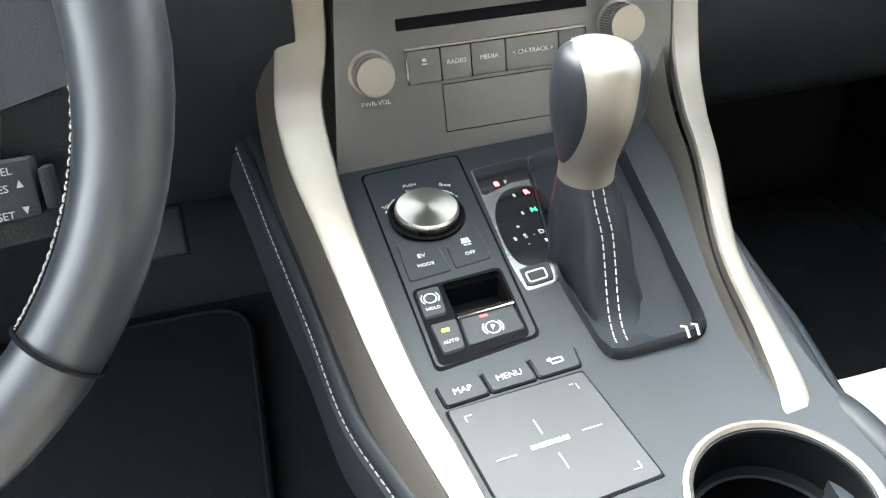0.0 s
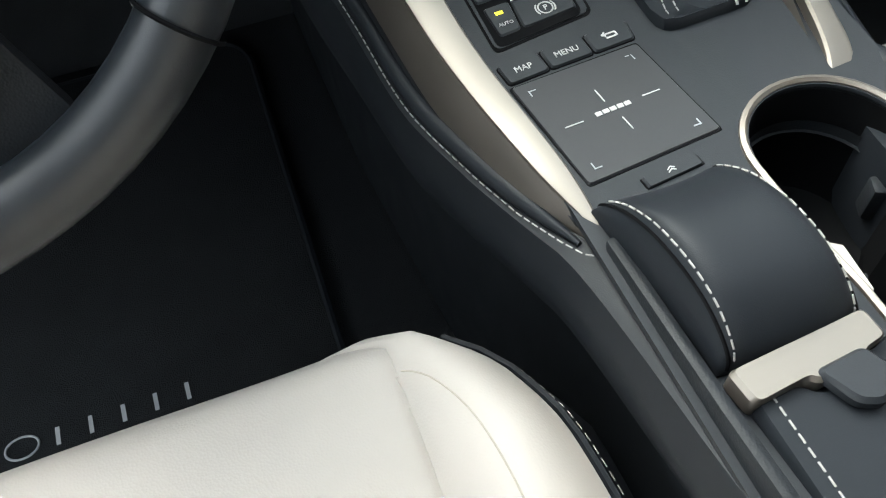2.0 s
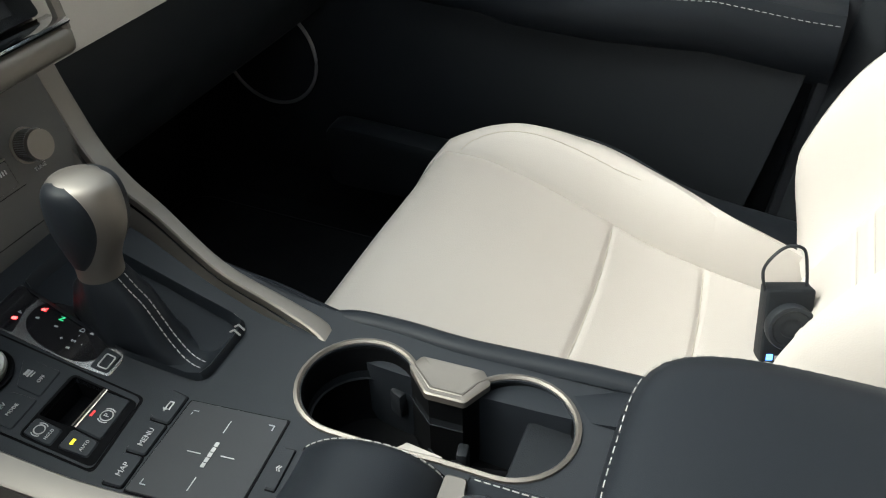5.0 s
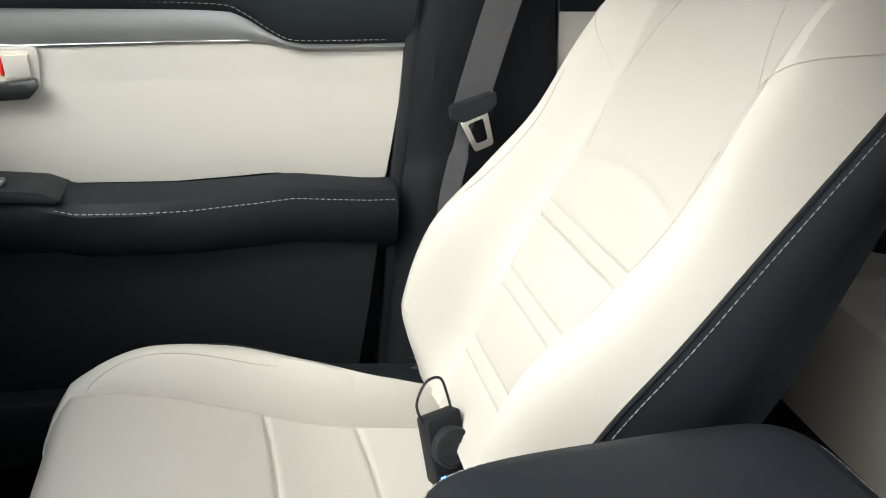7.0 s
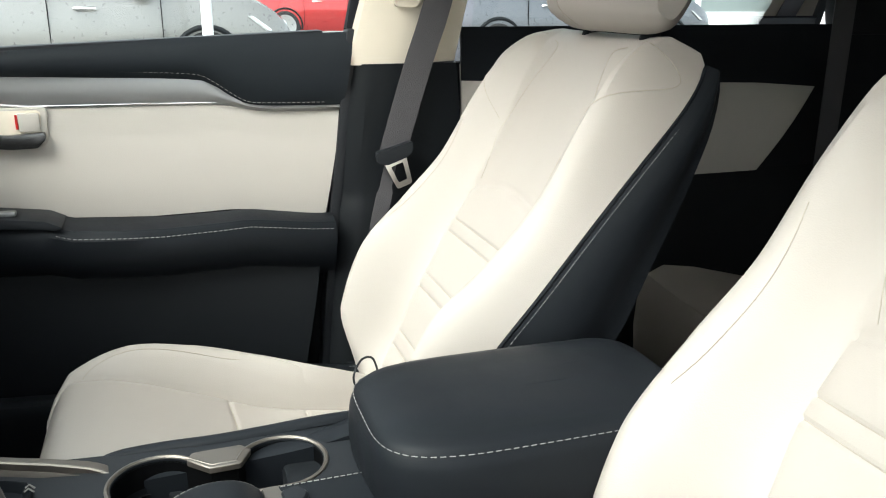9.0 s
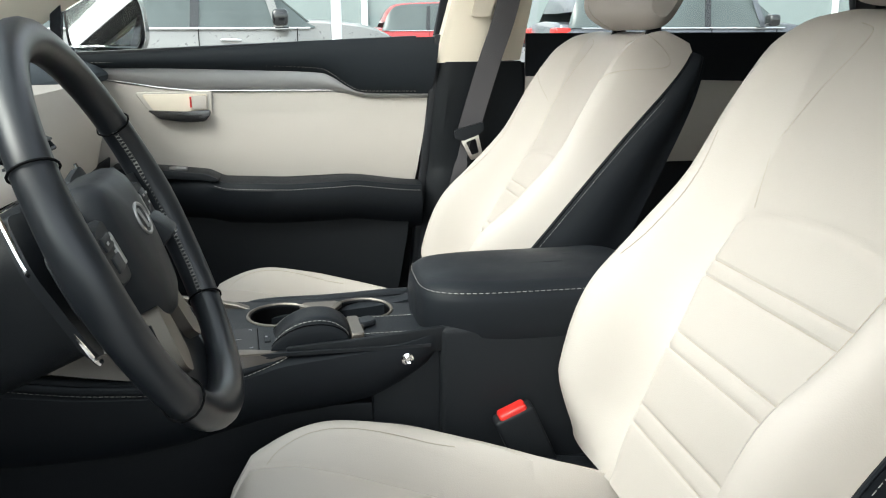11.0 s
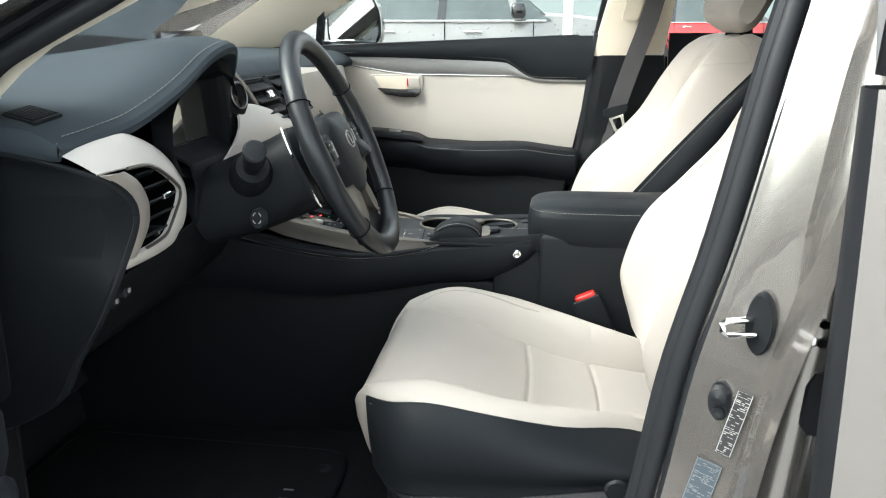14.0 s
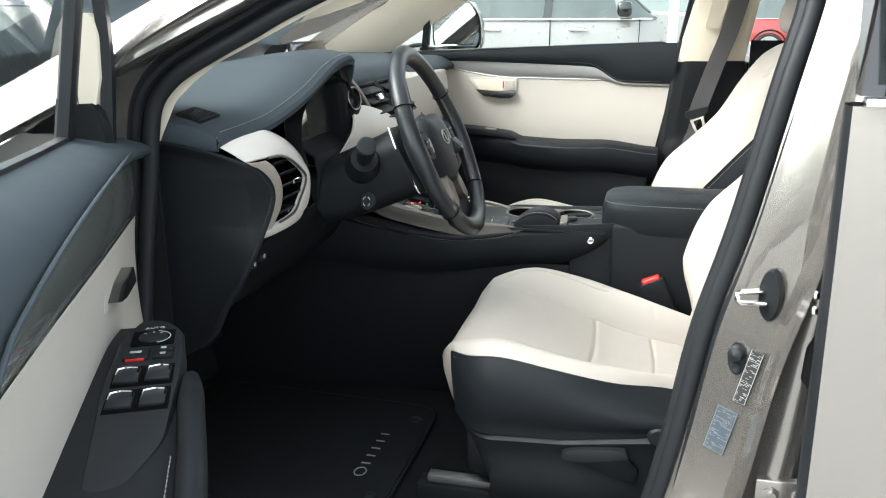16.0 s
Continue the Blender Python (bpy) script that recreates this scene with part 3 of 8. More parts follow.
part("lock_button", box(0.7200, 0.7240, 0.106, 0.136, 0.712, 0.740, 0.003), LEATHER_DOOR, hb, "pale lock slider")
part("lock_mark", box(0.7200, 0.7240, 0.1365, 0.1400, 0.716, 0.738, 0.0004), RED, hb)
part("window_switch", prism(rounded([(0.300, 0.603), (0.300, 0.588), (0.120, 0.574), (0.095, 0.570), (0.085, 0.574), (0.110, 0.586), (0.200, 0.597)], 0.004, 3), "x", 0.655, 0.735, 0.004), PLASTIC_SOFT, pd, "grey switch plinth")
part("switch", box(0.672, 0.686, 0.150, 0.185, 0.592, 0.600, 0.002), TRIM_DARK, pd)
spk = [(0.69, 0.45 + 0.082 * math.cos(t), 0.385 + 0.082 * math.sin(t)) for t in np.linspace(0, 2 * math.pi, 60, endpoint=False)]
part("speaker_ring", tube(spk, 0.0028, 8, True), TRIM_DARK, pd, "thin dark chrome speaker ring")
part("speaker_grille", moved(lathe([(0.0, 0.0), (0.080, 0.0), (0.079, 0.004), (0.0, 0.010)], 40), Matrix.Translation((0.696, 0.45, 0.385)) @ Matrix.Rotation(radians(-90), 4, "Y")), PLASTIC_B, pd)
part("map_pocket", prism(rounded([(0.35, 0.30), (-0.25, 0.26), (-0.27, 0.19), (0.35, 0.19)], 0.03, 4), "x", 0.655, 0.70, 0.008), PLASTIC_B, pd)

# ---------------------------------------------------------------- dashboard
dash = thing("dashboard", "slate leather and cream dashboard with silver trim", "dashboard")
EX = [-0.72, -0.68, -0.64, -0.60, -0.55, -0.50, -0.45, -0.40, -0.35, -0.305, -0.280, -0.268, -0.255, -0.20, 0.0, 0.3, 0.72]
EY = [0.312, 0.306, 0.296, 0.285, 0.262, 0.247, 0.240, 0.237, 0.238, 0.246, 0.256, 0.262, 0.285, 0.32, 0.33, 0.31, 0.30]
EZ = [0.748, 0.750, 0.755, 0.762, 0.785, 0.810, 0.834, 0.850, 0.856, 0.853, 0.840, 0.822, 0.795, 0.790, 0.790, 0.790, 0.790]


def pad_point(x, f):
    """From the leading edge (f = 0) to the windscreen (f = 1)."""
    y0, z0 = soft(EX, EY, x), soft(EX, EZ, x)
    y = y0 + (0.86 - y0) * f
    crest = lerp([-0.72, -0.6, -0.45, -0.33, -0.27, -0.24, 0.72], [0.768, 0.790, 0.858, 0.868, 0.85, 0.815, 0.815], x)
    g = 1 - (1 - min(1, f / 0.10)) ** 2
    back = 0.825 - 0.05 * max(0, (f - 0.75) / 0.25)
    k = min(1, max(0, (f - 0.08) / 0.6))
    k = k * k * (3 - 2 * k)
    return Vector((x, y, z0 + (crest - z0) * g * (1 - k) + ((back - z0) * k)))


xs = sorted({*np.linspace(-0.72, 0.74, 90).round(4), -0.285, -0.275, -0.265})
fs = [0, 0.01, 0.03, 0.06, 0.1, 0.15, 0.25, 0.35, 0.5, 0.65, 0.8, 1.0]
part("top_pad", sheet([[pad_point(x, f) for x in xs] for f in fs], 0.004), LEATHER_DASH, dash, "slate grey stitched leather top pad")
part("stitching", dashes([pad_point(x, 0.014) + Vector((0, 0, 0.0012)) for x in np.linspace(-0.70, -0.29, 120)], 0.0055, 0.003, 0.0008), THREAD, dash)
# lip under the pad and the black inside of the instrument hood
lip = []
for k, (dy, dz) in enumerate(((0, 0), (-0.004, -0.006), (0.0, -0.016), (0.02, -0.022))):
    lip.append([Vector((x, soft(EX, EY, x) + dy, soft(EX, EZ, x) + dz)) for x in xs])
part("pad_lip", sheet(lip), LEATHER_DASH, dash)
hood = []
for f in np.linspace(0, 1, 6):
    hood.append([Vector((x, soft(EX, EY, x) + 0.018 + 0.075 * f, soft(EX, EZ, x) - 0.020 - 0.006 * f)) for x in np.linspace(-0.615, -0.262, 40)])
part("hood_inside", sheet(hood), PLASTIC_B, dash)
LENS = rounded([(-0.480, 0.676), (-0.257, 0.664), (-0.252, 0.706), (-0.266, 0.745), (-0.290, 0.790), (-0.337, 0.802), (-0.392, 0.812), (-0.445, 0.800), (-0.500, 0.755), (-0.505, 0.715)], 0.014, 5)
GLASS_I = material("instrument_glass", (0.40, 0.39, 0.35), 0.04, 0.85, coat=1.0, spec=1.0, vary=0.05, rvary=0.01)
lm_ = lambda x, z: 0.308 - 0.35 * (x + 0.36) ** 2 - -0.02 * (z - 0.74)
b = bmesh.new()
vs = [b.verts.new((x, lm_(x, z), z)) for x, z in LENS]
b.faces.new(vs)
bmesh.ops.triangulate(b, faces=b.faces[:])
bmesh.ops.subdivide_edges(b, edges=b.edges[:], cuts=3, use_grid_fill=True)
for v in b.verts:
    v.co.y = lm_(v.co.x, v.co.z)
cl = part("instrument_lens", b, GLASS_I, dash, "dark glossy instrument cluster")
for cx, cz, rr in ((-0.425, 0.735, 0.044), (-0.318, 0.730, 0.036)):
    part("dial_ring", tube([(cx + rr * math.cos(t), lm_(cx, cz) + 0.010, cz + rr * math.sin(t)) for t in np.linspace(0, 2 * math.pi, 40, endpoint=False)], 0.0022, 6, True), TRIM_DARK, cl)
ring_a = [Vector((x, lm_(x, z) + 0.001, z)) for x, z in LENS]
ring_b = [Vector((-0.365 + (x + 0.365) * 1.07, 0.282 - 0.02 * (z - 0.74), 0.735 + (z - 0.735) * 1.06)) for x, z in LENS]
ring_c = [Vector((-0.365 + (x + 0.365) * 1.13, 0.262, 0.735 + (z - 0.735) * (1.12 if z < 0.735 else 1.18))) for x, z in LENS]
part("cluster_surround", loft([ring_a, ring_b, ring_c], caps=False), PLASTIC_B, dash, "black cluster surround")
part("hood_cheek", loft([[Vector((-0.278 + (a + 0.016) * g, 0.268 + k, 0.765 + (zz - 0.765) * g)) for a, zz in ((-0.060, 0.845), (-0.030, 0.852), (-0.012, 0.842), (-0.004, 0.815), (-0.012, 0.790), (-0.016, 0.760), (0.000, 0.720), (0.006, 0.700), (-0.004, 0.684), (-0.030, 0.680), (-0.034, 0.700), (-0.040, 0.760), (-0.052, 0.800))] for k, g in ((0.0, 0.72), (0.003, 0.88), (0.012, 0.98), (0.03, 1.0), (0.06, 1.0))]), PLASTIC_B, dash, "black end of the instrument hood")
# start button at the end of the hood
sm = Matrix.Translation((-0.258, 0.268, 0.768)) @ Matrix.Rotation(radians(-14), 4, "Z") @ Matrix.Rotation(radians(78), 4, "X")
part("hood_end", moved(lathe([(0.0, -0.05), (0.030, -0.05), (0.033, 0.0), (0.029, 0.004), (0.0, 0.004)], 32), sm @ Matrix.Diagonal((0.95, 1.05, 1, 1))), PLASTIC_B, dash)
part("start_button", moved(lathe([(0.0, 0.003), (0.021, 0.003), (0.021, 0.007), (0.0175, 0.0085), (0.017, 0.006), (0.0, 0.0065)], 32), sm @ Matrix.Diagonal((1.05, 1.12, 1, 1))), GLOSS_B, dash, "round start button with a satin ring")
part("button_ring", moved(tube([(0.020 * math.cos(t), 0.020 * math.sin(t), 0.0075) for t in np.linspace(0, 2 * math.pi, 40, endpoint=False)], 0.0013, 6, True), sm @ Matrix.Diagonal((1.05, 1.12, 1, 1))), TRIM_DARK, dash)
# demister grille in the pad's corner
g0, gx, gy = Vector((-0.672, 0.369, 0.7783)), Vector((0.044, -0.0105, 0.0070)).normalized(), Vector((0.021, 0.0565, 0.0083)).normalized()
gz = gx.cross(gy).normalized()
gm = Matrix(((gx.x, gy.x, gz.x, g0.x), (gx.y, gy.y, gz.y, g0.y), (gx.z, gy.z, gz.z, g0.z), (0, 0, 0, 1)))
gr = part("demister_grille", moved(box(-0.0235, 0.0235, -0.030, 0.030, -0.006, 0.0022, 0.003), gm), PLASTIC_B, dash, "slotted black demister grille")
part("slot_bed", moved(box(-0.0205, 0.0205, -0.026, 0.026, 0.0018, 0.0026, 0.0003), gm), SEAM_B, gr)
for k in range(9):
    part("slat", moved(box(-0.0190 + 0.0044 * k, -0.0174 + 0.0044 * k, -0.0255, 0.0255, 0.002, 0.0036, 0.0003), gm), PLASTIC_SOFT, gr)
# left end: pad end, black wrapped panel, cream vent surround
part("pad_end", sheet([[pad_point(-0.7195, g).lerp(Vector((-0.716, pad_point(-0.7195, g).y, 0.728)), f) + Vector((-0.004 * math.sin(math.pi * f), 0, 0)) for g in np.linspace(0, 0.45, 14)] for f in np.linspace(0, 1, 6)], 0.003), LEATHER_DASH, dash)
part("stitching", dashes([(-0.7175, 0.312 + 0.035 * f, 0.750 - 0.018 * f) for f in np.linspace(0, 1, 8)], 0.0055, 0.003, 0.0008), THREAD, dash)
EDGE_L = smoothed([(-0.716, 0.420, 0.740), (-0.716, 0.375, 0.735), (-0.712, 0.325, 0.724), (-0.698, 0.280, 0.708), (-0.676, 0.265, 0.691), (-0.655, 0.261, 0.670), (-0.650, 0.260, 0.650), (-0.658, 0.261, 0.630), (-0.682, 0.264, 0.600), (-0.704, 0.272, 0.565), (-0.714, 0.290, 0.525), (-0.716, 0.318, 0.480), (-0.716, 0.350, 0.425), (-0.716, 0.42, 0.385), (-0.716, 0.50, 0.365)], 60)
rows = []
for p in EDGE_L:
    zc = 0.58 + (p.z - 0.58) * 0.98
    rows.append([(-0.700, max(0.46, p.y + 0.06), zc), (-0.716, max(0.38, p.y + 0.05), zc), (p.x - 0.62 * (p.x + 0.722), p.y + 0.018, zc), (p.x - 0.012, p.y + 0.002, p.z), (p.x - 0.003, p.y - 0.003, p.z), (p.x + 0.002, p.y + 0.002, p.z), (p.x + 0.002, p.y + 0.025, p.z)])
part("end_panel", sheet(rows, 0.003), PLASTIC_B, dash, "black moulded dashboard end panel")
# Slightly lighter tube added along the edge to give the chamfer's highlight.
part("panel_edge", tube([p + Vector((-0.007, 0.000, 0)) for p in EDGE_L], 0.0045, 8), PLASTIC_SOFT, dash, "satin edge tube added to the end panel for its highlight")

VC = (-0.575, 0.650)
V_OUT = smoothed([(-0.718, 0.322, 0.741), (-0.682, 0.300, 0.7440), (-0.645, 0.288, 0.7480), (-0.612, 0.284, 0.7505), (-0.573, 0.280, 0.7375), (-0.534, 0.277, 0.718), (-0.503, 0.275, 0.695), (-0.476, 0.274, 0.666), (-0.467, 0.274, 0.642), (-0.471, 0.274, 0.614), (-0.484, 0.274, 0.596), (-0.500, 0.274, 0.590), (-0.520, 0.274, 0.580), (-0.545, 0.274, 0.577), (-0.590, 0.275, 0.576), (-0.640, 0.277, 0.577), (-0.684, 0.281, 0.580)], 70)
V_IN = smoothed([(-0.704, 0.276, 0.7095), (-0.660, 0.270, 0.7095), (-0.630, 0.268, 0.7085), (-0.602, 0.267, 0.7060), (-0.575, 0.267, 0.6985), (-0.550, 0.267, 0.687), (-0.525, 0.267, 0.672), (-0.508, 0.267, 0.660), (-0.506, 0.267, 0.650), (-0.512, 0.267, 0.640), (-0.525, 0.267, 0.628), (-0.540, 0.267, 0.616), (-0.558, 0.267, 0.604), (-0.585, 0.267, 0.600), (-0.615, 0.267, 0.599), (-0.645, 0.268, 0.599), (-0.672, 0.270, 0.597)], 70)
rows = [[p + Vector((0, 0.06, -0.004)) for p in V_OUT]]
for f, dy in ((0.0, 0.006), (0.06, 0.0005), (0.16, -0.002), (0.4, -0.004), (0.7, -0.005), (0.92, -0.004), (1.0, 0.0)):
    rows.append([p.lerp(q, f) + Vector((0, dy, 0)) for p, q in zip(V_OUT, V_IN)])
rows.append([q + Vector((0, 0.05, 0)) for q in V_IN])
part("vent_surround", sheet(rows), CREAM_PLASTIC, dash, "cream vent surround")
HOLE = [(q.x, q.z) for q in V_IN[4:68:2]] + [(-0.668, 0.600), (-0.640, 0.640), (-0.645, 0.672), (-0.680, 0.700)]
part("vent_bezel", tube([q + Vector((0, -0.002, 0)) for q in V_IN[6:62]], 0.0024, 6), SATIN, dash, "satin silver vent bezel")
BL = smoothed([(-0.706, 0.272, 0.711), (-0.680, 0.266, 0.695), (-0.656, 0.263, 0.672), (-0.650, 0.262, 0.650), (-0.658, 0.263, 0.630), (-0.684, 0.268, 0.598)], 24)
BR = smoothed([(-0.664, 0.266, 0.7075), (-0.635, 0.266, 0.692), (-0.612, 0.268, 0.672), (-0.602, 0.269, 0.650), (-0.613, 0.268, 0.625), (-0.648, 0.268, 0.599)], 24)
BLADE = material("champagne_satin", (0.36, 0.325, 0.285), 0.42, 0.3, vary=0.03)
part("bezel_blade", sheet([[p + (q - p) * f + Vector((0, -0.004 * math.sin(math.pi * f), 0)) for f in (0, 0.25, 0.5, 0.75, 1)] for p, q in zip(BL, BR)], 0.004), BLADE, dash, "satin champagne blade beside the vent")
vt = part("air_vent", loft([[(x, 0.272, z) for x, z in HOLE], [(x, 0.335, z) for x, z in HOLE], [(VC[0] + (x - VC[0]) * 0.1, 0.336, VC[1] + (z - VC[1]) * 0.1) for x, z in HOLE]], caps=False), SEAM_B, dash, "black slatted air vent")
for k in range(5):
    z = 0.690 - 0.0210 * k
    part("vane", moved(box(-0.056, 0.052 - 0.030 * (k == 0) - 0.026 * (k == 4) - 0.006 * (k == 3), -0.013, 0.013, -0.0016, 0.0016, 0.001), Matrix.Translation((-0.560, 0.281, z)) @ Matrix.Rotation(radians(-30), 4, "X")), PLASTIC_SOFT, vt)
part("vane_tab", moved(box(-0.012, 0.012, -0.006, 0.006, -0.004, 0.004, 0.002), pose(-0.548, 0.268, 0.655, -20)), CHROME, vt)
part("thumbwheel", box(-0.57, -0.535, 0.276, 0.30, 0.598, 0.612, 0.003), PLASTIC_SOFT, vt)
for k in range(3):
    part("mark", box(-0.562 + 0.008 * k, -0.559 + 0.008 * k, 0.2745, 0.277, 0.602, 0.608, 0.0005), PRINT, vt)
INF_T = [(-0.262, 0.270, 0.752), (-0.20, 0.266, 0.748), (-0.10, 0.264, 0.728), (0.0, 0.262, 0.700)]
INF_B = [(-0.372, 0.256, 0.672), (-0.25, 0.254, 0.676), (-0.12, 0.252, 0.676), (0.0, 0.254, 0.672)]
part("cream_infill", sheet([[p.lerp(q, g) + Vector((0.030 * math.sin(math.pi * g) * max(0.0, (-0.2 - p.x) / 0.07), -0.006 * math.sin(math.pi * g), 0)) for p, q in zip(smoothed(INF_T, 14), smoothed(INF_B, 14))] for g in np.linspace(0, 1, 8)], -0.004), CREAM_PLASTIC, dash, "cream panel beside the instrument cluster")
# black knee bolster
rows = []
for y, z in ((0.30, 0.705), (0.262, 0.685), (0.255, 0.65), (0.262, 0.60), (0.29, 0.545), (0.345, 0.47), (0.40, 0.42), (0.55, 0.40), (0.80, 0.42)):
    rows.append([(x, y + 0.02 * ((x + 0.42) / 0.28) ** 2 * (1 if z > 0.5 else 0), z) for x in np.linspace(-0.69 if z < 0.56 else -0.465, -0.125, 24)])
part("knee_bolster", sheet(rows, -0.004), PLASTIC_B, dash, "black plastic knee bolster")
for x, z in ((-0.66, 0.520), (-0.634, 0.528), (-0.610, 0.536)):
    part("switch", box(x - 0.010, x + 0.010, 0.292 + (0.55 - z) * 0.7, 0.305 + (0.55 - z) * 0.7, z - 0.009, z + 0.009, 0.003), PLASTIC_SOFT, dash)
    part("mark", box(x - 0.003, x + 0.003, 0.2905 + (0.55 - z) * 0.7, 0.2925 + (0.55 - z) * 0.7, z - 0.003, z + 0.003, 0.0005), PRINT, dash)
# passenger side
rows = []
for y, z in ((0.318, 0.790), (0.298, 0.775), (0.290, 0.73), (0.296, 0.67), (0.31, 0.615)):
    rows.append([(x, y + 0.03 * max(0, (x - 0.55) / 0.17) ** 2, z) for x in np.linspace(0.155, 0.735, 24)])
part("cream_fascia", sheet(rows, -0.004), LEATHER_DOOR, dash, "cream leather fascia")
rows = []
for y, z in ((0.31, 0.615), (0.318, 0.56), (0.35, 0.47), (0.43, 0.41), (0.60, 0.38), (0.85, 0.40)):
    rows.append([(x, y, z - 0.06 * max(0, (0.3 - x) / 0.15) ** 2 * 0.0) for x in np.linspace(0.150, 0.735, 16)])
part("glove_box", sheet(rows, -0.004), PLASTIC_B, dash, "black glove box")
# upper centre: climate panel, vents, silver frame
ctr = part("centre_panel", prism([(0.272, 0.672), (0.292, 0.715), (0.330, 0.79), (0.40, 0.79), (0.40, 0.66), (0.31, 0.66)], "x", -0.118, 0.148, 0.004), PLASTIC_B, dash, "black climate panel")
part("silver_bar", box(-0.122, 0.158, 0.252, 0.310, 0.640, 0.664, 0.008, 3), SATIN, dash, "satin silver bar over the radio")
part("silver_lip", box(-0.118, 0.154, 0.250, 0.274, 0.666, 0.671, 0.0025), CHROME, dash)
for k in range(5):
    x = -0.085 + 0.047 * k
    bt = part("climate_button", moved(box(-0.019, 0.019, -0.012, 0.012, 0, 0.004, 0.0015), Matrix.Translation((x, 0.281, 0.690)) @ Matrix.Rotation(radians(65), 4, "X")), PLASTIC_SOFT, ctr)
    part("mark", moved(box(-0.004, 0.004, -0.003, 0.003, 0.004, 0.0045), Matrix.Translation((x, 0.281, 0.690)) @ Matrix.Rotation(radians(65), 4, "X")), PRINT, bt)
for cx in (-0.062, 0.092):
    vm = Matrix.Translation((cx, 0.290, 0.742)) @ Matrix.Rotation(radians(52), 4, "X")
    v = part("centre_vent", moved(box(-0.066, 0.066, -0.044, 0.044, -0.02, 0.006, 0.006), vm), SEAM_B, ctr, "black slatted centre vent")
    for k in range(3):
        part("vane", moved(box(-0.058, 0.058, -0.012, 0.012, -0.0015, 0.0015, 0.001), vm @ Matrix.Translation((0, -0.026 + 0.026 * k, 0.010)) @ Matrix.Rotation(radians(-28), 4, "X")), PLASTIC_SOFT, v)
    part("vane_tab", moved(box(-0.013, 0.013, -0.007, 0.009, 0.0, 0.012, 0.002), vm @ Matrix.Translation((0.004, 0.0, 0.012))), CHROME, v)
    part("vent_frame", moved(tube([(-0.068, -0.046, 0.006), (0.068, -0.046, 0.006), (0.068, 0.046, 0.006), (-0.068, 0.046, 0.006)], 0.0035, 6, True), vm), PLASTIC_SOFT, v)
part("silver_edge", tube(smoothed([(-0.128, 0.318, 0.800), (-0.132, 0.288, 0.762), (-0.134, 0.262, 0.715), (-0.130, 0.250, 0.665)], 16), 0.0035, 8), SATIN, dash)
part("silver_frame", tube(smoothed([(0.19, 0.30, 0.800), (0.158, 0.285, 0.778), (0.154, 0.27, 0.72), (0.152, 0.258, 0.66)], 20), 0.005, 8), SATIN, dash)
# display on the pad
scr = thing("display_screen", "black dashboard display on top of the pad", "display")
part("screen", moved(box(-0.10, 0.10, -0.006, 0.006, 0.0, 0.052, 0.004), Matrix.Translation((0.02, 0.47, 0.822)) @ Matrix.Rotation(radians(-15), 4, "X")), GLOSS_B, scr)
part("foot", box(-0.04, 0.08, 0.46, 0.50, 0.815, 0.83, 0.004), PLASTIC_B, scr)

# ---------------------------------------------------------------- steering wheel and column
wheel = thing("steering_wheel", "black leather steering wheel with silver spoke trim and white stitching", "steering wheel")
WC = Vector((-0.372, 0.056, 0.706))
WM = Matrix.Translation(WC) @ Matrix.Rotation(radians(2.4), 4, "Z") @ Matrix.Rotation(radians(66.7), 4, "X") @ Matrix.Scale(0.94, 4)
R = 0.177


def wp(a, r, h=0.0):
    return WM @ Vector((r * math.cos(radians(a)), r * math.sin(radians(a)), h))


rings = []
for j in range(72):
    a = 5 * j
    th = 0.0165 + 0.0018 * (math.cos(radians(a) * 2) ** 6)
    rings.append([wp(a, R + th * math.cos(radians(b)), 0.95 * th * math.sin(radians(b))) for b in range(0, 360, 24)])
rings.append(rings[0])
b = loft(rings, caps=False)
bmesh.ops.remove_doubles(b, verts=b.verts, dist=1e-6)
part("rim", b, LEATHER_RIM, wheel, "smooth black leather rim")
for a in (28, 152, 222, 318):
    part("joint", tube([wp(a, R + 0.0180 * math.cos(radians(t)), 0.0172 * math.sin(radians(t))) for t in range(0, 360, 20)], 0.0010, 5, True), SEAM_B, wheel)
for a0, a1 in ((-42, 28), (152, 222)):
    bm = bmesh.new()
    for a in np.linspace(a0, a1, int((a1 - a0) / 1.5)):
        for tilt in (-0.45, 0.45):
            tube([wp(a - tilt, R - 0.0172, 0.0032), wp(a, R - 0.0178, 0.001), wp(a + tilt, R - 0.0176, -0.0012)], 0.00036, 4, bm=bm)
    part("stitching", bm, THREAD, wheel, "white cross stitching")
pad = rounded([(-0.062, 0.055), (0.062, 0.055), (0.078, 0.020), (0.060, -0.035), (0.036, -0.078), (0.0, -0.088), (-0.036, -0.078), (-0.060, -0.035), (-0.078, 0.020)], 0.02, 5)
b = loft([[WM @ Vector((x * k, y * k, h)) for x, y in pad] for k, h in ((0.9, -0.055), (1.02, -0.03), (1.0, -0.008), (0.94, 0.002), (0.8, 0.008), (0.5, 0.012), (0.1, 0.014))])
hub = part("hub", b, PLASTIC_SOFT, wheel, "black airbag cover")
ov = [WM @ Vector((0.020 * math.cos(t), 0.014 * math.sin(t) + 0.004, 0.0135)) for t in np.linspace(0, 2 * math.pi, 36, endpoint=False)]
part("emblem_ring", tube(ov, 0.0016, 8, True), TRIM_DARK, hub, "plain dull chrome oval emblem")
part("emblem_bar", tube([WM @ Vector((-0.006, 0.014, 0.0145)), WM @ Vector((-0.001, -0.004, 0.0148)), WM @ Vector((0.013, -0.004, 0.0145))], 0.0014, 6), TRIM_DARK, hub)
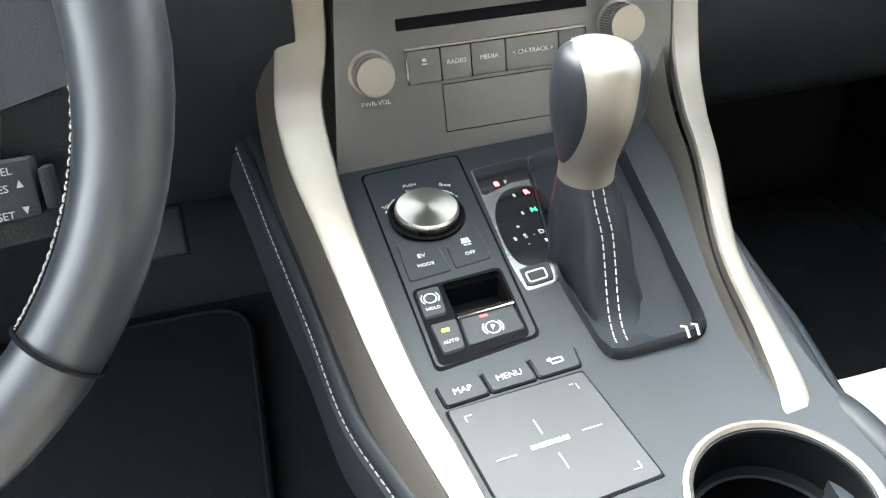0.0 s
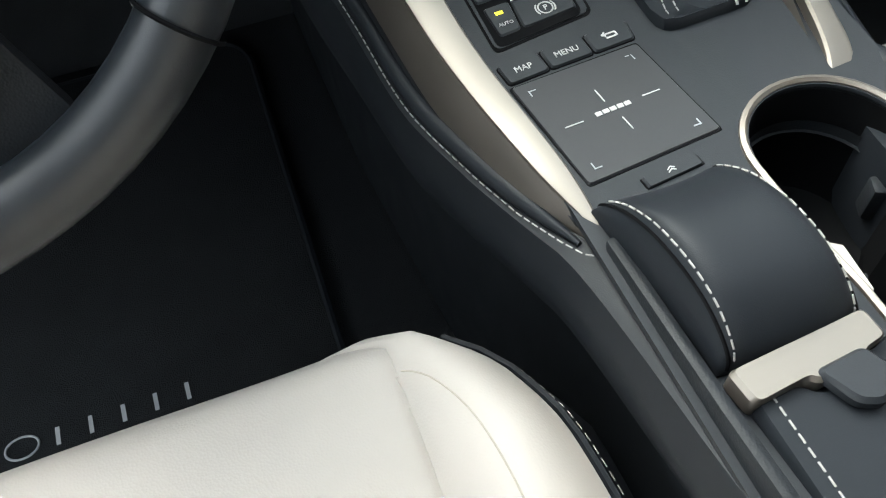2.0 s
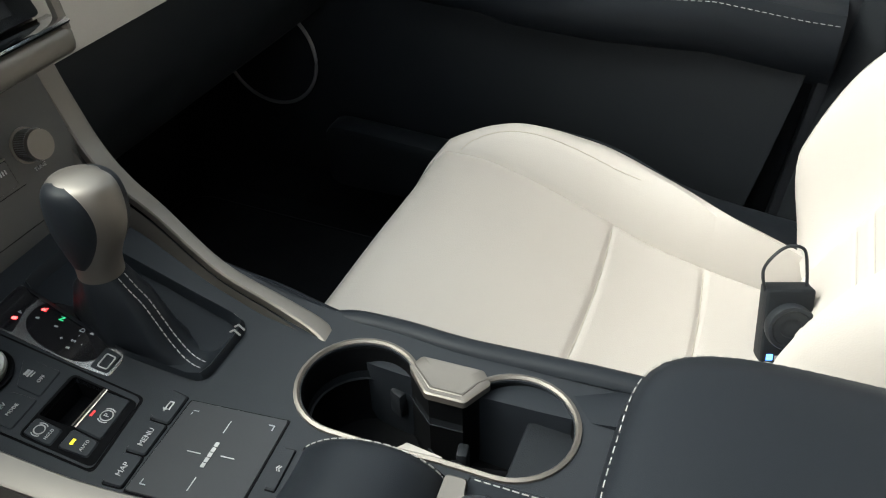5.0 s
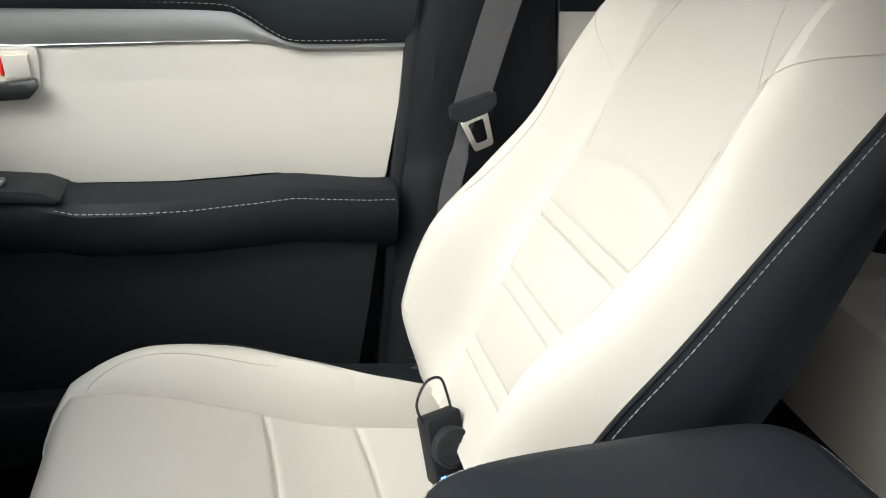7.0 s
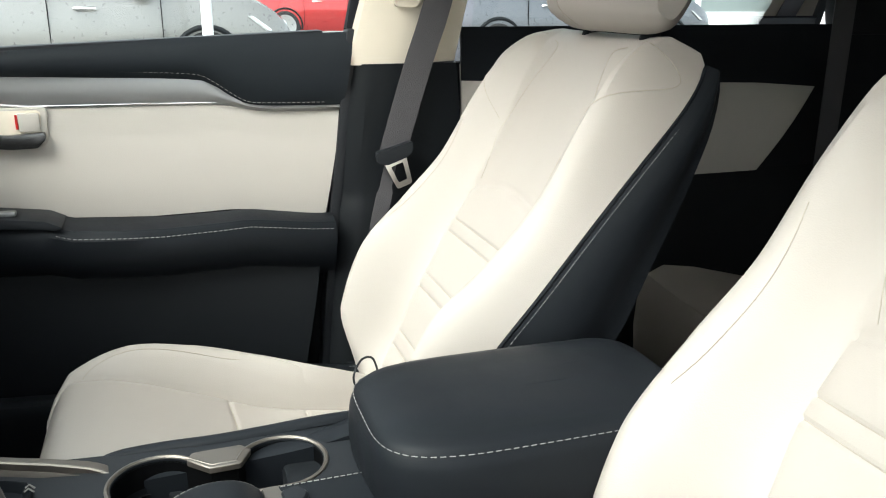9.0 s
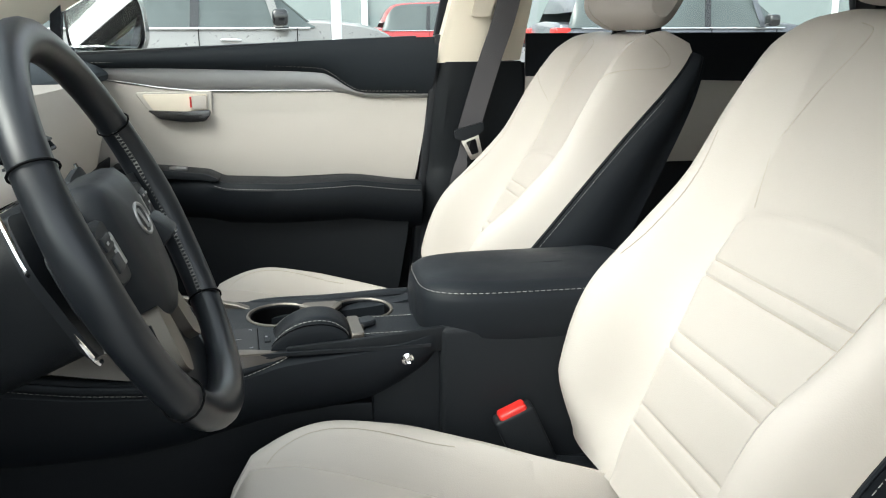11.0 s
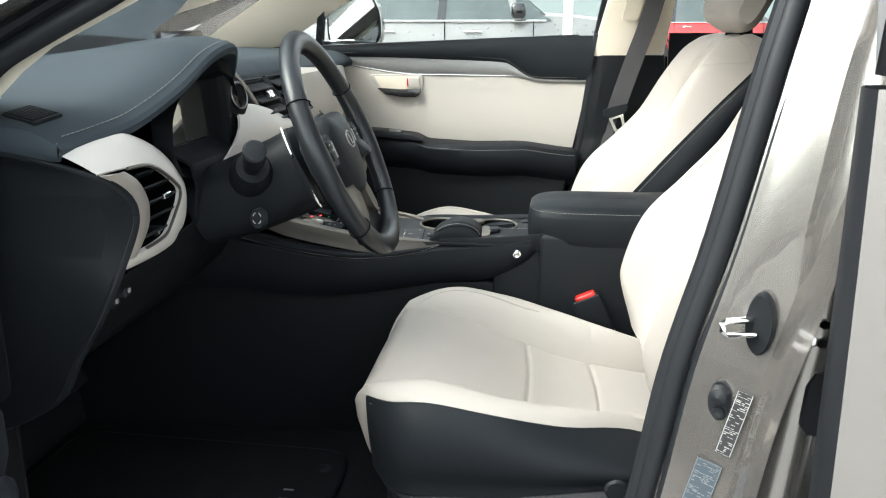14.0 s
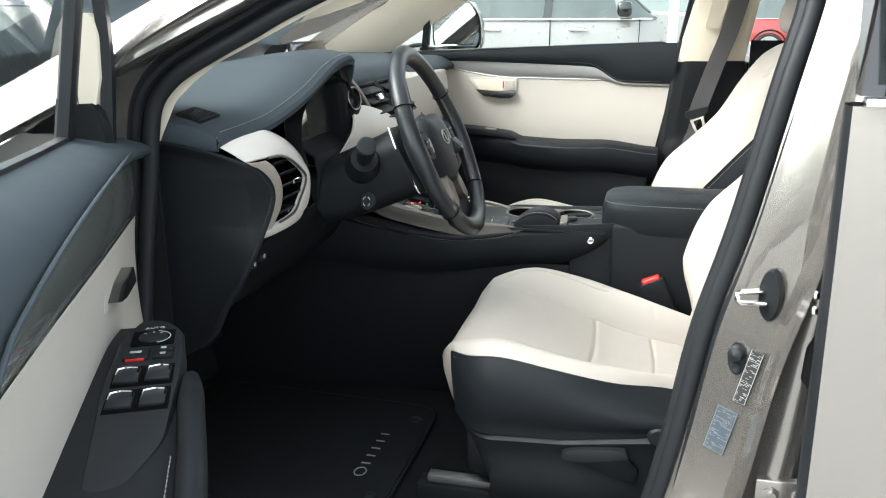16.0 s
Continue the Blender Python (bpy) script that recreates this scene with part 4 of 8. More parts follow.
for sg in (-1, 1):
    sp = rounded([(sg * 0.060, 0.040), (sg * 0.168, 0.030), (sg * 0.170, -0.022), (sg * 0.125, -0.032), (sg * 0.060, -0.030)], 0.012, 4)
    spoke = part("spoke", loft([[WM @ Vector((x, y, h - 0.10 * max(0, 0.12 - abs(x)) )) for x, y in sp] for h in (-0.022, -0.006)]), PLASTIC_SOFT, wheel)
    part("switch_pod", loft([[WM @ Vector((sg * 0.098 + (x - sg * 0.098) * k, 0.004 + (y - 0.004) * k, h)) for x, y in rounded([(sg * 0.074, 0.030), (sg * 0.120, 0.026), (sg * 0.124, -0.022), (sg * 0.078, -0.026)], 0.01, 4)] for k, h in ((1.0, -0.012), (1.0, -0.002), (0.9, 0.002))]), PLASTIC_B, spoke)
    for dx, dy, w, hh, mt in ((0, 0.012, 0.014, 0.006, PLASTIC_SOFT), (0, -0.006, 0.012, 0.007, PLASTIC_SOFT), (-sg * 0.018, 0.002, 0.003, 0.014, TRIM_DARK)):
        part("button", moved(box(-w, w, -hh, hh, 0, 0.003, 0.0015), WM @ Matrix.Translation((sg * 0.100 + dx, dy, 0.001))), mt, spoke)
    for k in range(3):
        part("mark", moved(box(-0.003, 0.003, -0.0012, 0.0012, 0.004, 0.0045), WM @ Matrix.Translation((sg * (0.092 + 0.008 * k), 0.012 - 0.009 * (k % 2), 0.001))), PRINT, spoke)
    if sg > 0:
        wing = rounded([(sg * 0.045, -0.030), (sg * 0.165, -0.028), (sg * 0.150, -0.082), (sg * 0.055, -0.086)], 0.010, 4)
        part("spoke_wing", loft([[WM @ Vector((x, y, h)) for x, y in wing] for h in (-0.058, -0.043)]), PLASTIC_B, wheel, "black grained lower part of the spoke")
        pod = part("switch_block", moved(box(-0.026, 0.026, -0.0115, 0.0115, -0.012, 0.004, 0.002, 2), WM @ Matrix.Translation((sg * 0.1074, -0.0606, -0.0326))), PLASTIC_SOFT, wheel, "black cruise switch block with grey print")
        part("side_key", moved(box(-0.0022, 0.0022, -0.008, 0.008, -0.012, 0.003, 0.001), WM @ Matrix.Translation((sg * 0.1369, -0.0619, -0.0326))), PLASTIC_B, pod)
        for text, x, y in (("CANCEL", 0.1215, -0.0540), ("RES", 0.1235, -0.0605), ("SET", 0.1235, -0.0708)):
            words(text, 0.0042, WM @ Matrix.Translation((x + -0.0031, y + 0.0009, -0.0283)), PRINT_D, pod)
        for y, up in ((-0.0605, 1), (-0.0708, -1)):
            part("arrow", loft([[WM @ Vector((0.1279 + dx, y + 0.0021 + up * dy, h + -0.0326)) for dx, dy in ((-0.0013, -0.0014), (0.0013, -0.0014), (0.0, 0.0016))] for h in (0.0035, 0.0043)]), PRINT_D, pod)
    low = rounded([(sg * 0.020, -0.078), (sg * 0.046, -0.060), (sg * 0.056, -0.090), (sg * 0.062, -0.118), (sg * 0.046, -0.130), (sg * 0.026, -0.115)], 0.008, 4)
    part("lower_spoke", loft([[WM @ Vector((x, y, h)) for x, y in low] for h in (-0.022, -0.006, -0.003)]), SATIN, wheel, "satin silver lower spoke")
part("lower_spoke_cover", loft([[WM @ Vector((x, y, h)) for x, y in rounded([(-0.05, -0.07), (0.05, -0.07), (0.085, -0.150), (0.03, -0.168), (-0.03, -0.168), (-0.085, -0.150)], 0.01, 3)] for h in (-0.026, -0.014)]), PLASTIC_B, wheel)

col = thing("steering_column", "black steering column cover with stalks and paddles", "steering column")
rings = []
for h, rx, ry, dy in ((-0.045, 0.045, 0.05, 0), (-0.06, 0.075, 0.070, -0.01), (-0.11, 0.080, 0.068, -0.012), (-0.19, 0.080, 0.066, -0.012), (-0.26, 0.080, 0.062, -0.006)):
    rings.append([WM @ Vector((rx * math.copysign(abs(math.cos(t)) ** 0.7, math.cos(t)), dy + ry * math.copysign(abs(math.sin(t)) ** 0.7, math.sin(t)), h)) for t in np.linspace(0, 2 * math.pi, 36, endpoint=False)])
part("cover", loft(rings), PLASTIC_B, col)
part("stalk_base", tube([(-0.420, 0.190, 0.655), (-0.455, 0.175, 0.675), (-0.470, 0.168, 0.684)], [0.034, 0.032, 0.024], 24), PLASTIC_B, col)
part("stalk", tube([(-0.450, 0.178, 0.673), (-0.495, 0.158, 0.698), (-0.498, 0.156, 0.700), (-0.528, 0.143, 0.716), (-0.530, 0.142, 0.717)], [0.013, 0.013, 0.0165, 0.0165, 0.014], 24), PLASTIC_SOFT, col, "thick black indicator stalk")
part("adjuster", moved(lathe([(0.0, 0.0), (0.016, 0.0), (0.0145, 0.006), (0.0, 0.0065)], 28), Matrix.Translation((-0.474, 0.160, 0.609)) @ Matrix.Rotation(radians(-80), 4, "Y") @ Matrix.Rotation(radians(-25), 4, "X")), PLASTIC_SOFT, col, "round column adjuster")
for k in range(4):
    part("mark", moved(tube([(0.0085 * math.cos(t), 0.0085 * math.sin(t), 0.0068) for t in np.linspace(radians(90 * k + 22), radians(90 * k + 68), 7)], 0.0008, 5), Matrix.Translation((-0.474, 0.160, 0.609)) @ Matrix.Rotation(radians(-80), 4, "Y") @ Matrix.Rotation(radians(-25), 4, "X")), PRINT, col)
for sg in (-1, 1):
    pdl = rounded([(sg * 0.060, 0.055), (sg * 0.128, 0.062), (sg * 0.140, 0.020), (sg * 0.118, -0.060), (sg * 0.100, -0.068), (sg * 0.095, -0.01), (sg * 0.060, 0.0)], 0.012, 4)
    p_ = part("paddle", loft([[WM @ Vector((x, y, h)) for x, y in pdl] for h in (-0.050, -0.042)]), PLASTIC_SOFT, col, "shift paddle")
    part("paddle_edge", tube([WM @ Vector(q) for q in smoothed([(sg * 0.128, 0.064, -0.046), (sg * 0.138, 0.022, -0.046), (sg * 0.130, 0.010, -0.046), (sg * 0.118, -0.060, -0.046), (sg * 0.104, -0.070, -0.046)], 24)], 0.0018, 6), CHROME, p_, "bright paddle edge")
cruise = part("cruise_stalk", moved(box(-0.018, 0.020, -0.014, 0.014, -0.02, 0.02, 0.005), Matrix.Translation((-0.292, 0.055, 0.680)) @ Matrix.Rotation(radians(40), 4, "X")), PLASTIC_SOFT, col, "cruise control stalk with white print")
for tx, dz in (("CANCEL", 0.011), ("RES", 0.002), ("SET", -0.009)):
    words(tx, 0.007, Matrix.Translation((-0.292, 0.0408, 0.6915)) @ Matrix.Rotation(radians(40), 4, "X") @ Matrix.Translation((0, dz, 0.0005)), PRINT, cruise)

# ---------------------------------------------------------------- centre console


def zt(x, y):
    """Height of the console's top."""
    return 0.486 + 0.11 * max(0.0, y - 0.05) + 0.03 * x


def slab(outline, h0, h1, r=0.0008, inset=0.0):
    """A button or inlay that follows the console's top, from h0 to h1 over it, its upper edge eased."""
    c = Vector((sum(p[0] for p in outline) / len(outline), sum(p[1] for p in outline) / len(outline)))
    rings = []
    for k, h in ((1, h0), (1, h1 - r), (None, h1)):
        ring = []
        for p in outline:
            q = Vector(p)
            if k is None:
                d = c - q
                q = q + d.normalized() * r
            ring.append((q.x, q.y, zt(q.x, q.y) + h))
        rings.append(ring)
    return loft(rings)


con = thing("centre_console", "dark grey centre console with silver rails and stitched leather", "console")
CUP_F, CUP_R, CR = (0.031, -0.045), (0.034, -0.157), 0.040
CUPS = arc(*CUP_F, CR, -50, 180, 24) + [(-0.009, -0.08), (-0.006, -0.12)] + arc(*CUP_R, CR, 180, 412, 24) + [(0.043, -0.118), (0.042, -0.093)]
POCKET = [(-0.074, 0.1395), (-0.0385, 0.1405), (-0.0395, 0.1125), (-0.0735, 0.111)]
BOOT = [(-0.006, 0.057), (0.056, 0.058), (0.086, 0.236), (0.016, 0.238), (-0.008, 0.121)]
TOP = [(-0.104, -0.235), (0.088, -0.235), (0.092, -0.17), (0.086, -0.11), (0.09, -0.03), (0.097, 0.05), (0.115, 0.15), (0.138, 0.262), (-0.118, 0.262), (-0.124, 0.15), (-0.118, 0.05), (-0.104, -0.03)]
part("top_panel", plate(TOP, [CUPS, rounded(POCKET, 0.002, 2), rounded(BOOT, 0.012, 4)], zt), PLASTIC_SOFT, con, "satin dark grey top panel")
low = [(-0.088, -0.60), (0.085, -0.60), (0.085, -0.1), (0.10, 0.1), (0.13, 0.40), (0.13, 0.80), (-0.12, 0.80), (-0.12, 0.40), (-0.10, 0.1), (-0.088, -0.1)]
part("lower_body", prism(low, "z", 0.07, 0.402, 0.004), PLASTIC_B, con)
part("storage_box", box(-0.104, 0.084, -0.585, -0.247, 0.12, 0.503, 0.010, 3), PLASTIC_B, con)
part("box_front", box(-0.094, 0.080, -0.262, -0.160, 0.12, 0.470, 0.006), PLASTIC_B, con)

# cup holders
cup = part("cup_holder", loft([[(0.03 + (x - 0.03) * k, -0.1 + (y + 0.1) * k, z if z else zt(x, y) - 0.002) for x, y in CUPS] for k, z in ((1, 0), (1, 0.418), (0.95, 0.411), (0.5, 0.410), (0.02, 0.410))], caps=False), CUP_SHADE, con, "black double cup holder, coloured darker for the shade inside")


def offset_ring(ring, d, h):
    out = []
    k = len(ring)
    for i in range(k):
        a, b = Vector(ring[i - 1]), Vector(ring[(i + 1) % k])
        t = (b - a).normalized()
        p = Vector(ring[i]) + Vector((t.y, -t.x)) * d
        out.append((p.x, p.y, zt(p.x, p.y) + h))
    return out


rim = loft([offset_ring(CUPS, 0.0005, -0.012), offset_ring(CUPS, 0.0008, 0.001), offset_ring(CUPS, 0.0024, 0.0026), offset_ring(CUPS, 0.0048, 0.0018), offset_ring(CUPS, 0.0054, -0.003)], caps=False)
part("rim", rim, SATIN, cup, "thin satin silver rim")
br = rounded([(0.0590, -0.0715), (0.0710, -0.0770), (0.0725, -0.1230), (0.0620, -0.1320), (0.0400, -0.1205), (0.0390, -0.0920)], 0.002, 2)
bridge = loft([[(x, y, zt(x, y) - 0.004) for x, y in br], [(x, y, zt(x, y) + 0.0012) for x, y in br], [(0.056 + (x - 0.056) * 0.93, -0.101 + (y + 0.101) * 0.95, zt(x, y) + 0.0022) for x, y in br], [(0.056 + (x - 0.056) * 0.5, -0.101 + (y + 0.101) * 0.6, zt(x, y) + 0.0020) for x, y in br]])
part("bridge", bridge, SATIN, cup, "satin silver bridge between the cups")
part("liner", loft([[(x * 0.985 + 0.0005, -0.1 + (y + 0.1) * 0.985, 0.462) for x, y in CUPS], [(x * 0.985 + 0.0005, -0.1 + (y + 0.1) * 0.985, 0.455) for x, y in CUPS], [(0.03 + (x - 0.03) * 0.93, -0.1 + (y + 0.1) * 0.965, 0.455) for x, y in CUPS]], caps=False), PLASTIC_B, cup)
for (cx, cy), ang in ((CUP_F, 140), (CUP_F, -25), (CUP_R, 100), (CUP_R, -70)):
    a = radians(ang)
    m = Matrix.Translation((cx + 0.036 * math.cos(a), cy + 0.036 * math.sin(a), 0.445)) @ Matrix.Rotation(a, 4, "Z")
    part("grip_tab", moved(box(-0.006, 0.002, -0.006, 0.006, -0.012, 0.011, 0.002), m), PLASTIC_B, cup)
part("drain_clip", moved(tube([(0.007 * math.cos(t), 0.009 * math.sin(t), 0) for t in np.linspace(0, 2 * math.pi, 20, endpoint=False)], 0.0008, 5, True), pose(0.034, -0.100, 0.43, 70, 0, 60)), PLASTIC_SOFT, cup)

# silver rails
LRAIL = [(-0.098, -0.056, 0.480, 0.001), (-0.0975, -0.040, 0.484, 0.006), (-0.1025, -0.010, 0.488, 0.014), (-0.1085, 0.026, 0.491, 0.017), (-0.1145, 0.060, 0.495, 0.018), (-0.119, 0.10, 0.500, 0.0195), (-0.1265, 0.186, 0.518, 0.023), (-0.1300, 0.235, 0.533, 0.029), (-0.1300, 0.270, 0.556, 0.031), (-0.122, 0.287, 0.590, 0.034), (-0.117, 0.302, 0.64, 0.034), (-0.111, 0.312, 0.69, 0.034)]
RRAIL = [(0.0650, -0.0095, 0.485, 0.0165), (0.0725, 0.010, 0.492, 0.0155), (0.0800, 0.045, 0.498, 0.0130), (0.094, 0.108, 0.506, 0.012), (0.1245, 0.186, 0.521, 0.015), (0.138, 0.230, 0.533, 0.018), (0.149, 0.264, 0.552, 0.021), (0.154, 0.290, 0.60, 0.022), (0.152, 0.304, 0.65, 0.024), (0.148, 0.316, 0.70, 0.024)]


def rail(line, sg):
    """A flat bright top and, below its outer edge, a flank coloured darker for shade."""
    pts = smoothed([p[:3] for p in line], 70)
    ws = [w.x for w in smoothed([(p[3], 0, 0) for p in line], 70)]
    top, flank = [], []
    for i, (p, w) in enumerate(zip(pts, ws)):
        t = (pts[min(69, i + 1)] - pts[max(0, i - 1)]).normalized()
        up = Vector((0, -t.z, t.y)).normalized()
        side = Vector((sg, 0, 0))
        g = min(1, i / 16)
        h, e = w / 2, 0.0014
        top.append([p - side * h - up * 0.008, p - side * h - up * e, p - side * (h - e), p + side * (h - 2 * e), p + side * h - up * e, p + side * h - up * 0.006])
        flank.append([p + side * (h - 0.0008) - up * 0.0030, p + side * (h + 0.006 * g) - up * (0.006 + 0.006 * g), p + side * (h + 0.011 * g) - up * (0.008 + 0.020 * g), p + side * (h + 0.002 * g) - up * (0.010 + 0.024 * g), p + side * (h - 0.004) - up * 0.010])
    return loft(top), loft(flank)


for line, sg in ((LRAIL, -1), (RRAIL, 1), ):
    a, b = rail(line, sg)
    sr = part("side_rail", a, SATIN, con, "satin silver rail along the console")
    part("flank", b, SATIN_SHADE, sr, "satin flank of the rail, coloured darker for shade")
a, b = rail([(x - w * 0.55, y, z - 0.003, w * 0.5) for x, y, z, w in RRAIL[1:]], -1)
a.free()
part("inner_flank", b, SATIN_SHADE, con, "satin inner flank of the rail, coloured darker for shade")

# padded knee panels
KY = [-0.258, -0.235, -0.20, -0.16, -0.10, -0.05, -0.02, 0.03, 0.09, 0.16, 0.24, 0.32, 0.42, 0.54]
KTOP = [0.500, 0.497, 0.490, 0.485, 0.480, 0.476, 0.470, 0.464, 0.462, 0.468, 0.484, 0.505, 0.53, 0.56]
KLOW = [0.496, 0.455, 0.430, 0.412, 0.403, 0.400, 0.398, 0.392, 0.385, 0.380, 0.383, 0.396, 0.40, 0.40]
KX = [0.094, 0.095, 0.096, 0.098, 0.101, 0.106, 0.114, 0.128, 0.142, 0.148, 0.158, 0.168, 0.182, 0.198]


def knee(sg, xoff):
    rings = []
    for y in np.linspace(KY[0], KY[-1], 60):
        zt_, zl, x = soft(KY, KTOP, y), soft(KY, KLOW, y), soft(KY, KX, y)
        h = zt_ - zl
        b = 0.010 * min(1, h / 0.06)
        prof = [(-0.03, -0.003), (-0.012, 0.0), (-0.004, -0.002), (0.002 + b * 0.5, -0.10 * h), (b, -0.35 * h), (b * 0.95, -0.6 * h), (b * 0.4, -0.85 * h), (-0.006, -h), (-0.03, -h)]
        rings.append([(sg * (x + a) + xoff, y, zt_ + c) for a, c in prof])
    return loft(rings)


part("knee_pad", knee(-1, 0.0), LEATHER_B, con, "black leather knee pad with white stitching")
part("knee_pad", knee(1, -0.012), LEATHER_B, con, "black leather knee pad with white stitching")
for sg, xo in ((-1, 0.0), (1, -0.012)):
    seam = [Vector((sg * (soft(KY, KX, y) + 0.0050) + xo, y, soft(KY, KTOP, y) - 0.004)) for y in np.linspace(-0.03, 0.53, 70)]
    seam = [Vector((sg * 0.100 + xo, -0.060, 0.4795)), Vector((sg * 0.109 + xo, -0.050, 0.4755))] + seam[2:]
    part("stitching", dashes(smoothed(seam, 160), 0.0040, 0.0020, 0.0006), THREAD, con)
roll = [(0.092, 0.01, 0.478), (0.094, -0.01, 0.484), (0.0945, -0.05, 0.486), (0.0915, -0.10, 0.487), (0.093, -0.15, 0.488), (0.094, -0.20, 0.49), (0.095, -0.26, 0.49)]
part("edge_roll", tube(smoothed(roll, 40), 0.0085, 10, flat=0.8), LEATHER_B, con, "rolled black leather edge")
for sg, xo in ((-1, 0.0), (1, -0.012)):
    for du, dz, rr in ((-0.0105, 0.0035, 0.0075), (-0.0015, -0.001, 0.0060)):
        path = [Vector((sg * (soft(KY, KX, y) + du) + xo, y, soft(KY, KTOP, y) + dz - 0.002 * max(0.0, (-0.02 - y) / 0.04))) for y in np.linspace(-0.062 if du < -0.005 else -0.045, 0.53, 70)]
        part("roll", tube(path, [rr * min(1.0, 0.25 + i / 8) for i in range(70)], 10), LEATHER_B, con, "rolled black leather edge")
part("edge_rail", prism([(-0.255, 0.504), (-0.255, 0.47), (-0.06, 0.465), (-0.055, 0.488), (-0.15, 0.494)], "x", -0.1000, -0.0925, 0.003), PLASTIC_B, con)
part("screw_cover", moved(lathe([(0.0, 0.0), (0.0072, 0.0), (0.0078, 0.0016), (0.006, 0.0026), (0.0045, 0.0012), (0.003, 0.003), (0.0, 0.003)], 24), Matrix.Translation((-0.1055, -0.205, 0.4655)) @ Matrix.Rotation(radians(-90), 4, "Y")), CHROME, con, "round chrome screw cover")

# wrist rest
rings = []
prof = [(-0.041, 0.485), (-0.0425, 0.492), (-0.050, 0.5015), (-0.062, 0.5110), (-0.078, 0.5180), (-0.095, 0.5200), (-0.112, 0.5175), (-0.125, 0.5105), (-0.134, 0.501), (-0.1365, 0.493), (-0.137, 0.485)]
prof = [(q.x, q.y) for q in smoothed([(a, b, 0) for a, b in prof], 30)]
for f in sorted({*np.linspace(-1, 1, 25).round(4), -0.97, -0.985, 0.97, 0.985}):
    e = (1 - abs(f) ** 8) ** 0.5
    rings.append([(-0.0595 + 0.0335 * f - 0.004 * (y + 0.09) / 0.05, y + 0.004 * (f * f), 0.484 + (z - 0.484) * (0.12 + 0.88 * e)) for y, z in prof])
rest = part("wrist_rest", loft(rings), LEATHER_B, con, "humped black leather wrist rest with white stitching")


def on_rest(f, k):
    y, z = prof[k]
    e = (1 - abs(f) ** 8) ** 0.5
    return Vector((-0.0595 + 0.0335 * f - 0.004 * (y + 0.09) / 0.05, y + 0.004 * f * f, 0.484 + (z - 0.484) * (0.12 + 0.88 * e) + 0.0008))


for f in (-0.84, 0.86):
    part("stitching", dashes([on_rest(f, k) for k in range(4, 27)], 0.0042, 0.0018, 0.0007), THREAD, rest)
    part("seam", tube([on_rest(f - 0.06 * (1 if f > 0 else -1) * -1, k) - Vector((0, 0, 0.0008)) for k in range(2, 28)], 0.0009, 5), SEAM_B, rest)
clasp = rounded([(-0.090, -0.137), (-0.024, -0.133), (-0.023, -0.147), (-0.033, -0.149), (-0.037, -0.153), (-0.060, -0.155), (-0.064, -0.151), (-0.088, -0.153)], 0.003, 3)
part("clasp", slab(clasp, 0.002, 0.014, 0.002), SATIN, con, "satin silver clasp plate")
pad = rounded([(-0.086, -0.149), (-0.067, -0.1485), (-0.061, -0.155), (-0.036, -0.153), (-0.032, -0.147), (-0.0155, -0.1445), (-0.013, -0.26), (-0.084, -0.26)], 0.004, 3)
part("tray_pad", slab(pad, 0.0, 0.008, 0.003), LEATHER_B, con, "black stitched leather pad")
for x0, x1 in ((-0.0775, -0.0765), (-0.0195, -0.0185)):
    part("stitching", dashes([(x0 + (x1 - x0) * k / 20, -0.15 - 0.09 * k / 20, zt(x0, 0) + 0.0085) for k in range(21)], 0.0042, 0.0018, 0.0007), THREAD, con)
part("pull_tab", moved(slab(rounded([(-0.060, -0.150), (-0.036, -0.148), (-0.030, -0.163), (-0.043, -0.172), (-0.053, -0.168)], 0.004), 0.010, 0.016, 0.002), Matrix()), PLASTIC_SOFT, con, "grey plastic pull tab")

# armrest lid
lid_c, lid_a, lid_b = Vector((-0.006, -0.383)), 0.101, 0.160


def lid_ring(k, z, n=64):
    out = []
    for j in range(n):
        t = 2 * math.pi * j / n
        c, s = math.cos(t), math.sin(t)
        p = 4.2
        r = (abs(c) ** p + abs(s) ** p) ** (-1 / p)
        out.append((lid_c.x + lid_a * r * c * k, lid_c.y + (lid_b - lid_a * (1 - k)) * r * s, z + 0.004 * max(0.0, 1 - ((r * s + 1) / 0.4) ** 2 if s < 0 else 0)))
    return out


lid = part("armrest_lid", loft([lid_ring(0.96, 0.4790), lid_ring(0.985, 0.4860), lid_ring(1.0, 0.4990), lid_ring(1.0, 0.5190), lid_ring(0.985, 0.5320), lid_ring(0.972, 0.5365), lid_ring(0.962, 0.5385), lid_ring(0.94, 0.5455), lid_ring(0.88, 0.5510), lid_ring(0.75, 0.5550), lid_ring(0.45, 0.5580), lid_ring(0.15, 0.5590)]), LEATHER_B, con, "padded black leather armrest lid with white stitching")
part("stitching", dashes([Vector(p) + Vector((0, 0, 0.001)) for p in lid_ring(0.95, 0.5435, 200)] , 0.0050, 0.0030, 0.0006), THREAD, lid)

# touch pad, buttons and mode panel
frame_l = part("touch_pad", slab(rounded([(-0.0975, 0.0535), (-0.0215, 0.0565), (-0.0135, -0.016), (-0.090, -0.022)], 0.002, 2), 0.0, 0.0012), material("pad_grey", (0.018, 0.019, 0.021), 0.5, spec=0.28, grain=0.04, scale=1500), con, "matt grey touch pad")
part("gap", slab(rounded([(-0.099, 0.0545), (-0.0205, 0.058), (-0.0122, -0.0172), (-0.0908, -0.0235)], 0.002, 2), -0.002, 0.0004), SEAM_B, frame_l)


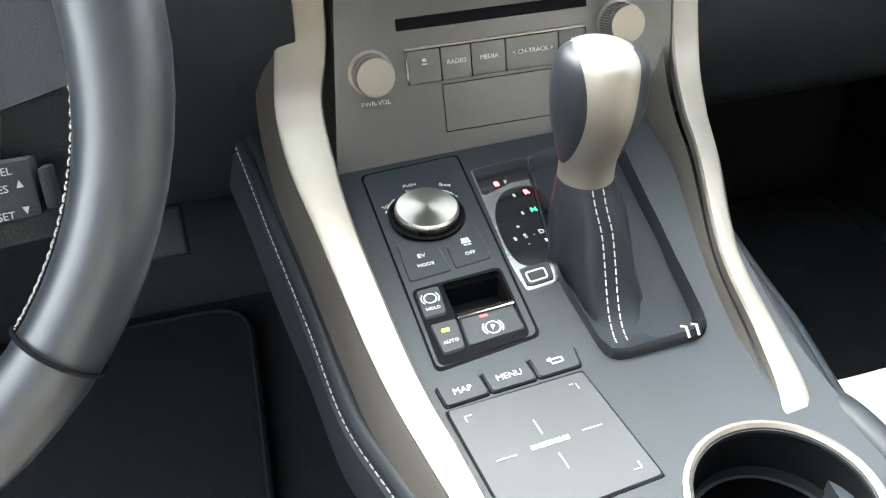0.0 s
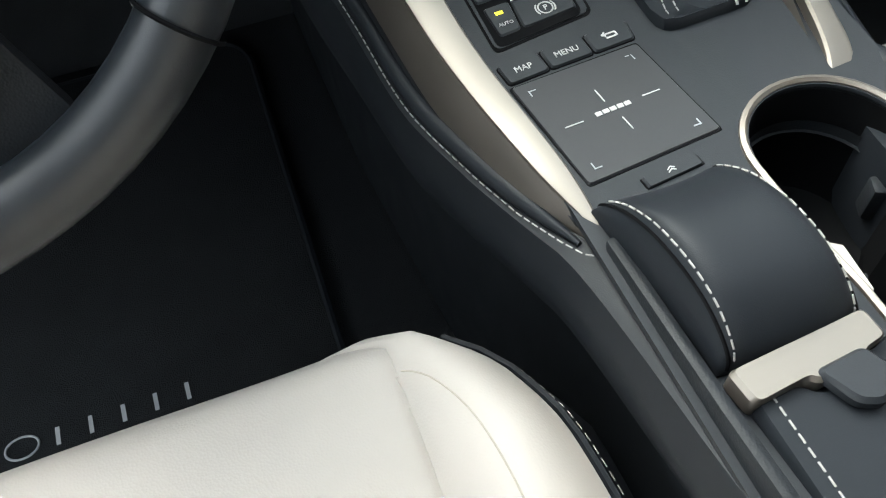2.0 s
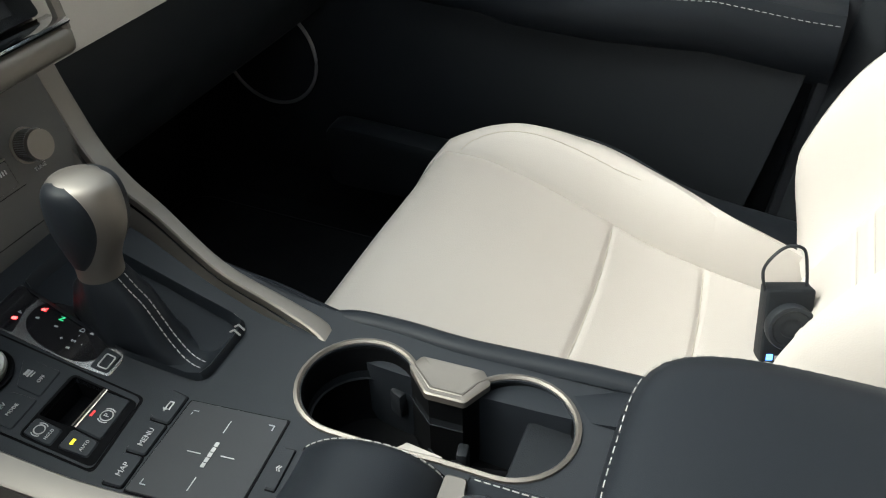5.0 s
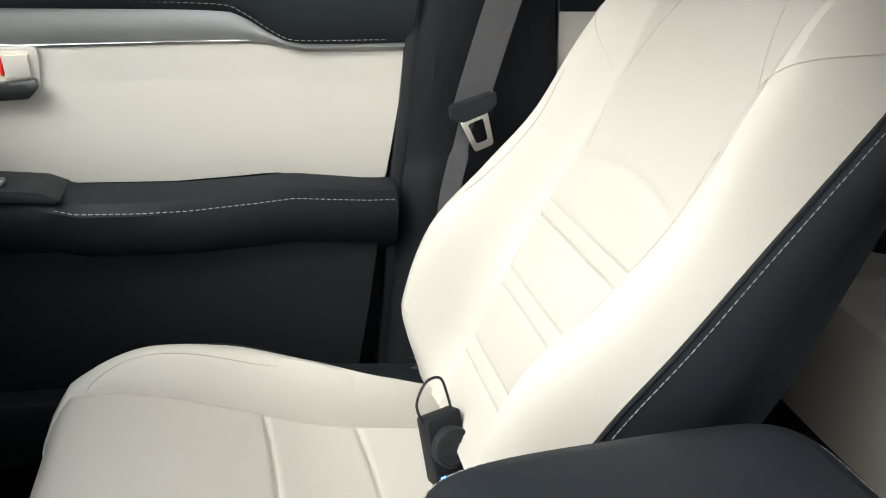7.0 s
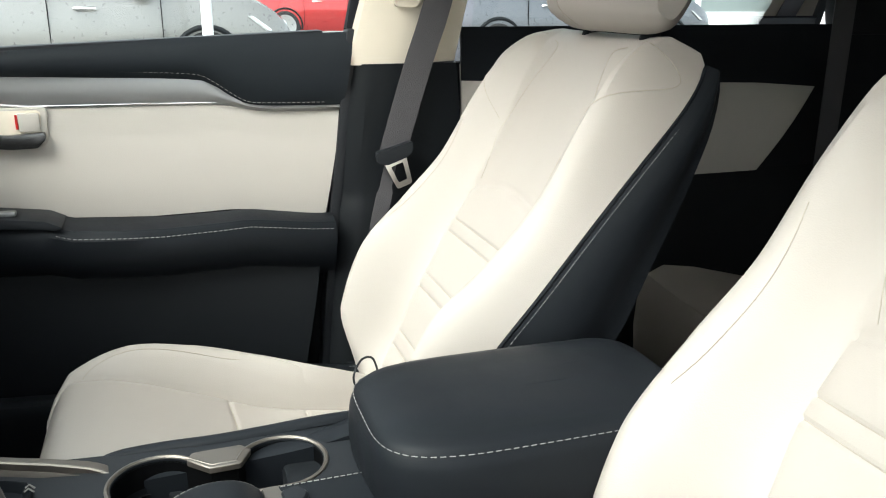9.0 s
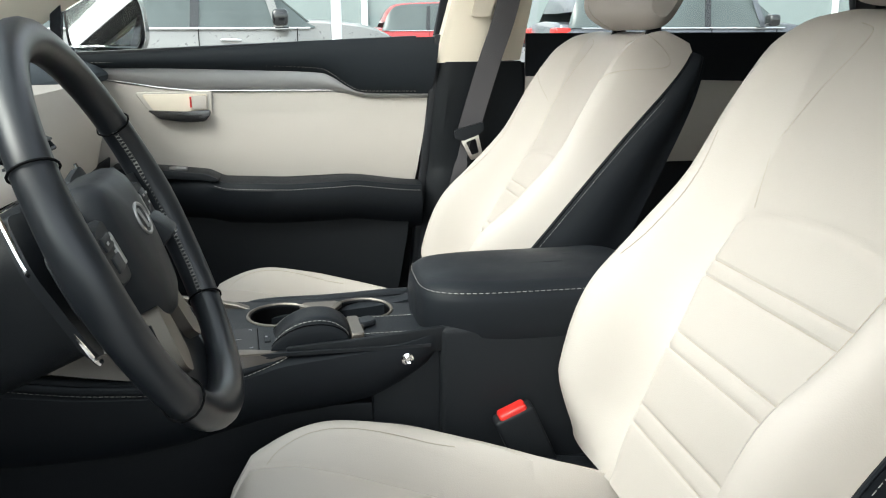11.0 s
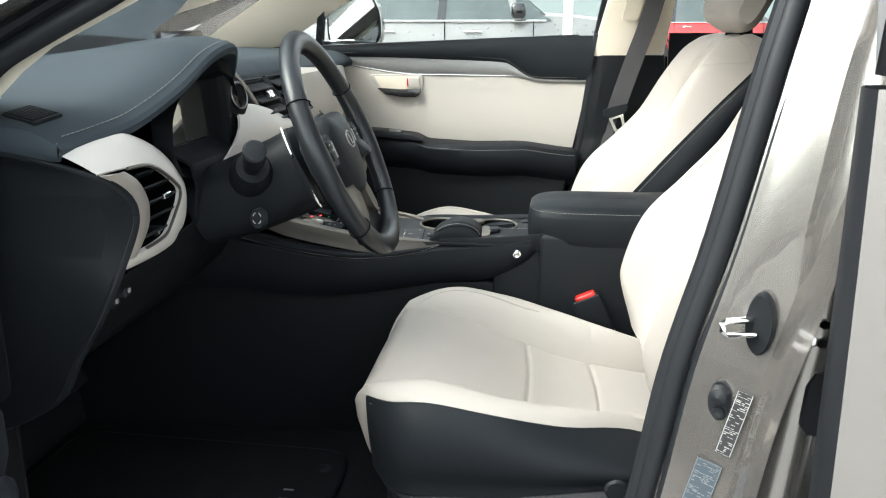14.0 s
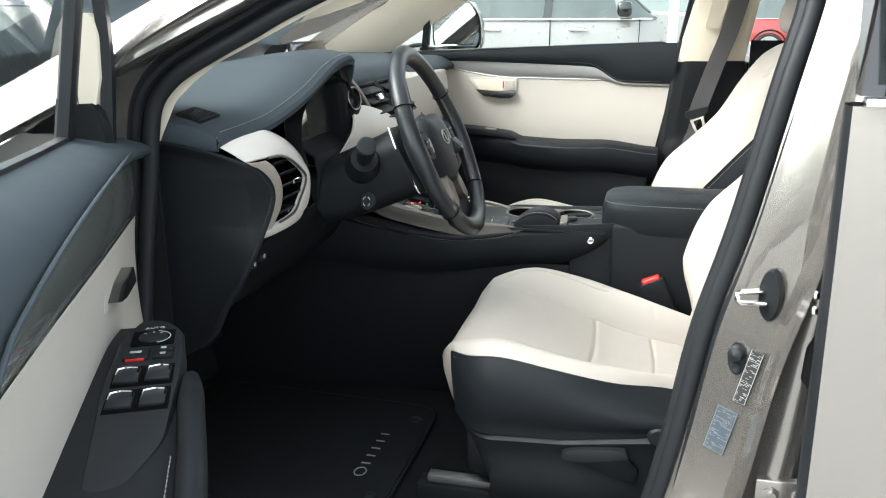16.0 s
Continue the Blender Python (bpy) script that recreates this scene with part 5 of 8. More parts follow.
def bar(x, y, l, w, rz, mat, parent, h=0.0015, name="mark"):
    m = Matrix.Translation((x, y, zt(x, y) + (h * 0.5 if h > 0.002 else h))) @ Matrix.Rotation(radians(rz), 4, "Z")
    return part(name, moved(box(-l / 2, l / 2, -w / 2, w / 2, -0.0003, 0.0002), m), mat, parent, smooth=False)


PC = (-0.0560, 0.0180)
for k in (-2, -1, 0, 1, 2):
    bar(PC[0] + k * 0.0042, PC[1] + 0.0002 * k, 0.0034, 0.0026, 3, PRINT, frame_l)
bar(PC[0] - 0.023, PC[1] - 0.002, 0.0105, 0.0006, 3, PRINT, frame_l)
bar(PC[0] + 0.023, PC[1] + 0.002, 0.0105, 0.0006, 3, PRINT, frame_l)
bar(PC[0] - 0.002, PC[1] + 0.011, 0.0095, 0.0006, 96, PRINT, frame_l)
bar(PC[0] + 0.002, PC[1] - 0.012, 0.0095, 0.0006, 96, PRINT, frame_l)
for x, y, a, b in ((-0.090, 0.047, 1, -1), (-0.0285, 0.0495, -1, -1), (-0.0215, -0.0095, -1, 1), (-0.083, -0.0145, 1, 1)):
    bar(x + a * 0.0018, y, 0.0042, 0.0006, 3, PRINT_D, frame_l)
    bar(x, y + b * 0.0018, 0.0042, 0.0006, 95, PRINT_D, frame_l)


def button(outline, name="button", label="", mat=PLASTIC_SOFT, h=0.00175, r=0.0025, parent=None):
    g = part(name, slab(rounded(outline, r, 3), -0.002, h, 0.001), mat, parent or con, label)
    c = Vector((sum(p[0] for p in outline) / len(outline), sum(p[1] for p in outline) / len(outline)))
    part("gap", slab([tuple(c + (Vector(p) - c) * 1.0 + (Vector(p) - c).normalized() * 0.0012) for p in rounded(outline, r, 3)], -0.003, 0.0005), SEAM_B, g)
    return g


def sign(text, x, y, size, parent, h=0.0036, mat=PRINT, rz=3):
    return words(text, size * 0.75, Matrix.Translation((x, y, zt(x, y) + h * 0.5)) @ Matrix.Rotation(radians(rz), 4, "Z") @ Matrix.Rotation(radians(5 if y > 0.05 else 0), 4, "X"), mat, parent)


b = button([(-0.099, 0.0695), (-0.0745, 0.0712), (-0.0728, 0.0572), (-0.097, 0.0555)])
sign("MAP", -0.086, 0.0632, 0.0072, b)
b = button([(-0.0732, 0.0713), (-0.0475, 0.0725), (-0.0462, 0.0585), (-0.0716, 0.0573)])
sign("MENU", -0.0597, 0.0648, 0.0072, b)
b = button([(-0.0462, 0.0726), (-0.0195, 0.074), (-0.0205, 0.0598), (-0.0450, 0.0586)])
for l, y in ((0.007, 0.0678), (0.006, 0.0650)):
    bar(-0.0325, y, l, 0.0009, 3, PRINT, b, 0.0038)
bar(-0.0290, 0.0664, 0.0030, 0.0009, 93, PRINT, b, 0.0038)
bar(-0.0362, 0.0682, 0.0030, 0.0009, 45, PRINT, b, 0.0038)
bar(-0.0362, 0.0672, 0.0030, 0.0009, -45, PRINT, b, 0.0038)
b = button([(-0.0655, -0.0285), (-0.034, -0.0255), (-0.0335, -0.0325), (-0.065, -0.0355)], "release_button", r=0.001)
for k in (0, 1):
    bar(-0.0510, -0.0305 + 0.0016 * k, 0.0026, 0.0006, 35, PRINT, b, 0.0038)
    bar(-0.0490, -0.0303 + 0.0016 * k, 0.0026, 0.0006, -30, PRINT, b, 0.0038)

mode = part("mode_panel", plate(rounded([(-0.0955, 0.2535), (-0.0285, 0.256), (-0.0345, 0.088), (-0.094, 0.081)], 0.005, 4), [rounded(POCKET, 0.002, 2)], lambda x, y: zt(x, y) + 0.0007, 0.002), PLASTIC_SOFT, con, "recessed switch panel")
part("gap", plate(rounded([(-0.0972, 0.2552), (-0.0268, 0.2577), (-0.0328, 0.0862), (-0.0955, 0.0789)], 0.005, 4), [rounded(POCKET, 0.002, 2)], lambda x, y: zt(x, y) + 0.0003, 0.002), SEAM_B, mode)
DC = Vector((-0.0655, 0.2005))
dm = Matrix.Translation((DC.x, DC.y, zt(DC.x, DC.y))) @ Matrix.Rotation(radians(6), 4, "X")
part("dial_well", lathe([(0.0, 0.001), (0.0240, 0.001), (0.0245, 0.003), (0.0232, 0.0036), (0.0215, 0.002), (0.0, 0.002)], 48, (0, 0, 0), dm), SEAM_B, mode)
TURNED = material("turned_steel", (0.62, 0.60, 0.56), 0.30, 1.0, vary=0.02)
tn = TURNED.node_tree.nodes.new("ShaderNodeTangent")
tn.direction_type, tn.axis = "RADIAL", "Z"
tb = TURNED.node_tree.nodes["Principled BSDF"]
tb.inputs["Anisotropic"].default_value = 0.85
TURNED.node_tree.links.new(tn.outputs[0], tb.inputs["Tangent"])
dial = part("drive_dial", lathe([(0.0, 0.002), (0.0192, 0.002), (0.0192, 0.004), (0.0200, 0.0045), (0.0200, 0.0080), (0.0192, 0.0092), (0.0, 0.0100)], 72, (0, 0, 0), dm), TURNED, mode, "brushed steel rotary dial")
bm = bmesh.new()
for k in range(60):
    a = 2 * math.pi * k / 60
    join(bm, moved(box(0.0198, 0.0206, -0.0004, 0.0004, 0.0047, 0.0078), dm @ Matrix.Rotation(a, 4, "Z")))
part("knurling", bm, BRUSHED, dial, smooth=False)
sign("PUSH", -0.068, 0.2335, 0.0052, mode, 0.0026)
sign("Normal", -0.0660, 0.2275, 0.0052, mode, 0.0026)
sign("Sport", -0.0455, 0.2270, 0.0048, mode, 0.0026, rz=-28)
sign("Eco", -0.0885, 0.2175, 0.0048, mode, 0.0026, rz=38)
for a0, a1 in ((128, 150), (155, 160), (32, 50), (24, 28)):
    pts = [(DC.x + 0.0262 * math.cos(radians(a)), DC.y + 0.0262 * math.sin(radians(a))) for a in np.linspace(a0, a1, 6)]
    part("mark", tube([(x, y, zt(x, y) + 0.0024) for x, y in pts], 0.0005, 4), PRINT, mode)
b = button([(-0.091, 0.1805), (-0.081, 0.1785), (-0.066, 0.1695), (-0.0645, 0.1485), (-0.0915, 0.1465)], "button", h=0.0015)
sign("EV", -0.0790, 0.1655, 0.0066, b)
sign("MODE", -0.0785, 0.1575, 0.0050, b)
b = button([(-0.0625, 0.1695), (-0.048, 0.1785), (-0.0385, 0.1845), (-0.0385, 0.1515), (-0.0625, 0.1490)], "button", h=0.0015)
sign("OFF", -0.0500, 0.1590, 0.0052, b)
for dx, dy, l, w in ((0, 0.010, 0.005, 0.0026), (0, 0.0075, 0.006, 0.0014), (-0.001, 0.0052, 0.0022, 0.0009), (0.0016, 0.0052, 0.0022, 0.0009)):
    bar(-0.0495 + dx, 0.1615 + dy, l, w, 3, PRINT, b, 0.0036)
# electric parking brake
epb = part("brake_panel", plate(rounded([(-0.0925, 0.1405), (-0.0365, 0.1435), (-0.0385, 0.0875), (-0.0925, 0.0815)], 0.005, 4), [rounded(POCKET, 0.002, 2)], lambda x, y: zt(x, y) + 0.0010, 0.002), SEAM_B, con)
part("pocket", loft([[(x, y, zt(x, y) + 0.0012) for x, y in POCKET], [(x, y, zt(x, y) - 0.018) for x, y in POCKET], [(-0.056 + (x + 0.056) * 0.02, 0.125 + (y - 0.125) * 0.02, zt(x, y) - 0.018) for x, y in POCKET]], caps=False), SEAM_B, epb)
part("pocket_edge", tube([(x, y - 0.0006, zt(x, y) + 0.0028) for x, y in (POCKET[3], POCKET[2])], 0.0009, 6), CHROME, epb, "bright edge of the brake switch")
b = button([(-0.0905, 0.1385), (-0.0765, 0.1392), (-0.0775, 0.1165), (-0.0915, 0.1155)], parent=epb, h=0.002)
sign("HOLD", -0.0842, 0.1220, 0.0042, b, 0.0042)
part("mark", tube([(x, y, zt(x, y) + 0.0021) for x, y in arc(-0.0838, 0.1300, 0.0036, 0, 345, 20)], 0.0005, 4, True), PRINT, b)
for a0, a1 in ((140, 220), (-40, 40)):
    part("mark", tube([(x, y, zt(x, y) + 0.0021) for x, y in arc(-0.0838, 0.1300, 0.0052, a0, a1, 10)], 0.0004, 4), PRINT, b)
b = button([(-0.0898, 0.1112), (-0.0740, 0.1118), (-0.0752, 0.0895), (-0.0885, 0.0882)], parent=epb, h=0.002)
sign("AUTO", -0.0818, 0.0958, 0.0044, b, 0.0042)
bar(-0.0825, 0.1045, 0.0044, 0.0022, 3, LED_YELLOW, b, 0.0042, "lamp")
b = button([(-0.0728, 0.1120), (-0.0402, 0.1135), (-0.0395, 0.0925), (-0.0738, 0.0896)], parent=epb, h=0.002)
sign("P", -0.0565, 0.0985, 0.0070, b, 0.0042)
part("mark", tube([(x, y, zt(x, y) + 0.0021) for x, y in arc(-0.0567, 0.0985, 0.0042, 0, 345, 24)], 0.0005, 4, True), PRINT, b)
for a0, a1 in ((140, 220), (-40, 40)):
    part("mark", tube([(x, y, zt(x, y) + 0.0021) for x, y in arc(-0.0567, 0.0985, 0.0057, a0, a1, 10)], 0.0005, 4), PRINT, b)
bar(-0.0590, 0.1080, 0.0046, 0.0016, 3, LED_DIM, b, 0.0042, "lamp")
bar(-0.0562, 0.1136, 0.0345, 0.0014, 3, CHROME, epb, 0.0045, "chrome_strip")

# gear selector
GATE = rounded([(-0.0245, 0.2375), (0.0180, 0.2395), (0.0005, 0.138), (-0.009, 0.121), (-0.0285, 0.1195), (-0.030, 0.143)], 0.004, 3)
# Silver plate under the black inserts paints the sky's reflection on the gate.
gate = part("gate_panel", slab(GATE, -0.001, 0.0009, 0.0005), material("gate_reflection", (0.40, 0.40, 0.40), 0.25, 0.9, vary=0.02), con, "gloss black gear gate display with its reflection laid in as a bright plate")
part("head_strip", slab(rounded([(-0.0236, 0.2365), (0.0170, 0.2385), (0.0137, 0.2155), (-0.0020, 0.2160), (-0.0245, 0.2080)], 0.003, 3), 0.0, 0.0013, 0.0003), GLOSS_B, gate)
part("display", slab([(-0.0065 + 0.0200 * math.copysign(abs(math.cos(t)) ** 0.8, math.cos(t)) + 0.16 * 0.037 * math.sin(t), 0.1735 + 0.0370 * math.copysign(abs(math.sin(t)) ** 0.85, math.sin(t))) for t in np.linspace(0, 2 * math.pi, 48, endpoint=False)], 0.0, 0.0014, 0.0003), GLOSS_B, gate)
for tx, x, y, s, mt in (("P", -0.0060, 0.2170, 0.0062, PRINT), ("R", 0.0035, 0.2030, 0.0078, LED_RED), ("N", 0.0015, 0.1850, 0.0078, LED_GREEN), ("D", -0.0015, 0.1640, 0.0074, PRINT), ("S", -0.0125, 0.1630, 0.0074, PRINT), ("-", -0.0070, 0.1632, 0.0064, PRINT), ("+", -0.0140, 0.1725, 0.0064, PRINT), ("-", -0.0130, 0.1560, 0.0064, PRINT)):
    sign(tx, x, y, s, gate, 0.0028, mt)
bar(-0.0125, 0.2170, 0.0024, 0.0042, 3, LED_RED, gate, 0.0030, "lamp")
for x, y in ((-0.0055, 0.2020), (-0.0065, 0.1840), (-0.0195, 0.1625), (-0.0015, 0.1560)):
    bar(x, y, 0.0015, 0.0030, 3, PRINT, gate, 0.0030)
part("release_cover", slab(rounded([(-0.0270, 0.1375), (-0.0070, 0.1385), (-0.0100, 0.1230), (-0.0270, 0.1222)], 0.002, 2), 0.0, 0.0018), PLASTIC_SOFT, gate)
part("cover_frame", tube([(x, y, zt(x, y) + 0.0020) for x, y in rounded([(-0.0245, 0.1325), (-0.0125, 0.1335), (-0.0130, 0.1255), (-0.0245, 0.1245)], 0.0015, 2)], 0.0006, 5, True), PRINT, gate)

bc = Vector((0.013, 0.141))


def boot_ring(k, z, rr=0.0, n=48):
    """From the opening's outline (k = 1) towards a round stem (k = 0)."""
    src = rounded(BOOT, 0.012, 8)
    cx, cy = 0.03, 0.14
    loop = [Vector(p) for p in src]
    lens = [0.0]
    for a, b in zip(loop, loop[1:] + loop[:1]):
        lens.append(lens[-1] + (b - a).length)
    out = []
    for j in range(n):
        s = lens[-1] * j / n
        i = max(i for i in range(len(loop)) if lens[i] <= s)
        f = (s - lens[i]) / max(1e-9, lens[i + 1] - lens[i])
        p = loop[i].lerp(loop[(i + 1) % len(loop)], f)
        a = math.atan2(p.y - cy, p.x - cx)
        q = Vector((bc.x + rr * math.cos(a), bc.y + rr * math.sin(a)))
        e = q.lerp(p, k)
        fold = 0.0025 * math.sin(5 * a + 1.0) * (1 - abs(2 * k - 1)) if 0 < k < 1 else 0
        hollow = 1 - math.exp(-(((math.degrees(a) + 95 + 180) % 360 - 180) / 26.0) ** 2)
        sink = 0.024 * hollow * math.sin(math.pi * min(1.0, max(0.0, (0.96 - k) / 0.72))) if k > 0.3 else 0.0
        out.append((e.x + fold, e.y + fold, z - sink + (zt(e.x, e.y) if k > 0.3 else 0)))
    return out


gear = part("gear_lever", loft([boot_ring(1.0, -0.004), boot_ring(1.0, 0.0035), boot_ring(0.975, 0.0060), boot_ring(0.95, 0.0045), boot_ring(0.90, 0.000, 0.0185), boot_ring(0.80, -0.003, 0.0185), boot_ring(0.62, -0.003, 0.0185), boot_ring(0.45, 0.003, 0.0185), boot_ring(0.33, 0.014, 0.0185), boot_ring(0.2, 0.530, 0.0185), boot_ring(0.08, 0.542, 0.0175), boot_ring(0.0, 0.552, 0.0165)]), LEATHER_B, con, "gear lever in a stitched black leather boot")
for dx in (-0.0032, 0.0032):
    seam = [(0.0115 + dx, 0.122, 0.5535), (0.0118 + dx, 0.116, 0.544), (0.013 + dx, 0.1085, 0.532), (0.0120 + dx, 0.099, 0.516), (0.0100 + dx, 0.0905, 0.5055), (0.0075 + dx, 0.080, 0.4968), (0.0055 + dx, 0.070, 0.4935), (0.0040 + dx, 0.062, 0.4945)]
    part("stitching", dashes(smoothed(seam, 60), 0.0036, 0.0014, 0.0006), THREAD, gear)
for dx in (0.040, 0.046):
    part("stitching", tube([(dx, 0.0645, zt(dx, 0.06) + 0.006), (dx + 0.0005, 0.061, zt(dx, 0.06) + 0.0085), (dx + 0.001, 0.057, zt(dx, 0.06) + 0.004)], 0.0009, 5), THREAD, gear)
KN = [(0.0135, 0.1420, 0.540, 0.0168, 0.0170), (0.0130, 0.1412, 0.552, 0.0160, 0.0165), (0.0126, 0.1400, 0.564, 0.0158, 0.0172), (0.0120, 0.1380, 0.576, 0.0172, 0.0205), (0.0115, 0.1352, 0.590, 0.0200, 0.0252), (0.0110, 0.1325, 0.604, 0.0218, 0.0275), (0.0105, 0.1308, 0.617, 0.0220, 0.0272), (0.0102, 0.1300, 0.6275, 0.0205, 0.0245), (0.0100, 0.1296, 0.6330, 0.0160, 0.0190), (0.0100, 0.1295, 0.6352, 0.0080, 0.0095), (0.0100, 0.1295, 0.6358, 0.0010, 0.0010)]


def knob_ring(p, g, a0=0, a1=360, n=32):
    x, y, z, rx, ry = p
    return [(x + (rx + g) * math.cos(radians(a0 + (a1 - a0) * j / n)), y + (ry + g) * math.sin(radians(a0 + (a1 - a0) * j / n)), z + g * 0.3) for j in range(n)]


KN = [tuple(q) for q in zip(*[[v.x for v in smoothed([(k[i], 0, 0) for k in KN], 30)] for i in range(5)])]
knob = part("knob", loft([knob_ring(p, 0) for p in KN]), SATIN, gear, "satin silver gear knob with leather cheeks")
for a0 in (-70, 104):
    lo_, hi_ = 6, 25
    rings = []
    for p in KN[lo_:hi_]:
        ring = []
        w = math.sin(math.pi * (KN.index(p) - lo_ + 0.6) / (hi_ - lo_)) ** 0.4
        mid, half = (a0 + 62, 60 * w)
        for j in range(15):
            a = radians(mid - half + 2 * half * j / 14)
            g = 0.0022 * math.sin(math.pi * j / 14) ** 0.4 * w
            ring.append((p[0] + (p[3] + g) * math.cos(a), p[1] + (p[4] + g) * math.sin(a), p[2]))
        rings.append(ring)
    part("leather_cheek", sheet(rings), LEATHER_B, knob)

# radio panel
SY = lambda z: 0.262 + 0.25 * (z - 0.508)
SM = lambda x, z, out=0.0: Matrix.Translation((x, SY(z) - out, z)) @ Matrix.Rotation(radians(76), 4, "X")
stack = thing("radio", "dark warm grey car radio panel with two silver knobs", "radio")
part("panel", loft([[(-0.112 + 0.12 * (z - 0.5), SY(z) + o, z) for z in (0.500, 0.66)] + [(0.142 - 0.02 * (z - 0.5), SY(z) + o, z) for z in (0.66, 0.500)] for o in (0.05, 0.0)]), PLASTIC_STACK, stack)


def flat(x0, x1, z0, z1, h, mat, name, label="", parent=None, r=0.0006):
    b = box(x0, x1, z0, z1, -0.001, h, r)
    zc = 0.57
    m = Matrix.Translation((0, SY(zc), zc)) @ Matrix.Rotation(radians(76), 4, "X") @ Matrix.Translation((0, -zc / math.sin(radians(76)) + zc * 0.0 + 0.0, 0))
    for v in b.verts:
        z = v.co.y
        v.co = Vector((v.co.x, SY(z) - v.co.z * 0.97, z + v.co.z * 0.24))
    return part(name, b, mat, parent or stack, label)


def say(text, x, z, size, out=0.0014, mat=PRINT, parent=None):
    return words(text, size, SM(x, z, out), mat, parent or stack)


flat(-0.060, 0.075, 0.5925, 0.600, 0.0012, SEAM_B, "disc_slot", "black disc slot")
flat(-0.056, 0.074, 0.5575, 0.5800, 0.0010, GLOSS_B, "button_bed")
flat(-0.056, 0.074, 0.5795, 0.5812, 0.0022, SATIN, "silver_line", "thin silver line")
bx = [-0.055, -0.032, -0.0105, 0.0140, 0.0530, 0.0735]
for (x0, x1), tx in zip(zip(bx, bx[1:]), ("", "RADIO", "MEDIA", "< CH-TRACK >", "")):
    b = flat(x0 + 0.0005, x1 - 0.0005, 0.558, 0.579, 0.0022, PLASTIC_STACK, "button")
    if tx:
        say(tx, (x0 + x1) / 2, 0.5700, 0.0045, 0.003, parent=b)
flat(-0.0455, -0.0415, 0.5695, 0.5707, 0.003, PRINT, "mark")
flat(-0.0450, -0.0420, 0.5715, 0.5740, 0.003, PRINT, "mark")
for x in (0.0625, 0.0650, 0.0675):
    flat(x, x + 0.0012, 0.5700, 0.5740, 0.003, PRINT, "mark")
for x0, x1, z0, z1 in ((-0.032, 0.08, 0.5545, 0.555), (-0.032, -0.0315, 0.523, 0.555), (-0.032, 0.08, 0.5225, 0.523)):
    flat(x0, x1, z0, z1, 0.0006, SEAM_B, "panel_line")
for x, z, tx in ((-0.080, 0.5690, "PWR-VOL"), (0.0975, 0.5800, "TUNE")):
    m = SM(x, z)
    k = part("knob", lathe([(0.0, 0.0), (0.0150, 0.0), (0.0150, 0.001), (0.0130, 0.0015), (0.0128, 0.016), (0.0124, 0.0185), (0.0, 0.0187)], 48, (0, 0, 0), m), SATIN, stack, "knurled satin silver knob")
    bm = bmesh.new()
    for j in range(44):
        join(bm, moved(box(0.0126, 0.0134, -0.0004, 0.0004, 0.003, 0.0145), m @ Matrix.Rotation(2 * math.pi * j / 44, 4, "Z")))
    part("knurling", bm, TRIM_DARK, k, smooth=False)
    say(tx, x + 0.001, z - 0.0195, 0.0046)

# ---------------------------------------------------------------- body shell

def struct(name, bm, mat, label, category, smooth=True):
    return solo(name, bm, mat, label, category, kind="structure", smooth=smooth)


# near side: pillars, seal, sill, rear door
A_SEAL = [(-0.735, 0.40, 0.10), (-0.742, 0.455, 0.30), (-0.745, 0.449, 0.461), (-0.745, 0.412, 0.701), (-0.745, 0.406, 0.754), (-0.745, 0.392, 0.803), (-0.743, 0.357, 0.841), (-0.740, 0.297, 0.875), (-0.738, 0.232, 0.907), (-0.735, 0.157, 0.944), (-0.72, -0.05, 1.03), (-0.70, -0.22, 1.085), (-0.69, -0.40, 1.10), (-0.70, -0.50, 1.06), (-0.725, -0.502, 0.95), (-0.740, -0.478, 0.842), (-0.742, -0.442, 0.663), (-0.745, -0.406, 0.521), (-0.745, -0.382, 0.375), (-0.742, -0.359, 0.256), (-0.735, -0.33, 0.14), (-0.73, -0.28, 0.095), (-0.73, 0.0, 0.085), (-0.73, 0.30, 0.085)]
seal = smoothed(A_SEAL, 150, True)
struct("door_seal", tube(seal, 0.0125, 10, True, up=(1, 0, 0)), RUBBER, "black rubber seal round the door opening", "seal")
inner_frame, lip_ring = [], []
for off, dx, off_f, dx_f in ((-0.008, 0.040, -0.008, 0.040), (-0.002, 0.010, -0.002, 0.010), (0.016, -0.012, 0.034, -0.010), (0.050, -0.030, 0.041, -0.030), (0.075, -0.045, 0.044, -0.050), (0.080, -0.085, 0.045, -0.062), (0.085, -0.10, 0.048, -0.066)):
    ring = []
    c = Vector((0, -0.02, 0.6))
    for i, p in enumerate(seal):
        t = (seal[(i + 1) % 150] - seal[i - 1])
        out = Vector((0, t.z, -t.y)).normalized()
        if out.dot(p - Vector((p.x, -0.02, 0.55))) < 0:
            out = -out
        front = min(1.0, max(0.0, (p.y + 0.10) / 0.2))
        q = p + out * (off + (off_f - off) * front)
        q.x += dx + (dx_f - dx) * front
        ring.append(q)
        if off == 0.050:
            lip_ring.append(p + out * (0.034 * front - 0.011) + Vector((0.003 - 0.007 * front, 0, 0)))
    inner_frame.append(ring)
struct("seal_lip", tube(lip_ring, 0.0085, 8, True, up=(1, 0, 0)), RUBBER, "black rubber outer lip of the door seal", "seal")
b = loft(inner_frame[2:], caps=False)
bmesh.ops.remove_doubles(b, verts=b.verts, dist=1e-6)
struct("door_frame", b, PAINT, "champagne painted door frame", "door frame")
b = loft(inner_frame[1:3], caps=False)
struct("door_trim", b, RUBBER, "black lining behind the seal", "trim")

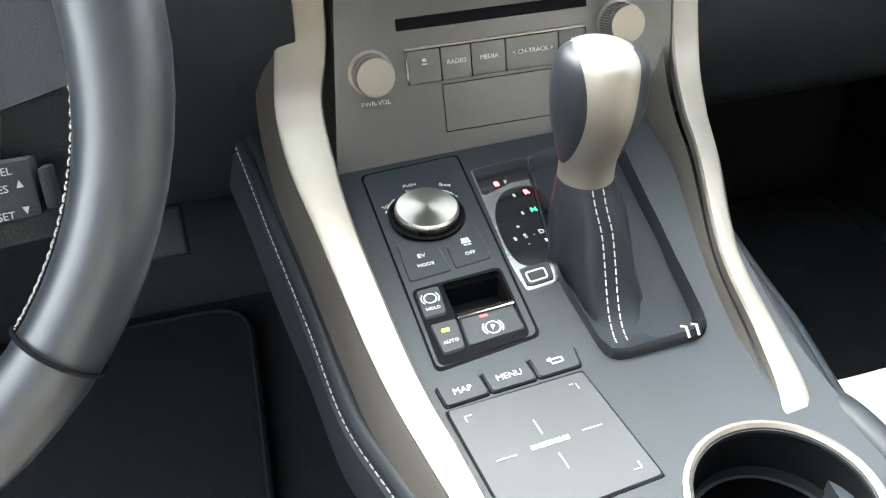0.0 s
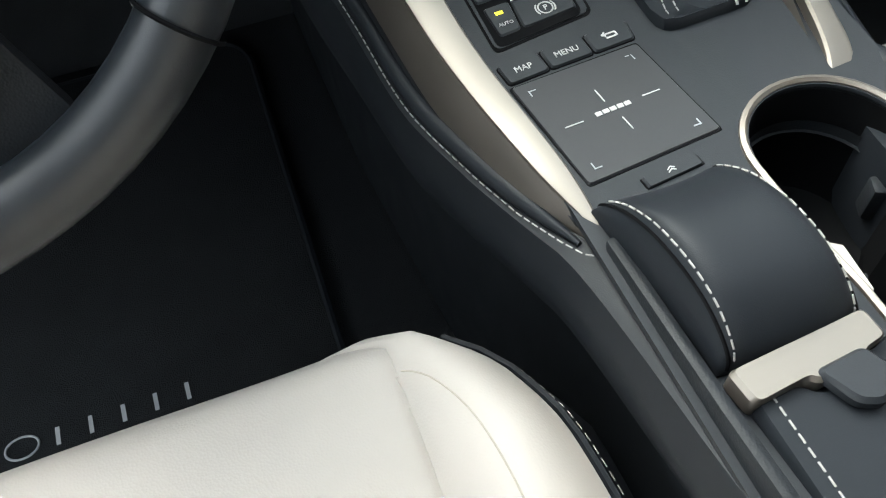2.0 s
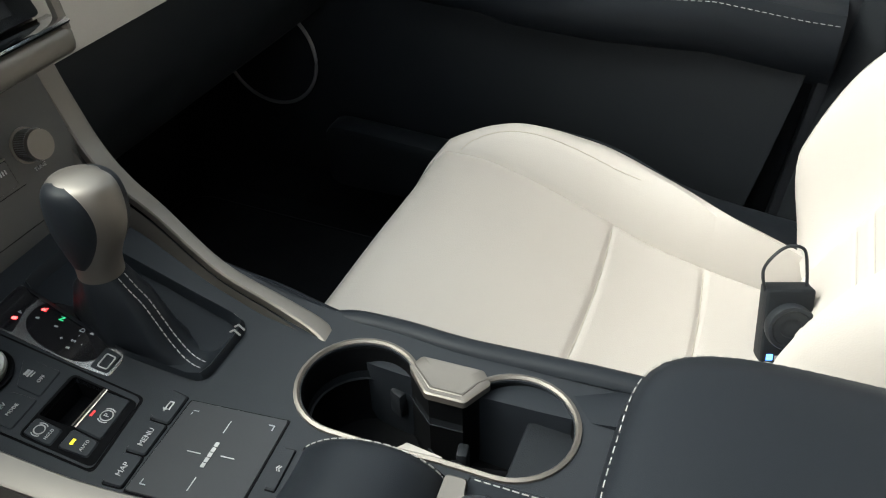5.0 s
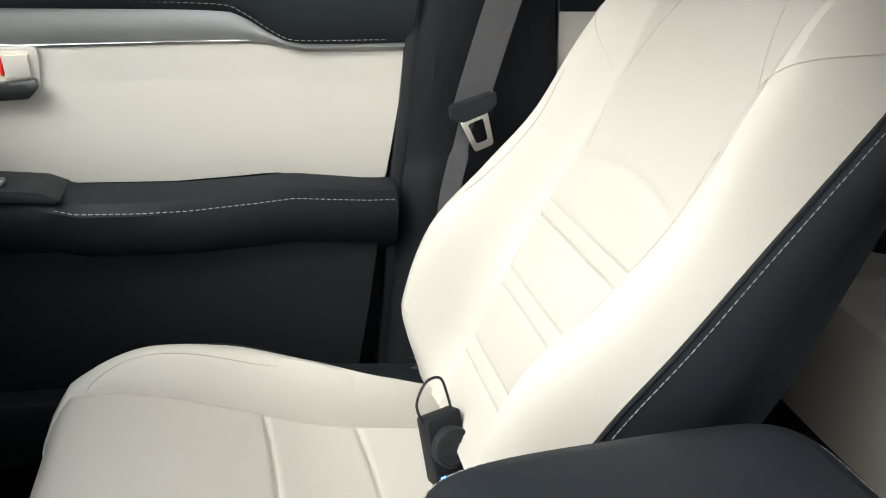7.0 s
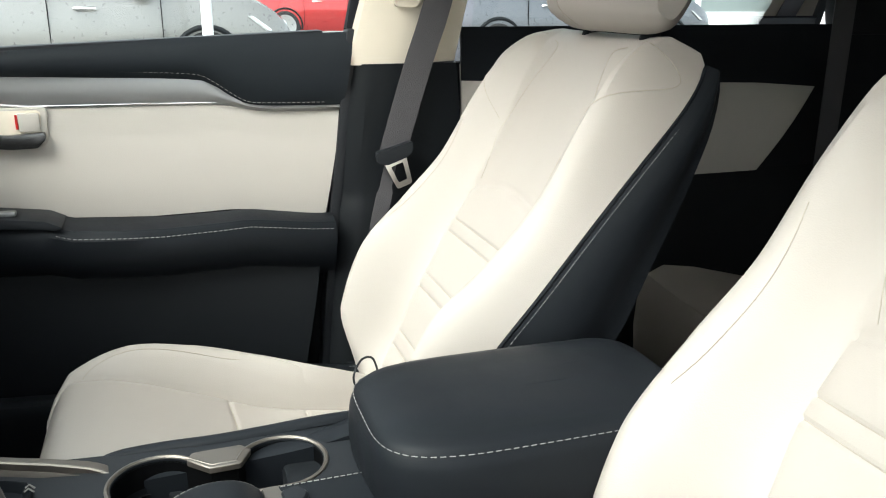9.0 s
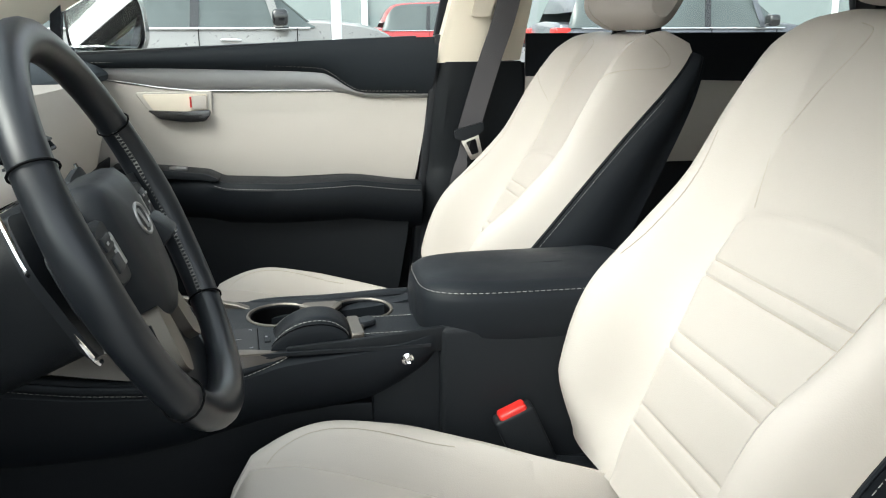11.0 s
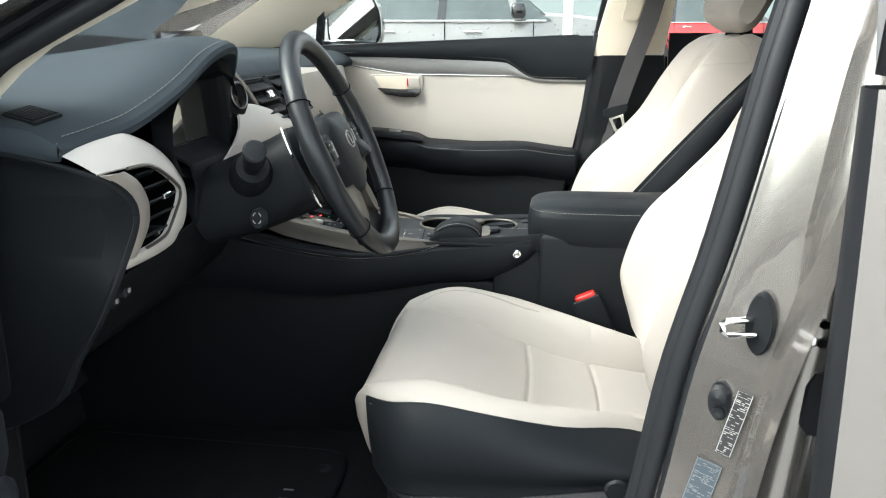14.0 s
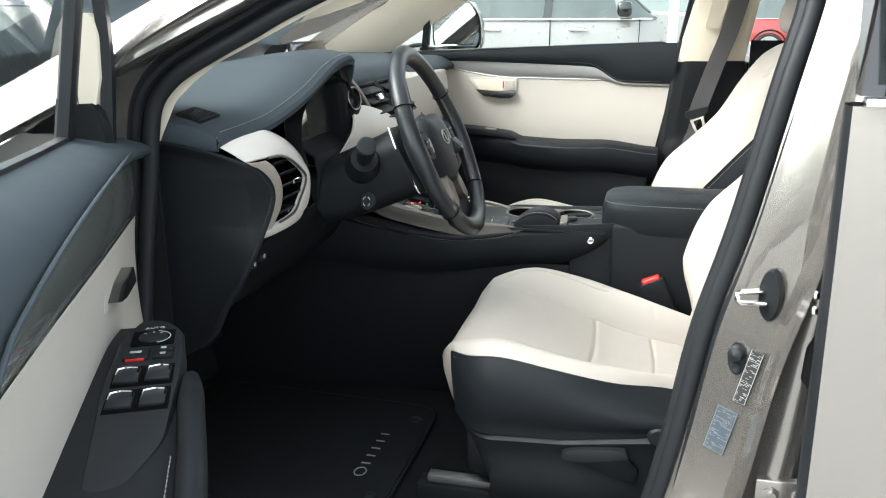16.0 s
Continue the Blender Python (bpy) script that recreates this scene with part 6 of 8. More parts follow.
# centre pillar with its fittings
B_LINE = ((0.05, -0.32), (0.15, -0.345), (0.256, -0.372), (0.375, -0.395), (0.521, -0.420), (0.663, -0.458), (0.842, -0.494), (0.95, -0.515), (1.08, -0.53))
ridge = []
for z in np.linspace(0.05, 1.08, 36):
    y0 = soft(*zip(*B_LINE), z)
    k = soft([0.05, 0.35, 0.55, 0.70, 0.85, 1.08], [1.25, 1.15, 1.0, 0.70, 0.55, 0.5], z)
    dent = 0.006 * math.exp(-(((z - 0.585) / 0.055) ** 2))
    bulge = 0.010 * soft([0.05, 0.5, 0.72, 0.9, 1.08], [0.0, 0.0, 1.0, 0.6, 0.3], z)
    ridge.append([(-0.750, y0 + 0.004, z), (-0.762, y0 - 0.014, z), (-0.770 + dent, y0 - 0.03 * k - 0.004, z), (-0.776 + dent, y0 - 0.05 * k - 0.004, z), (-0.781, y0 - 0.064 * k - 0.004, z), (-0.790 - bulge, y0 - 0.072 * k - 0.005, z), (-0.801 - bulge, y0 - 0.078 * k - 0.010, z), (-0.807 - bulge, y0 - 0.084 * k - 0.018, z), (-0.806 - bulge, y0 - 0.088 * k - 0.026, z), (-0.797 - bulge * 0.5, y0 - 0.092 * k - 0.032, z), (-0.784, y0 - 0.094 * k - 0.038, z), (-0.776, y0 - 0.096 * k - 0.050, z), (-0.776, -0.62, z), (-0.73, -0.62, z), (-0.73, y0 - 0.02, z)])
struct("centre_pillar", loft(ridge), PAINT, "champagne painted centre pillar with a rounded ridge", "pillar")
struct("pillar_garnish_near", loft([[(-0.738, y, z), (-0.722, y + 0.008, z), (-0.708, y + 0.003, z), (-0.698, y - 0.03, z), (-0.72, y - 0.05, z)] for y, z in ((-0.337, 0.10), (-0.366, 0.256), (-0.386, 0.40), (-0.400, 0.50), (-0.412, 0.540), (-0.422, 0.552))]), PLASTIC_B, "black lower pillar garnish", "trim")
st = thing("door_striker", "zinc door striker on a black plate", "striker")
def facing(p, n):
    """A frame at p whose z looks along n and whose y is up."""
    n = Vector(n).normalized()
    x = Vector((0, 0, 1)).cross(n).normalized()
    y = n.cross(x)
    return Matrix(((x.x, y.x, n.x, p[0]), (x.y, y.y, n.y, p[1]), (x.z, y.z, n.z, p[2]), (0, 0, 0, 1)))


sm2 = facing((-0.784, -0.478, 0.586), (-0.80, 0.60, 0))
part("plate", moved(lathe([(0.0, -0.004), (0.021, -0.004), (0.0205, 0.002), (0.019, 0.0045), (0.0, 0.005)], 28), sm2 @ Matrix.Diagonal((0.72, 1.65, 1, 1))), PLASTIC_B, st)
part("loop", tube([Vector(q) for q in ((-0.783, -0.468, 0.590), (-0.798, -0.441, 0.592), (-0.801, -0.437, 0.590), (-0.804, -0.437, 0.584), (-0.803, -0.441, 0.579), (-0.789, -0.472, 0.576))], 0.0036, 10), CHROME, st, "bright zinc loop")
sw = thing("door_switch", "black rubber courtesy light switch", "switch")
sm3 = facing((-0.773, -0.448, 0.494), (-0.90, 0.43, 0))
part("plate", moved(lathe([(0.0, -0.002), (0.015, -0.002), (0.0145, 0.003), (0.0, 0.004)], 28), sm3 @ Matrix.Diagonal((0.85, 1.55, 1, 1))), RUBBER, sw)
part("plunger", moved(lathe([(0.0, 0.0), (0.011, 0.0), (0.009, 0.012), (0.0, 0.016)], 24, (0, 0.009, 0.002)), sm3), RUBBER, sw)
part("screw", moved(lathe([(0.0, 0.0), (0.007, 0.0), (0.006, 0.004), (0.002, 0.003), (0.0, 0.002)], 20, (0, -0.012, 0.003)), sm3), PLASTIC_SOFT, sw)
random.seed(4)
for nm, cx, cy, cz, w, h, base, ink, n in (("data_label", -0.7835, -0.463, 0.474, 0.016, 0.078, material("black_label", (0.02, 0.02, 0.022), 0.4), PRINT, 34), ("tyre_label", -0.775, -0.436, 0.392, 0.028, 0.066, material("blue_grey_label", (0.05, 0.065, 0.08), 0.4), material("faint_print", (0.16, 0.17, 0.18), 0.6), 30)):
    lb = thing(nm, "printed adhesive label with unreadable small print on the pillar", "label")
    lm = facing((cx, cy, cz), (-0.92, 0.38, 0.03)) @ Matrix.Rotation(radians(-13), 4, "Z")
    part("sticker", moved(box(-w / 2, w / 2, -h / 2, h / 2, 0.0045, 0.0055), lm), base, lb, smooth=False)
    bm = bmesh.new()
    for k in range(n):
        y, x = -h * 0.46 + h * 0.92 * k / n, -w * 0.42
        while x < w * 0.36:
            l_ = random.uniform(0.0015, 0.006)
            if random.random() < (0.60 if k % 9 < 6 else 0.25):
                join(bm, moved(box(x, min(w * 0.44, x + l_), y, y + random.choice((0.0006, 0.0009, 0.0012)), 0.0055, 0.0058), lm))
            x += l_ + 0.001
    part("print", bm, ink, lb, smooth=False)
    part("border", moved(tube([(-w * 0.47, -h * 0.485, 0.0056), (w * 0.47, -h * 0.485, 0.0056), (w * 0.47, h * 0.485, 0.0056), (-w * 0.47, h * 0.485, 0.0056)], 0.0005, 4, True), lm), ink, lb)
# rear door hinge and check strap, half hidden in the gap
hg2 = thing("upper_hinge", "painted upper rear door hinge with bolts", "hinge")
part("leaf", loft([[(-0.797, y, z), (-0.806, y, z), (-0.806, y - 0.030, z), (-0.797, y - 0.030, z)] for y, z in ((-0.520, 0.572), (-0.516, 0.585), (-0.516, 0.620), (-0.520, 0.634))]), PAINT, hg2)
for z in (0.598, 0.578):
    part("bolt", lathe([(0.0, 0.0), (0.0085, 0.0), (0.0085, 0.002), (0.005, 0.003), (0.005, 0.008), (0.0, 0.008)], 6, (0, 0, 0), Matrix.Translation((-0.805, -0.531, z)) @ Matrix.Rotation(radians(-90), 4, "Y")), CHROME, hg2)
chk = thing("gap_bumper", "black rubber bumper in the rear door gap", "bumper")
part("pad", loft([[(-0.795, y, z), (-0.812, y - 0.004, z), (-0.812, y - 0.022, z), (-0.795, y - 0.026, z)] for y, z in ((-0.523, 0.478), (-0.517, 0.488), (-0.520, 0.530), (-0.526, 0.545))]), RUBBER, chk)
# rear door skin, its edge and belt line
rd = thing("rear_door", "closed champagne silver rear door wet with rain drops", "door")
rows = []
for z in np.linspace(-0.12, 0.832, 14):
    b_ = 0.018 * math.sin(math.pi * (z + 0.12) / 1.0)
    rows.append([(-0.892 - b_ - 0.012 * min(1, (k / 3)), -0.522 - 0.95 * k / 24, z) for k in range(25)])
part("skin", sheet(rows, 0.004), PAINT, rd)
part("edge", loft([[(-0.892 - 0.018 * math.sin(math.pi * (z + 0.12) / 1.0), -0.522, z), (-0.885, -0.518, z), (-0.86, -0.520, z), (-0.84, -0.53, z), (-0.84, -0.56, z)] for z in np.linspace(-0.12, 0.832, 14)], closed=False), RUBBER, rd, "black edge seal")
part("belt_strip", box(-0.912, -0.888, -1.47, -0.530, 0.832, 0.842, 0.003), CHROME, rd)
part("glass", box(-0.885, -0.880, -1.45, -0.545, 0.842, 1.08), GLASS_DARK, rd)
part("window_post", loft([[(-0.888 + 0.22 * (z - 0.84), -0.530 - 0.10 * (z - 0.84), z), (-0.888 + 0.22 * (z - 0.84), -0.552 - 0.10 * (z - 0.84), z), (-0.86 + 0.22 * (z - 0.84), -0.552, z), (-0.86 + 0.22 * (z - 0.84), -0.530, z)] for z in (0.842, 1.10)]), GLOSS_B, rd)
random.seed(9)
bm = bmesh.new()
for _ in range(70):
    z = random.uniform(0.25, 0.92)
    y0 = lerp([0.05, 0.256, 0.375, 0.521, 0.663, 0.842, 0.95], [-0.32, -0.372, -0.395, -0.42, -0.458, -0.494, -0.515], z)
    r = random.uniform(0.0008, 0.0022)
    join(bm, lathe([(0.0, 0.0), (r, 0.0), (r * 0.8, r * 0.5), (0.0, r * 0.7)], 8, (0, 0, 0), Matrix.Translation((-0.7995, y0 - random.uniform(0.092, 0.116), z)) @ Matrix.Rotation(radians(-88), 4, "Y")))
solo("rain_drops", bm, glass("water", (0.95, 0.97, 0.97)), "rain drops on the painted pillar", "water drops", kind="stuff")
struct("door_sill", loft([[(-0.74, y, 0.075), (-0.76, y, 0.085), (-0.80, y, 0.06), (-0.84, y, 0.04), (-0.885, y, 0.02), (-0.89, y, -0.10), (-0.72, y, -0.10)] for y in (-1.5, -0.6, 0.0, 0.60)]), PAINT, "champagne painted door sill", "sill")
struct("scuff_plate", box(-0.775, -0.735, -0.28, 0.36, 0.078, 0.092, 0.004), PLASTIC_B, "black plastic scuff plate", "sill")
hg = part("door_hinge", box(-0.812, -0.798, -0.56, -0.48, 0.305, 0.345, 0.004), PAINT, rd, "painted lower hinge with two bolts")
for y in (-0.535, -0.500):
    part("bolt", lathe([(0.0, 0.0), (0.011, 0.0), (0.011, 0.003), (0.0065, 0.004), (0.0065, 0.009), (0.0, 0.009)], 6, (0, 0, 0), Matrix.Translation((-0.811, y, 0.325)) @ Matrix.Rotation(radians(-90), 4, "Y")), PAINT, hg)

# front wing, bonnet and screen pillar
struct("front_wing", sheet([[(-0.86 - 0.03 * math.sin(f * 3), y, z) for y, z, f in ((0.47, zz, 0.0), (0.75, zz + 0.02, 0.3), (1.2, zz - 0.02, 0.6), (1.75, zz - 0.10, 1.0))] for zz in np.linspace(-0.1, 0.62, 8)], 0.004), PAINT, "champagne silver front wing", "wing")
struct("bonnet", sheet([[(x, y, 0.70 - 0.13 * ((y - 1.0) / 1.0) ** 2 - 0.06 * (x / 0.86) ** 4) for x in np.linspace(-0.86, 0.86, 18)] for y in np.linspace(1.13, 2.0, 10)], 0.004), PAINT, "champagne silver bonnet", "bonnet")
PILLAR = [(0.85, 0.85, 0.64), (0.835, 0.62, 0.748), (0.822, 0.504, 0.804), (0.814, 0.430, 0.840), (0.80, 0.36, 0.878), (0.79, 0.21, 0.947), (0.775, 0.05, 1.015), (0.758, -0.10, 1.065), (0.742, -0.30, 1.115), (0.735, -0.55, 1.14)]
struct("screen_pillar_near", loft([[(-x + 0.036, y + 0.004, z - 0.006), (-x + 0.016, y + 0.000, z - 0.004), (-x, y + 0.002, z + 0.000), (-x + 0.001, y + 0.007, z + 0.007), (-x + 0.004, y + 0.011, z + 0.014), (-x + 0.017, y + 0.023, z + 0.036), (-x + 0.030, y + 0.034, z + 0.055), (-x + 0.037, y + 0.040, z + 0.058), (-x + 0.060, y + 0.056, z + 0.056), (-x + 0.095, y + 0.082, z + 0.045), (-x + 0.080, y + 0.060, z + 0.005)] for x, y, z in [tuple(q) for q in smoothed(PILLAR, 24)]]), PAINT, "champagne painted windscreen pillar", "pillar")
FAR_R = smoothed([(0.742, 0.64, 0.742), (0.738, 0.56, 0.790), (0.735, 0.506, 0.823), (0.73, 0.403, 0.887), (0.728, 0.303, 0.946), (0.725, 0.25, 0.979), (0.70, 0.05, 1.06), (0.68, -0.24, 1.10)], 20)
FAR_L = smoothed([(0.67, 0.79, 0.785), (0.665, 0.72, 0.830), (0.66, 0.671, 0.862), (0.66, 0.544, 0.943), (0.655, 0.48, 0.979), (0.65, 0.42, 1.01), (0.63, 0.22, 1.08), (0.61, -0.06, 1.14)], 20)
struct("screen_pillar_far", loft([[p + Vector((0.012, 0.015, 0)), p + Vector((0.055, 0.035, 0.01)), p + Vector((0.035, 0.09, 0.03)), q + Vector((0.01, 0.045, 0.02)), q + Vector((0.0, 0.02, -0.01))] for p, q in zip(FAR_R, FAR_L)]), PAINT, "champagne painted far windscreen pillar", "pillar")
struct("pillar_trim_near", loft([[(-0.724 + o, y - 0.016, z - 0.022), (-0.700 + o, y - 0.002, z - 0.020), (-0.665 + o, y + 0.018, z - 0.016), (-0.660 + o, y + 0.080, z - 0.010), (-0.735 + o, y + 0.07, z - 0.02)] for o, y, z in ((0.0, 0.425, 0.755), (0.0, 0.412, 0.781), (0.0, 0.402, 0.799), (0.0, 0.388, 0.825), (0.0, 0.354, 0.855), (0.0, 0.314, 0.882), (0.0, 0.252, 0.911), (0.0, 0.153, 0.958), (0.02, -0.04, 1.040), (0.04, -0.24, 1.090))]), BEIGE, "beige windscreen pillar lining", "trim")
struct("pillar_trim_far", loft([[p + Vector((0.006, 0.006, -0.002)), p, p.lerp(q, 0.25) + Vector((-0.012, -0.012, 0)), p.lerp(q, 0.6) + Vector((-0.014, -0.012, 0)), q, q + Vector((0.006, 0.012, -0.004))] for p, q in zip(FAR_R, FAR_L)]), BEIGE, "beige windscreen pillar lining", "trim")
ws = struct("window_1", sheet([[(x, 1.14 - 0.96 * f - 0.03 * (x / 0.7) ** 2, 0.70 + 0.445 * f) for x in np.linspace(-0.76 + 0.08 * f, 0.76 - 0.08 * f, 9)] for f in np.linspace(0, 1.24, 9)]), GLASS, "clear windscreen", "windscreen")
ws.visible_shadow = False
struct("scuttle", sheet([[(x, 0.84, 0.770) for x in (-0.72, 0.72)], [(x, 1.14, 0.69) for x in (-0.8, 0.8)]], 0.004), PLASTIC_B, "black scuttle panel", "trim")
struct("firewall", sheet([[(x, 0.70 + 0.1 * f, 0.03 + 0.72 * f) for x in (-0.76, -0.3, 0.3, 0.78)] for f in (0, 0.3, 1)], 0.01), CARPET, "black carpeted bulkhead", "bulkhead")
struct("roof", sheet([[(x, y, 1.24 - 0.10 * (abs(x) / 0.72) ** 3) for x in np.linspace(-0.72, 0.72, 11)] for y in (-0.27, -0.5, -0.8, -1.4, -2.0)], 0.01), PAINT, "champagne silver roof", "roof")
struct("ceiling", sheet([[(x, y, 1.19 - 0.10 * (abs(x) / 0.72) ** 3) for x in np.linspace(-0.715, 0.715, 11)] for y in (-0.27, -0.5, -0.8, -1.4, -2.0)], 0.006), BEIGE, "beige fabric headlining", "ceiling")

# far side: frames, pillar, rear door
struct("sill_strip_far", prism([(-0.335, 0.840), (-0.335, 0.858), (0.62, 0.818), (0.62, 0.80)], "x", 0.725, 0.765, 0.003), RUBBER, "black window channel", "trim")
win = thing("passenger_window", "clear passenger door window", "window")
g1 = part("pane", sheet([[(0.755 - 0.30 * (z - 0.85), y, z) for y in (-0.40, 0.1, 0.66)] for z in (0.80, 1.10)]), GLASS, win)
g1.visible_shadow = False
part("frame", tube([(0.745, -0.372, 0.60), (0.742, -0.385, 0.86), (0.69, -0.42, 1.09), (0.67, -0.2, 1.10), (0.69, 0.05, 1.075)], 0.012, 8), RUBBER, win)
part("quarter_post", loft([[(0.742 - 0.3 * (z - 0.83), y - 0.008, z), (0.742 - 0.3 * (z - 0.83), y + 0.012, z), (0.762 - 0.3 * (z - 0.83), y + 0.012, z), (0.762 - 0.3 * (z - 0.83), y - 0.008, z)] for y, z in ((0.395, 0.82), (0.375, 0.93))]), GLOSS_B, win)
struct("door_gap_far", prism([(-0.372, 0.86), (-0.392, 0.86), (-0.352, 0.56), (-0.322, 0.25), (-0.31, 0.12), (-0.295, 0.12), (-0.305, 0.25), (-0.334, 0.56)], "x", 0.706, 0.745, 0.004), RUBBER, "black door seal", "seal")
rows = []
for z in (0.10, 0.20, 0.30, 0.40, 0.50, 0.556, 0.566, 0.574, 0.582, 0.60, 0.65, 0.70, 0.76, 0.800, 0.804):
    y0 = soft([0.10, 0.30, 0.55, 0.70, 0.804], [-0.300, -0.318, -0.345, -0.360, -0.372], z)
    y1 = soft([0.10, 0.40, 0.804], [-0.62, -0.60, -0.565], z)
    step = 0.007 * (1 - min(1.0, max(0.0, (z - 0.556) / 0.026)))
    lean = 0.006 * math.sin(math.pi * min(1.0, max(0.0, (z - 0.58) / 0.22)))
    rows.append([(0.745, y0, z), (0.716 - step, y0 - 0.002, z), (0.708 - step - lean, y0 - 0.007, z), (0.698 - step - lean, y0 - 0.022, z), (0.693 - step - lean, y0 - 0.030, z), (0.690 - step, y0 - 0.042, z), (0.690 - step * 0.6, y0 - 0.080, z), (0.691, (y0 + y1) / 2, z), (0.692, y1 + 0.03, z), (0.698, y1 + 0.008, z), (0.735, y1, z)])
struct("pillar_lower_far", loft(rows), PLASTIC_B, "black moulded lower pillar lining", "trim")
up_p = [(-0.368, 0.802), (-0.560, 0.806), (-0.60, 1.10), (-0.44, 1.10)]
struct("pillar_upper_far", loft([[(0.735 - 0.28 * (z - 0.8), y, z) for y, z in up_p], [(0.708 - 0.28 * (z - 0.8), -0.47 + (y + 0.47) * 0.96, z) for y, z in up_p], [(0.700 - 0.28 * (z - 0.8), -0.47 + (y + 0.47) * 0.8, z) for y, z in up_p]]), BEIGE, "beige upper pillar lining", "trim")
struct("height_adjuster", loft([[(0.701 - 0.28 * (z - 0.8) - o, y, z) for y, z in rounded([(-0.440, 0.895), (-0.482, 0.895), (-0.505, 1.02), (-0.462, 1.02)], 0.01, 4)] for o in (0.0, 0.010)]), BEIGE, "beige belt height adjuster cover", "trim")
blt = thing("seat_belt", "dark grey seat belt with a steel tongue", "seat belt")
line = [(0.632, -0.545, 1.06), (0.655, -0.510, 0.90), (0.664, -0.480, 0.805), (0.668, -0.448, 0.70), (0.670, -0.436, 0.655), (0.668, -0.420, 0.59), (0.66, -0.402, 0.50), (0.655, -0.40, 0.30)]
ln = smoothed(line, 50)
part("webbing", loft([[p + Vector((0, s * 0.0235, s * 0.003 + 0.0)) + Vector((o, 0, 0)) for s, o in ((-1, 0), (1, 0), (1, 0.0015), (-1, 0.0015))] for p in ln[:30]]), BELT, blt)
part("lap_webbing", loft([[p + Vector((0, s * 0.0235 * (0.45 if i < 6 else 0.6), 0)) + Vector((o, 0, 0)) for s, o in ((-1, 0), (1, 0), (1, 0.0015), (-1, 0.0015))] for i, p in enumerate(ln[29:])]), BELT, blt)
tm = Matrix.Translation((0.660, -0.436, 0.660)) @ Matrix.Rotation(radians(-90), 4, "Y") @ Matrix.Rotation(radians(20), 4, "Z")
part("tongue_head", moved(loft([[(x, y, z) for x, y in rounded([(-0.006, -0.030), (0.010, -0.034), (0.014, 0.030), (-0.002, 0.034), (-0.012, 0.020), (-0.012, -0.016)], 0.004, 3)] for z in (-0.002, 0.012)]), tm), PLASTIC_SOFT, blt, "dark plastic tongue head")
part("tongue", moved(plate(rounded([(-0.058, -0.010), (-0.058, 0.018), (-0.010, 0.024), (-0.010, -0.016)], 0.005, 3), [rounded([(-0.048, -0.004), (-0.048, 0.012), (-0.018, 0.015), (-0.018, -0.007)], 0.003, 2)], lambda x, y: 0.007, 0.003), tm), CHROME, blt, "bright steel tongue with a slot")
rdi = thing("rear_passenger_door", "closed rear door with cream panel and black lining", "door")


def rear_panel(name, mat, z0, z1, y0, y1, x, label="", fall=0.0, slant=0.0):
    rows = []
    for f in np.linspace(0, 1, 6):
        row = []
        for g in np.linspace(0, 1, 12):
            y = y0 + (y1 - y0 + slant * (1 - f)) * g
            row.append((x - 0.008 * math.sin(math.pi * f), y, z0 + (z1 - fall * g - z0) * f))
        rows.append(row)
    return part(name, sheet(rows, -0.006), mat, rdi, label)


rear_panel("upper_pad", LEATHER_B, 0.735, 0.862, -0.57, -1.60, 0.715, "black upper door pad")
rear_panel("cream_panel", LEATHER_DOOR, 0.575, 0.800, -0.57, -1.33, 0.712, "cream leather panel", 0.06, 0.12)
rear_panel("lower_panel", PLASTIC_B, 0.08, 0.580, -0.57, -1.60, 0.718)
rear_panel("black_corner", PLASTIC_B, 0.575, 0.800, -1.20, -1.65, 0.719)
g2 = part("pane", sheet([[(0.745 - 0.3 * (z - 0.85), y, z) for y in (-0.6, -1.35)] for z in (0.86, 1.10)]), GLASS, rdi)
g2.visible_shadow = False
struct("rear_quarter", prism([(-1.36, 0.84), (-1.30, 1.12), (-2.1, 1.12), (-2.1, 0.1), (-1.6, 0.1), (-1.6, 0.84)], "x", 0.70, 0.74, 0.01), PLASTIC_B, "black rear quarter lining", "trim")
struct("rear_quarter_near", prism([(-0.60, 0.08), (-0.60, 0.84), (-1.36, 0.84), (-1.30, 1.12), (-2.1, 1.12), (-2.1, 0.08)], "x", -0.76, -0.72, 0.01), PLASTIC_B, "black rear quarter lining", "trim")
struct("tailgate", sheet([[(x, -2.0 - 0.12 * (1 - f), 0.08 + 1.06 * f) for x in (-0.72, 0, 0.72)] for f in (0, 0.7, 1)], 0.02), PLASTIC_B, "black tailgate lining", "tailgate")

# rear bench
bench = thing("rear_bench", "cream leather rear bench seat", "seat")
rows = []
for y, z, d in ((-0.90, 0.20, 0), (-0.893, 0.30, 0), (-0.898, 0.365, 0.004), (-0.915, 0.395, 0.008), (-0.95, 0.408, 0.012), (-1.02, 0.396, 0.014), (-1.15, 0.362, 0.014), (-1.30, 0.325, 0.012), (-1.45, 0.31, 0.01)):
    rows.append([(x, y - 0.02 * (x / 0.66) ** 4, z + d * math.cos(x * 9.0) * 0.6) for x in np.linspace(-0.65, 0.65, 60)])
part("cushion", sheet(rows, 0.01), LEATHER_W, bench)
rows = []
for u in np.linspace(0, 1, 12):
    rows.append([(x, -1.36 - 0.26 * u + 0.02 * math.cos(x * 9.0) - 0.04 * u * u, 0.34 + 0.56 * u - 0.03 * (x / 0.62) ** 6 * u) for x in np.linspace(-0.64, 0.64, 60)])
part("backrest", sheet(rows, -0.03), LEATHER_W, bench)
part("seat_base", box(-0.66, 0.66, -1.45, -0.92, 0.07, 0.33, 0.01), PLASTIC_B, bench)

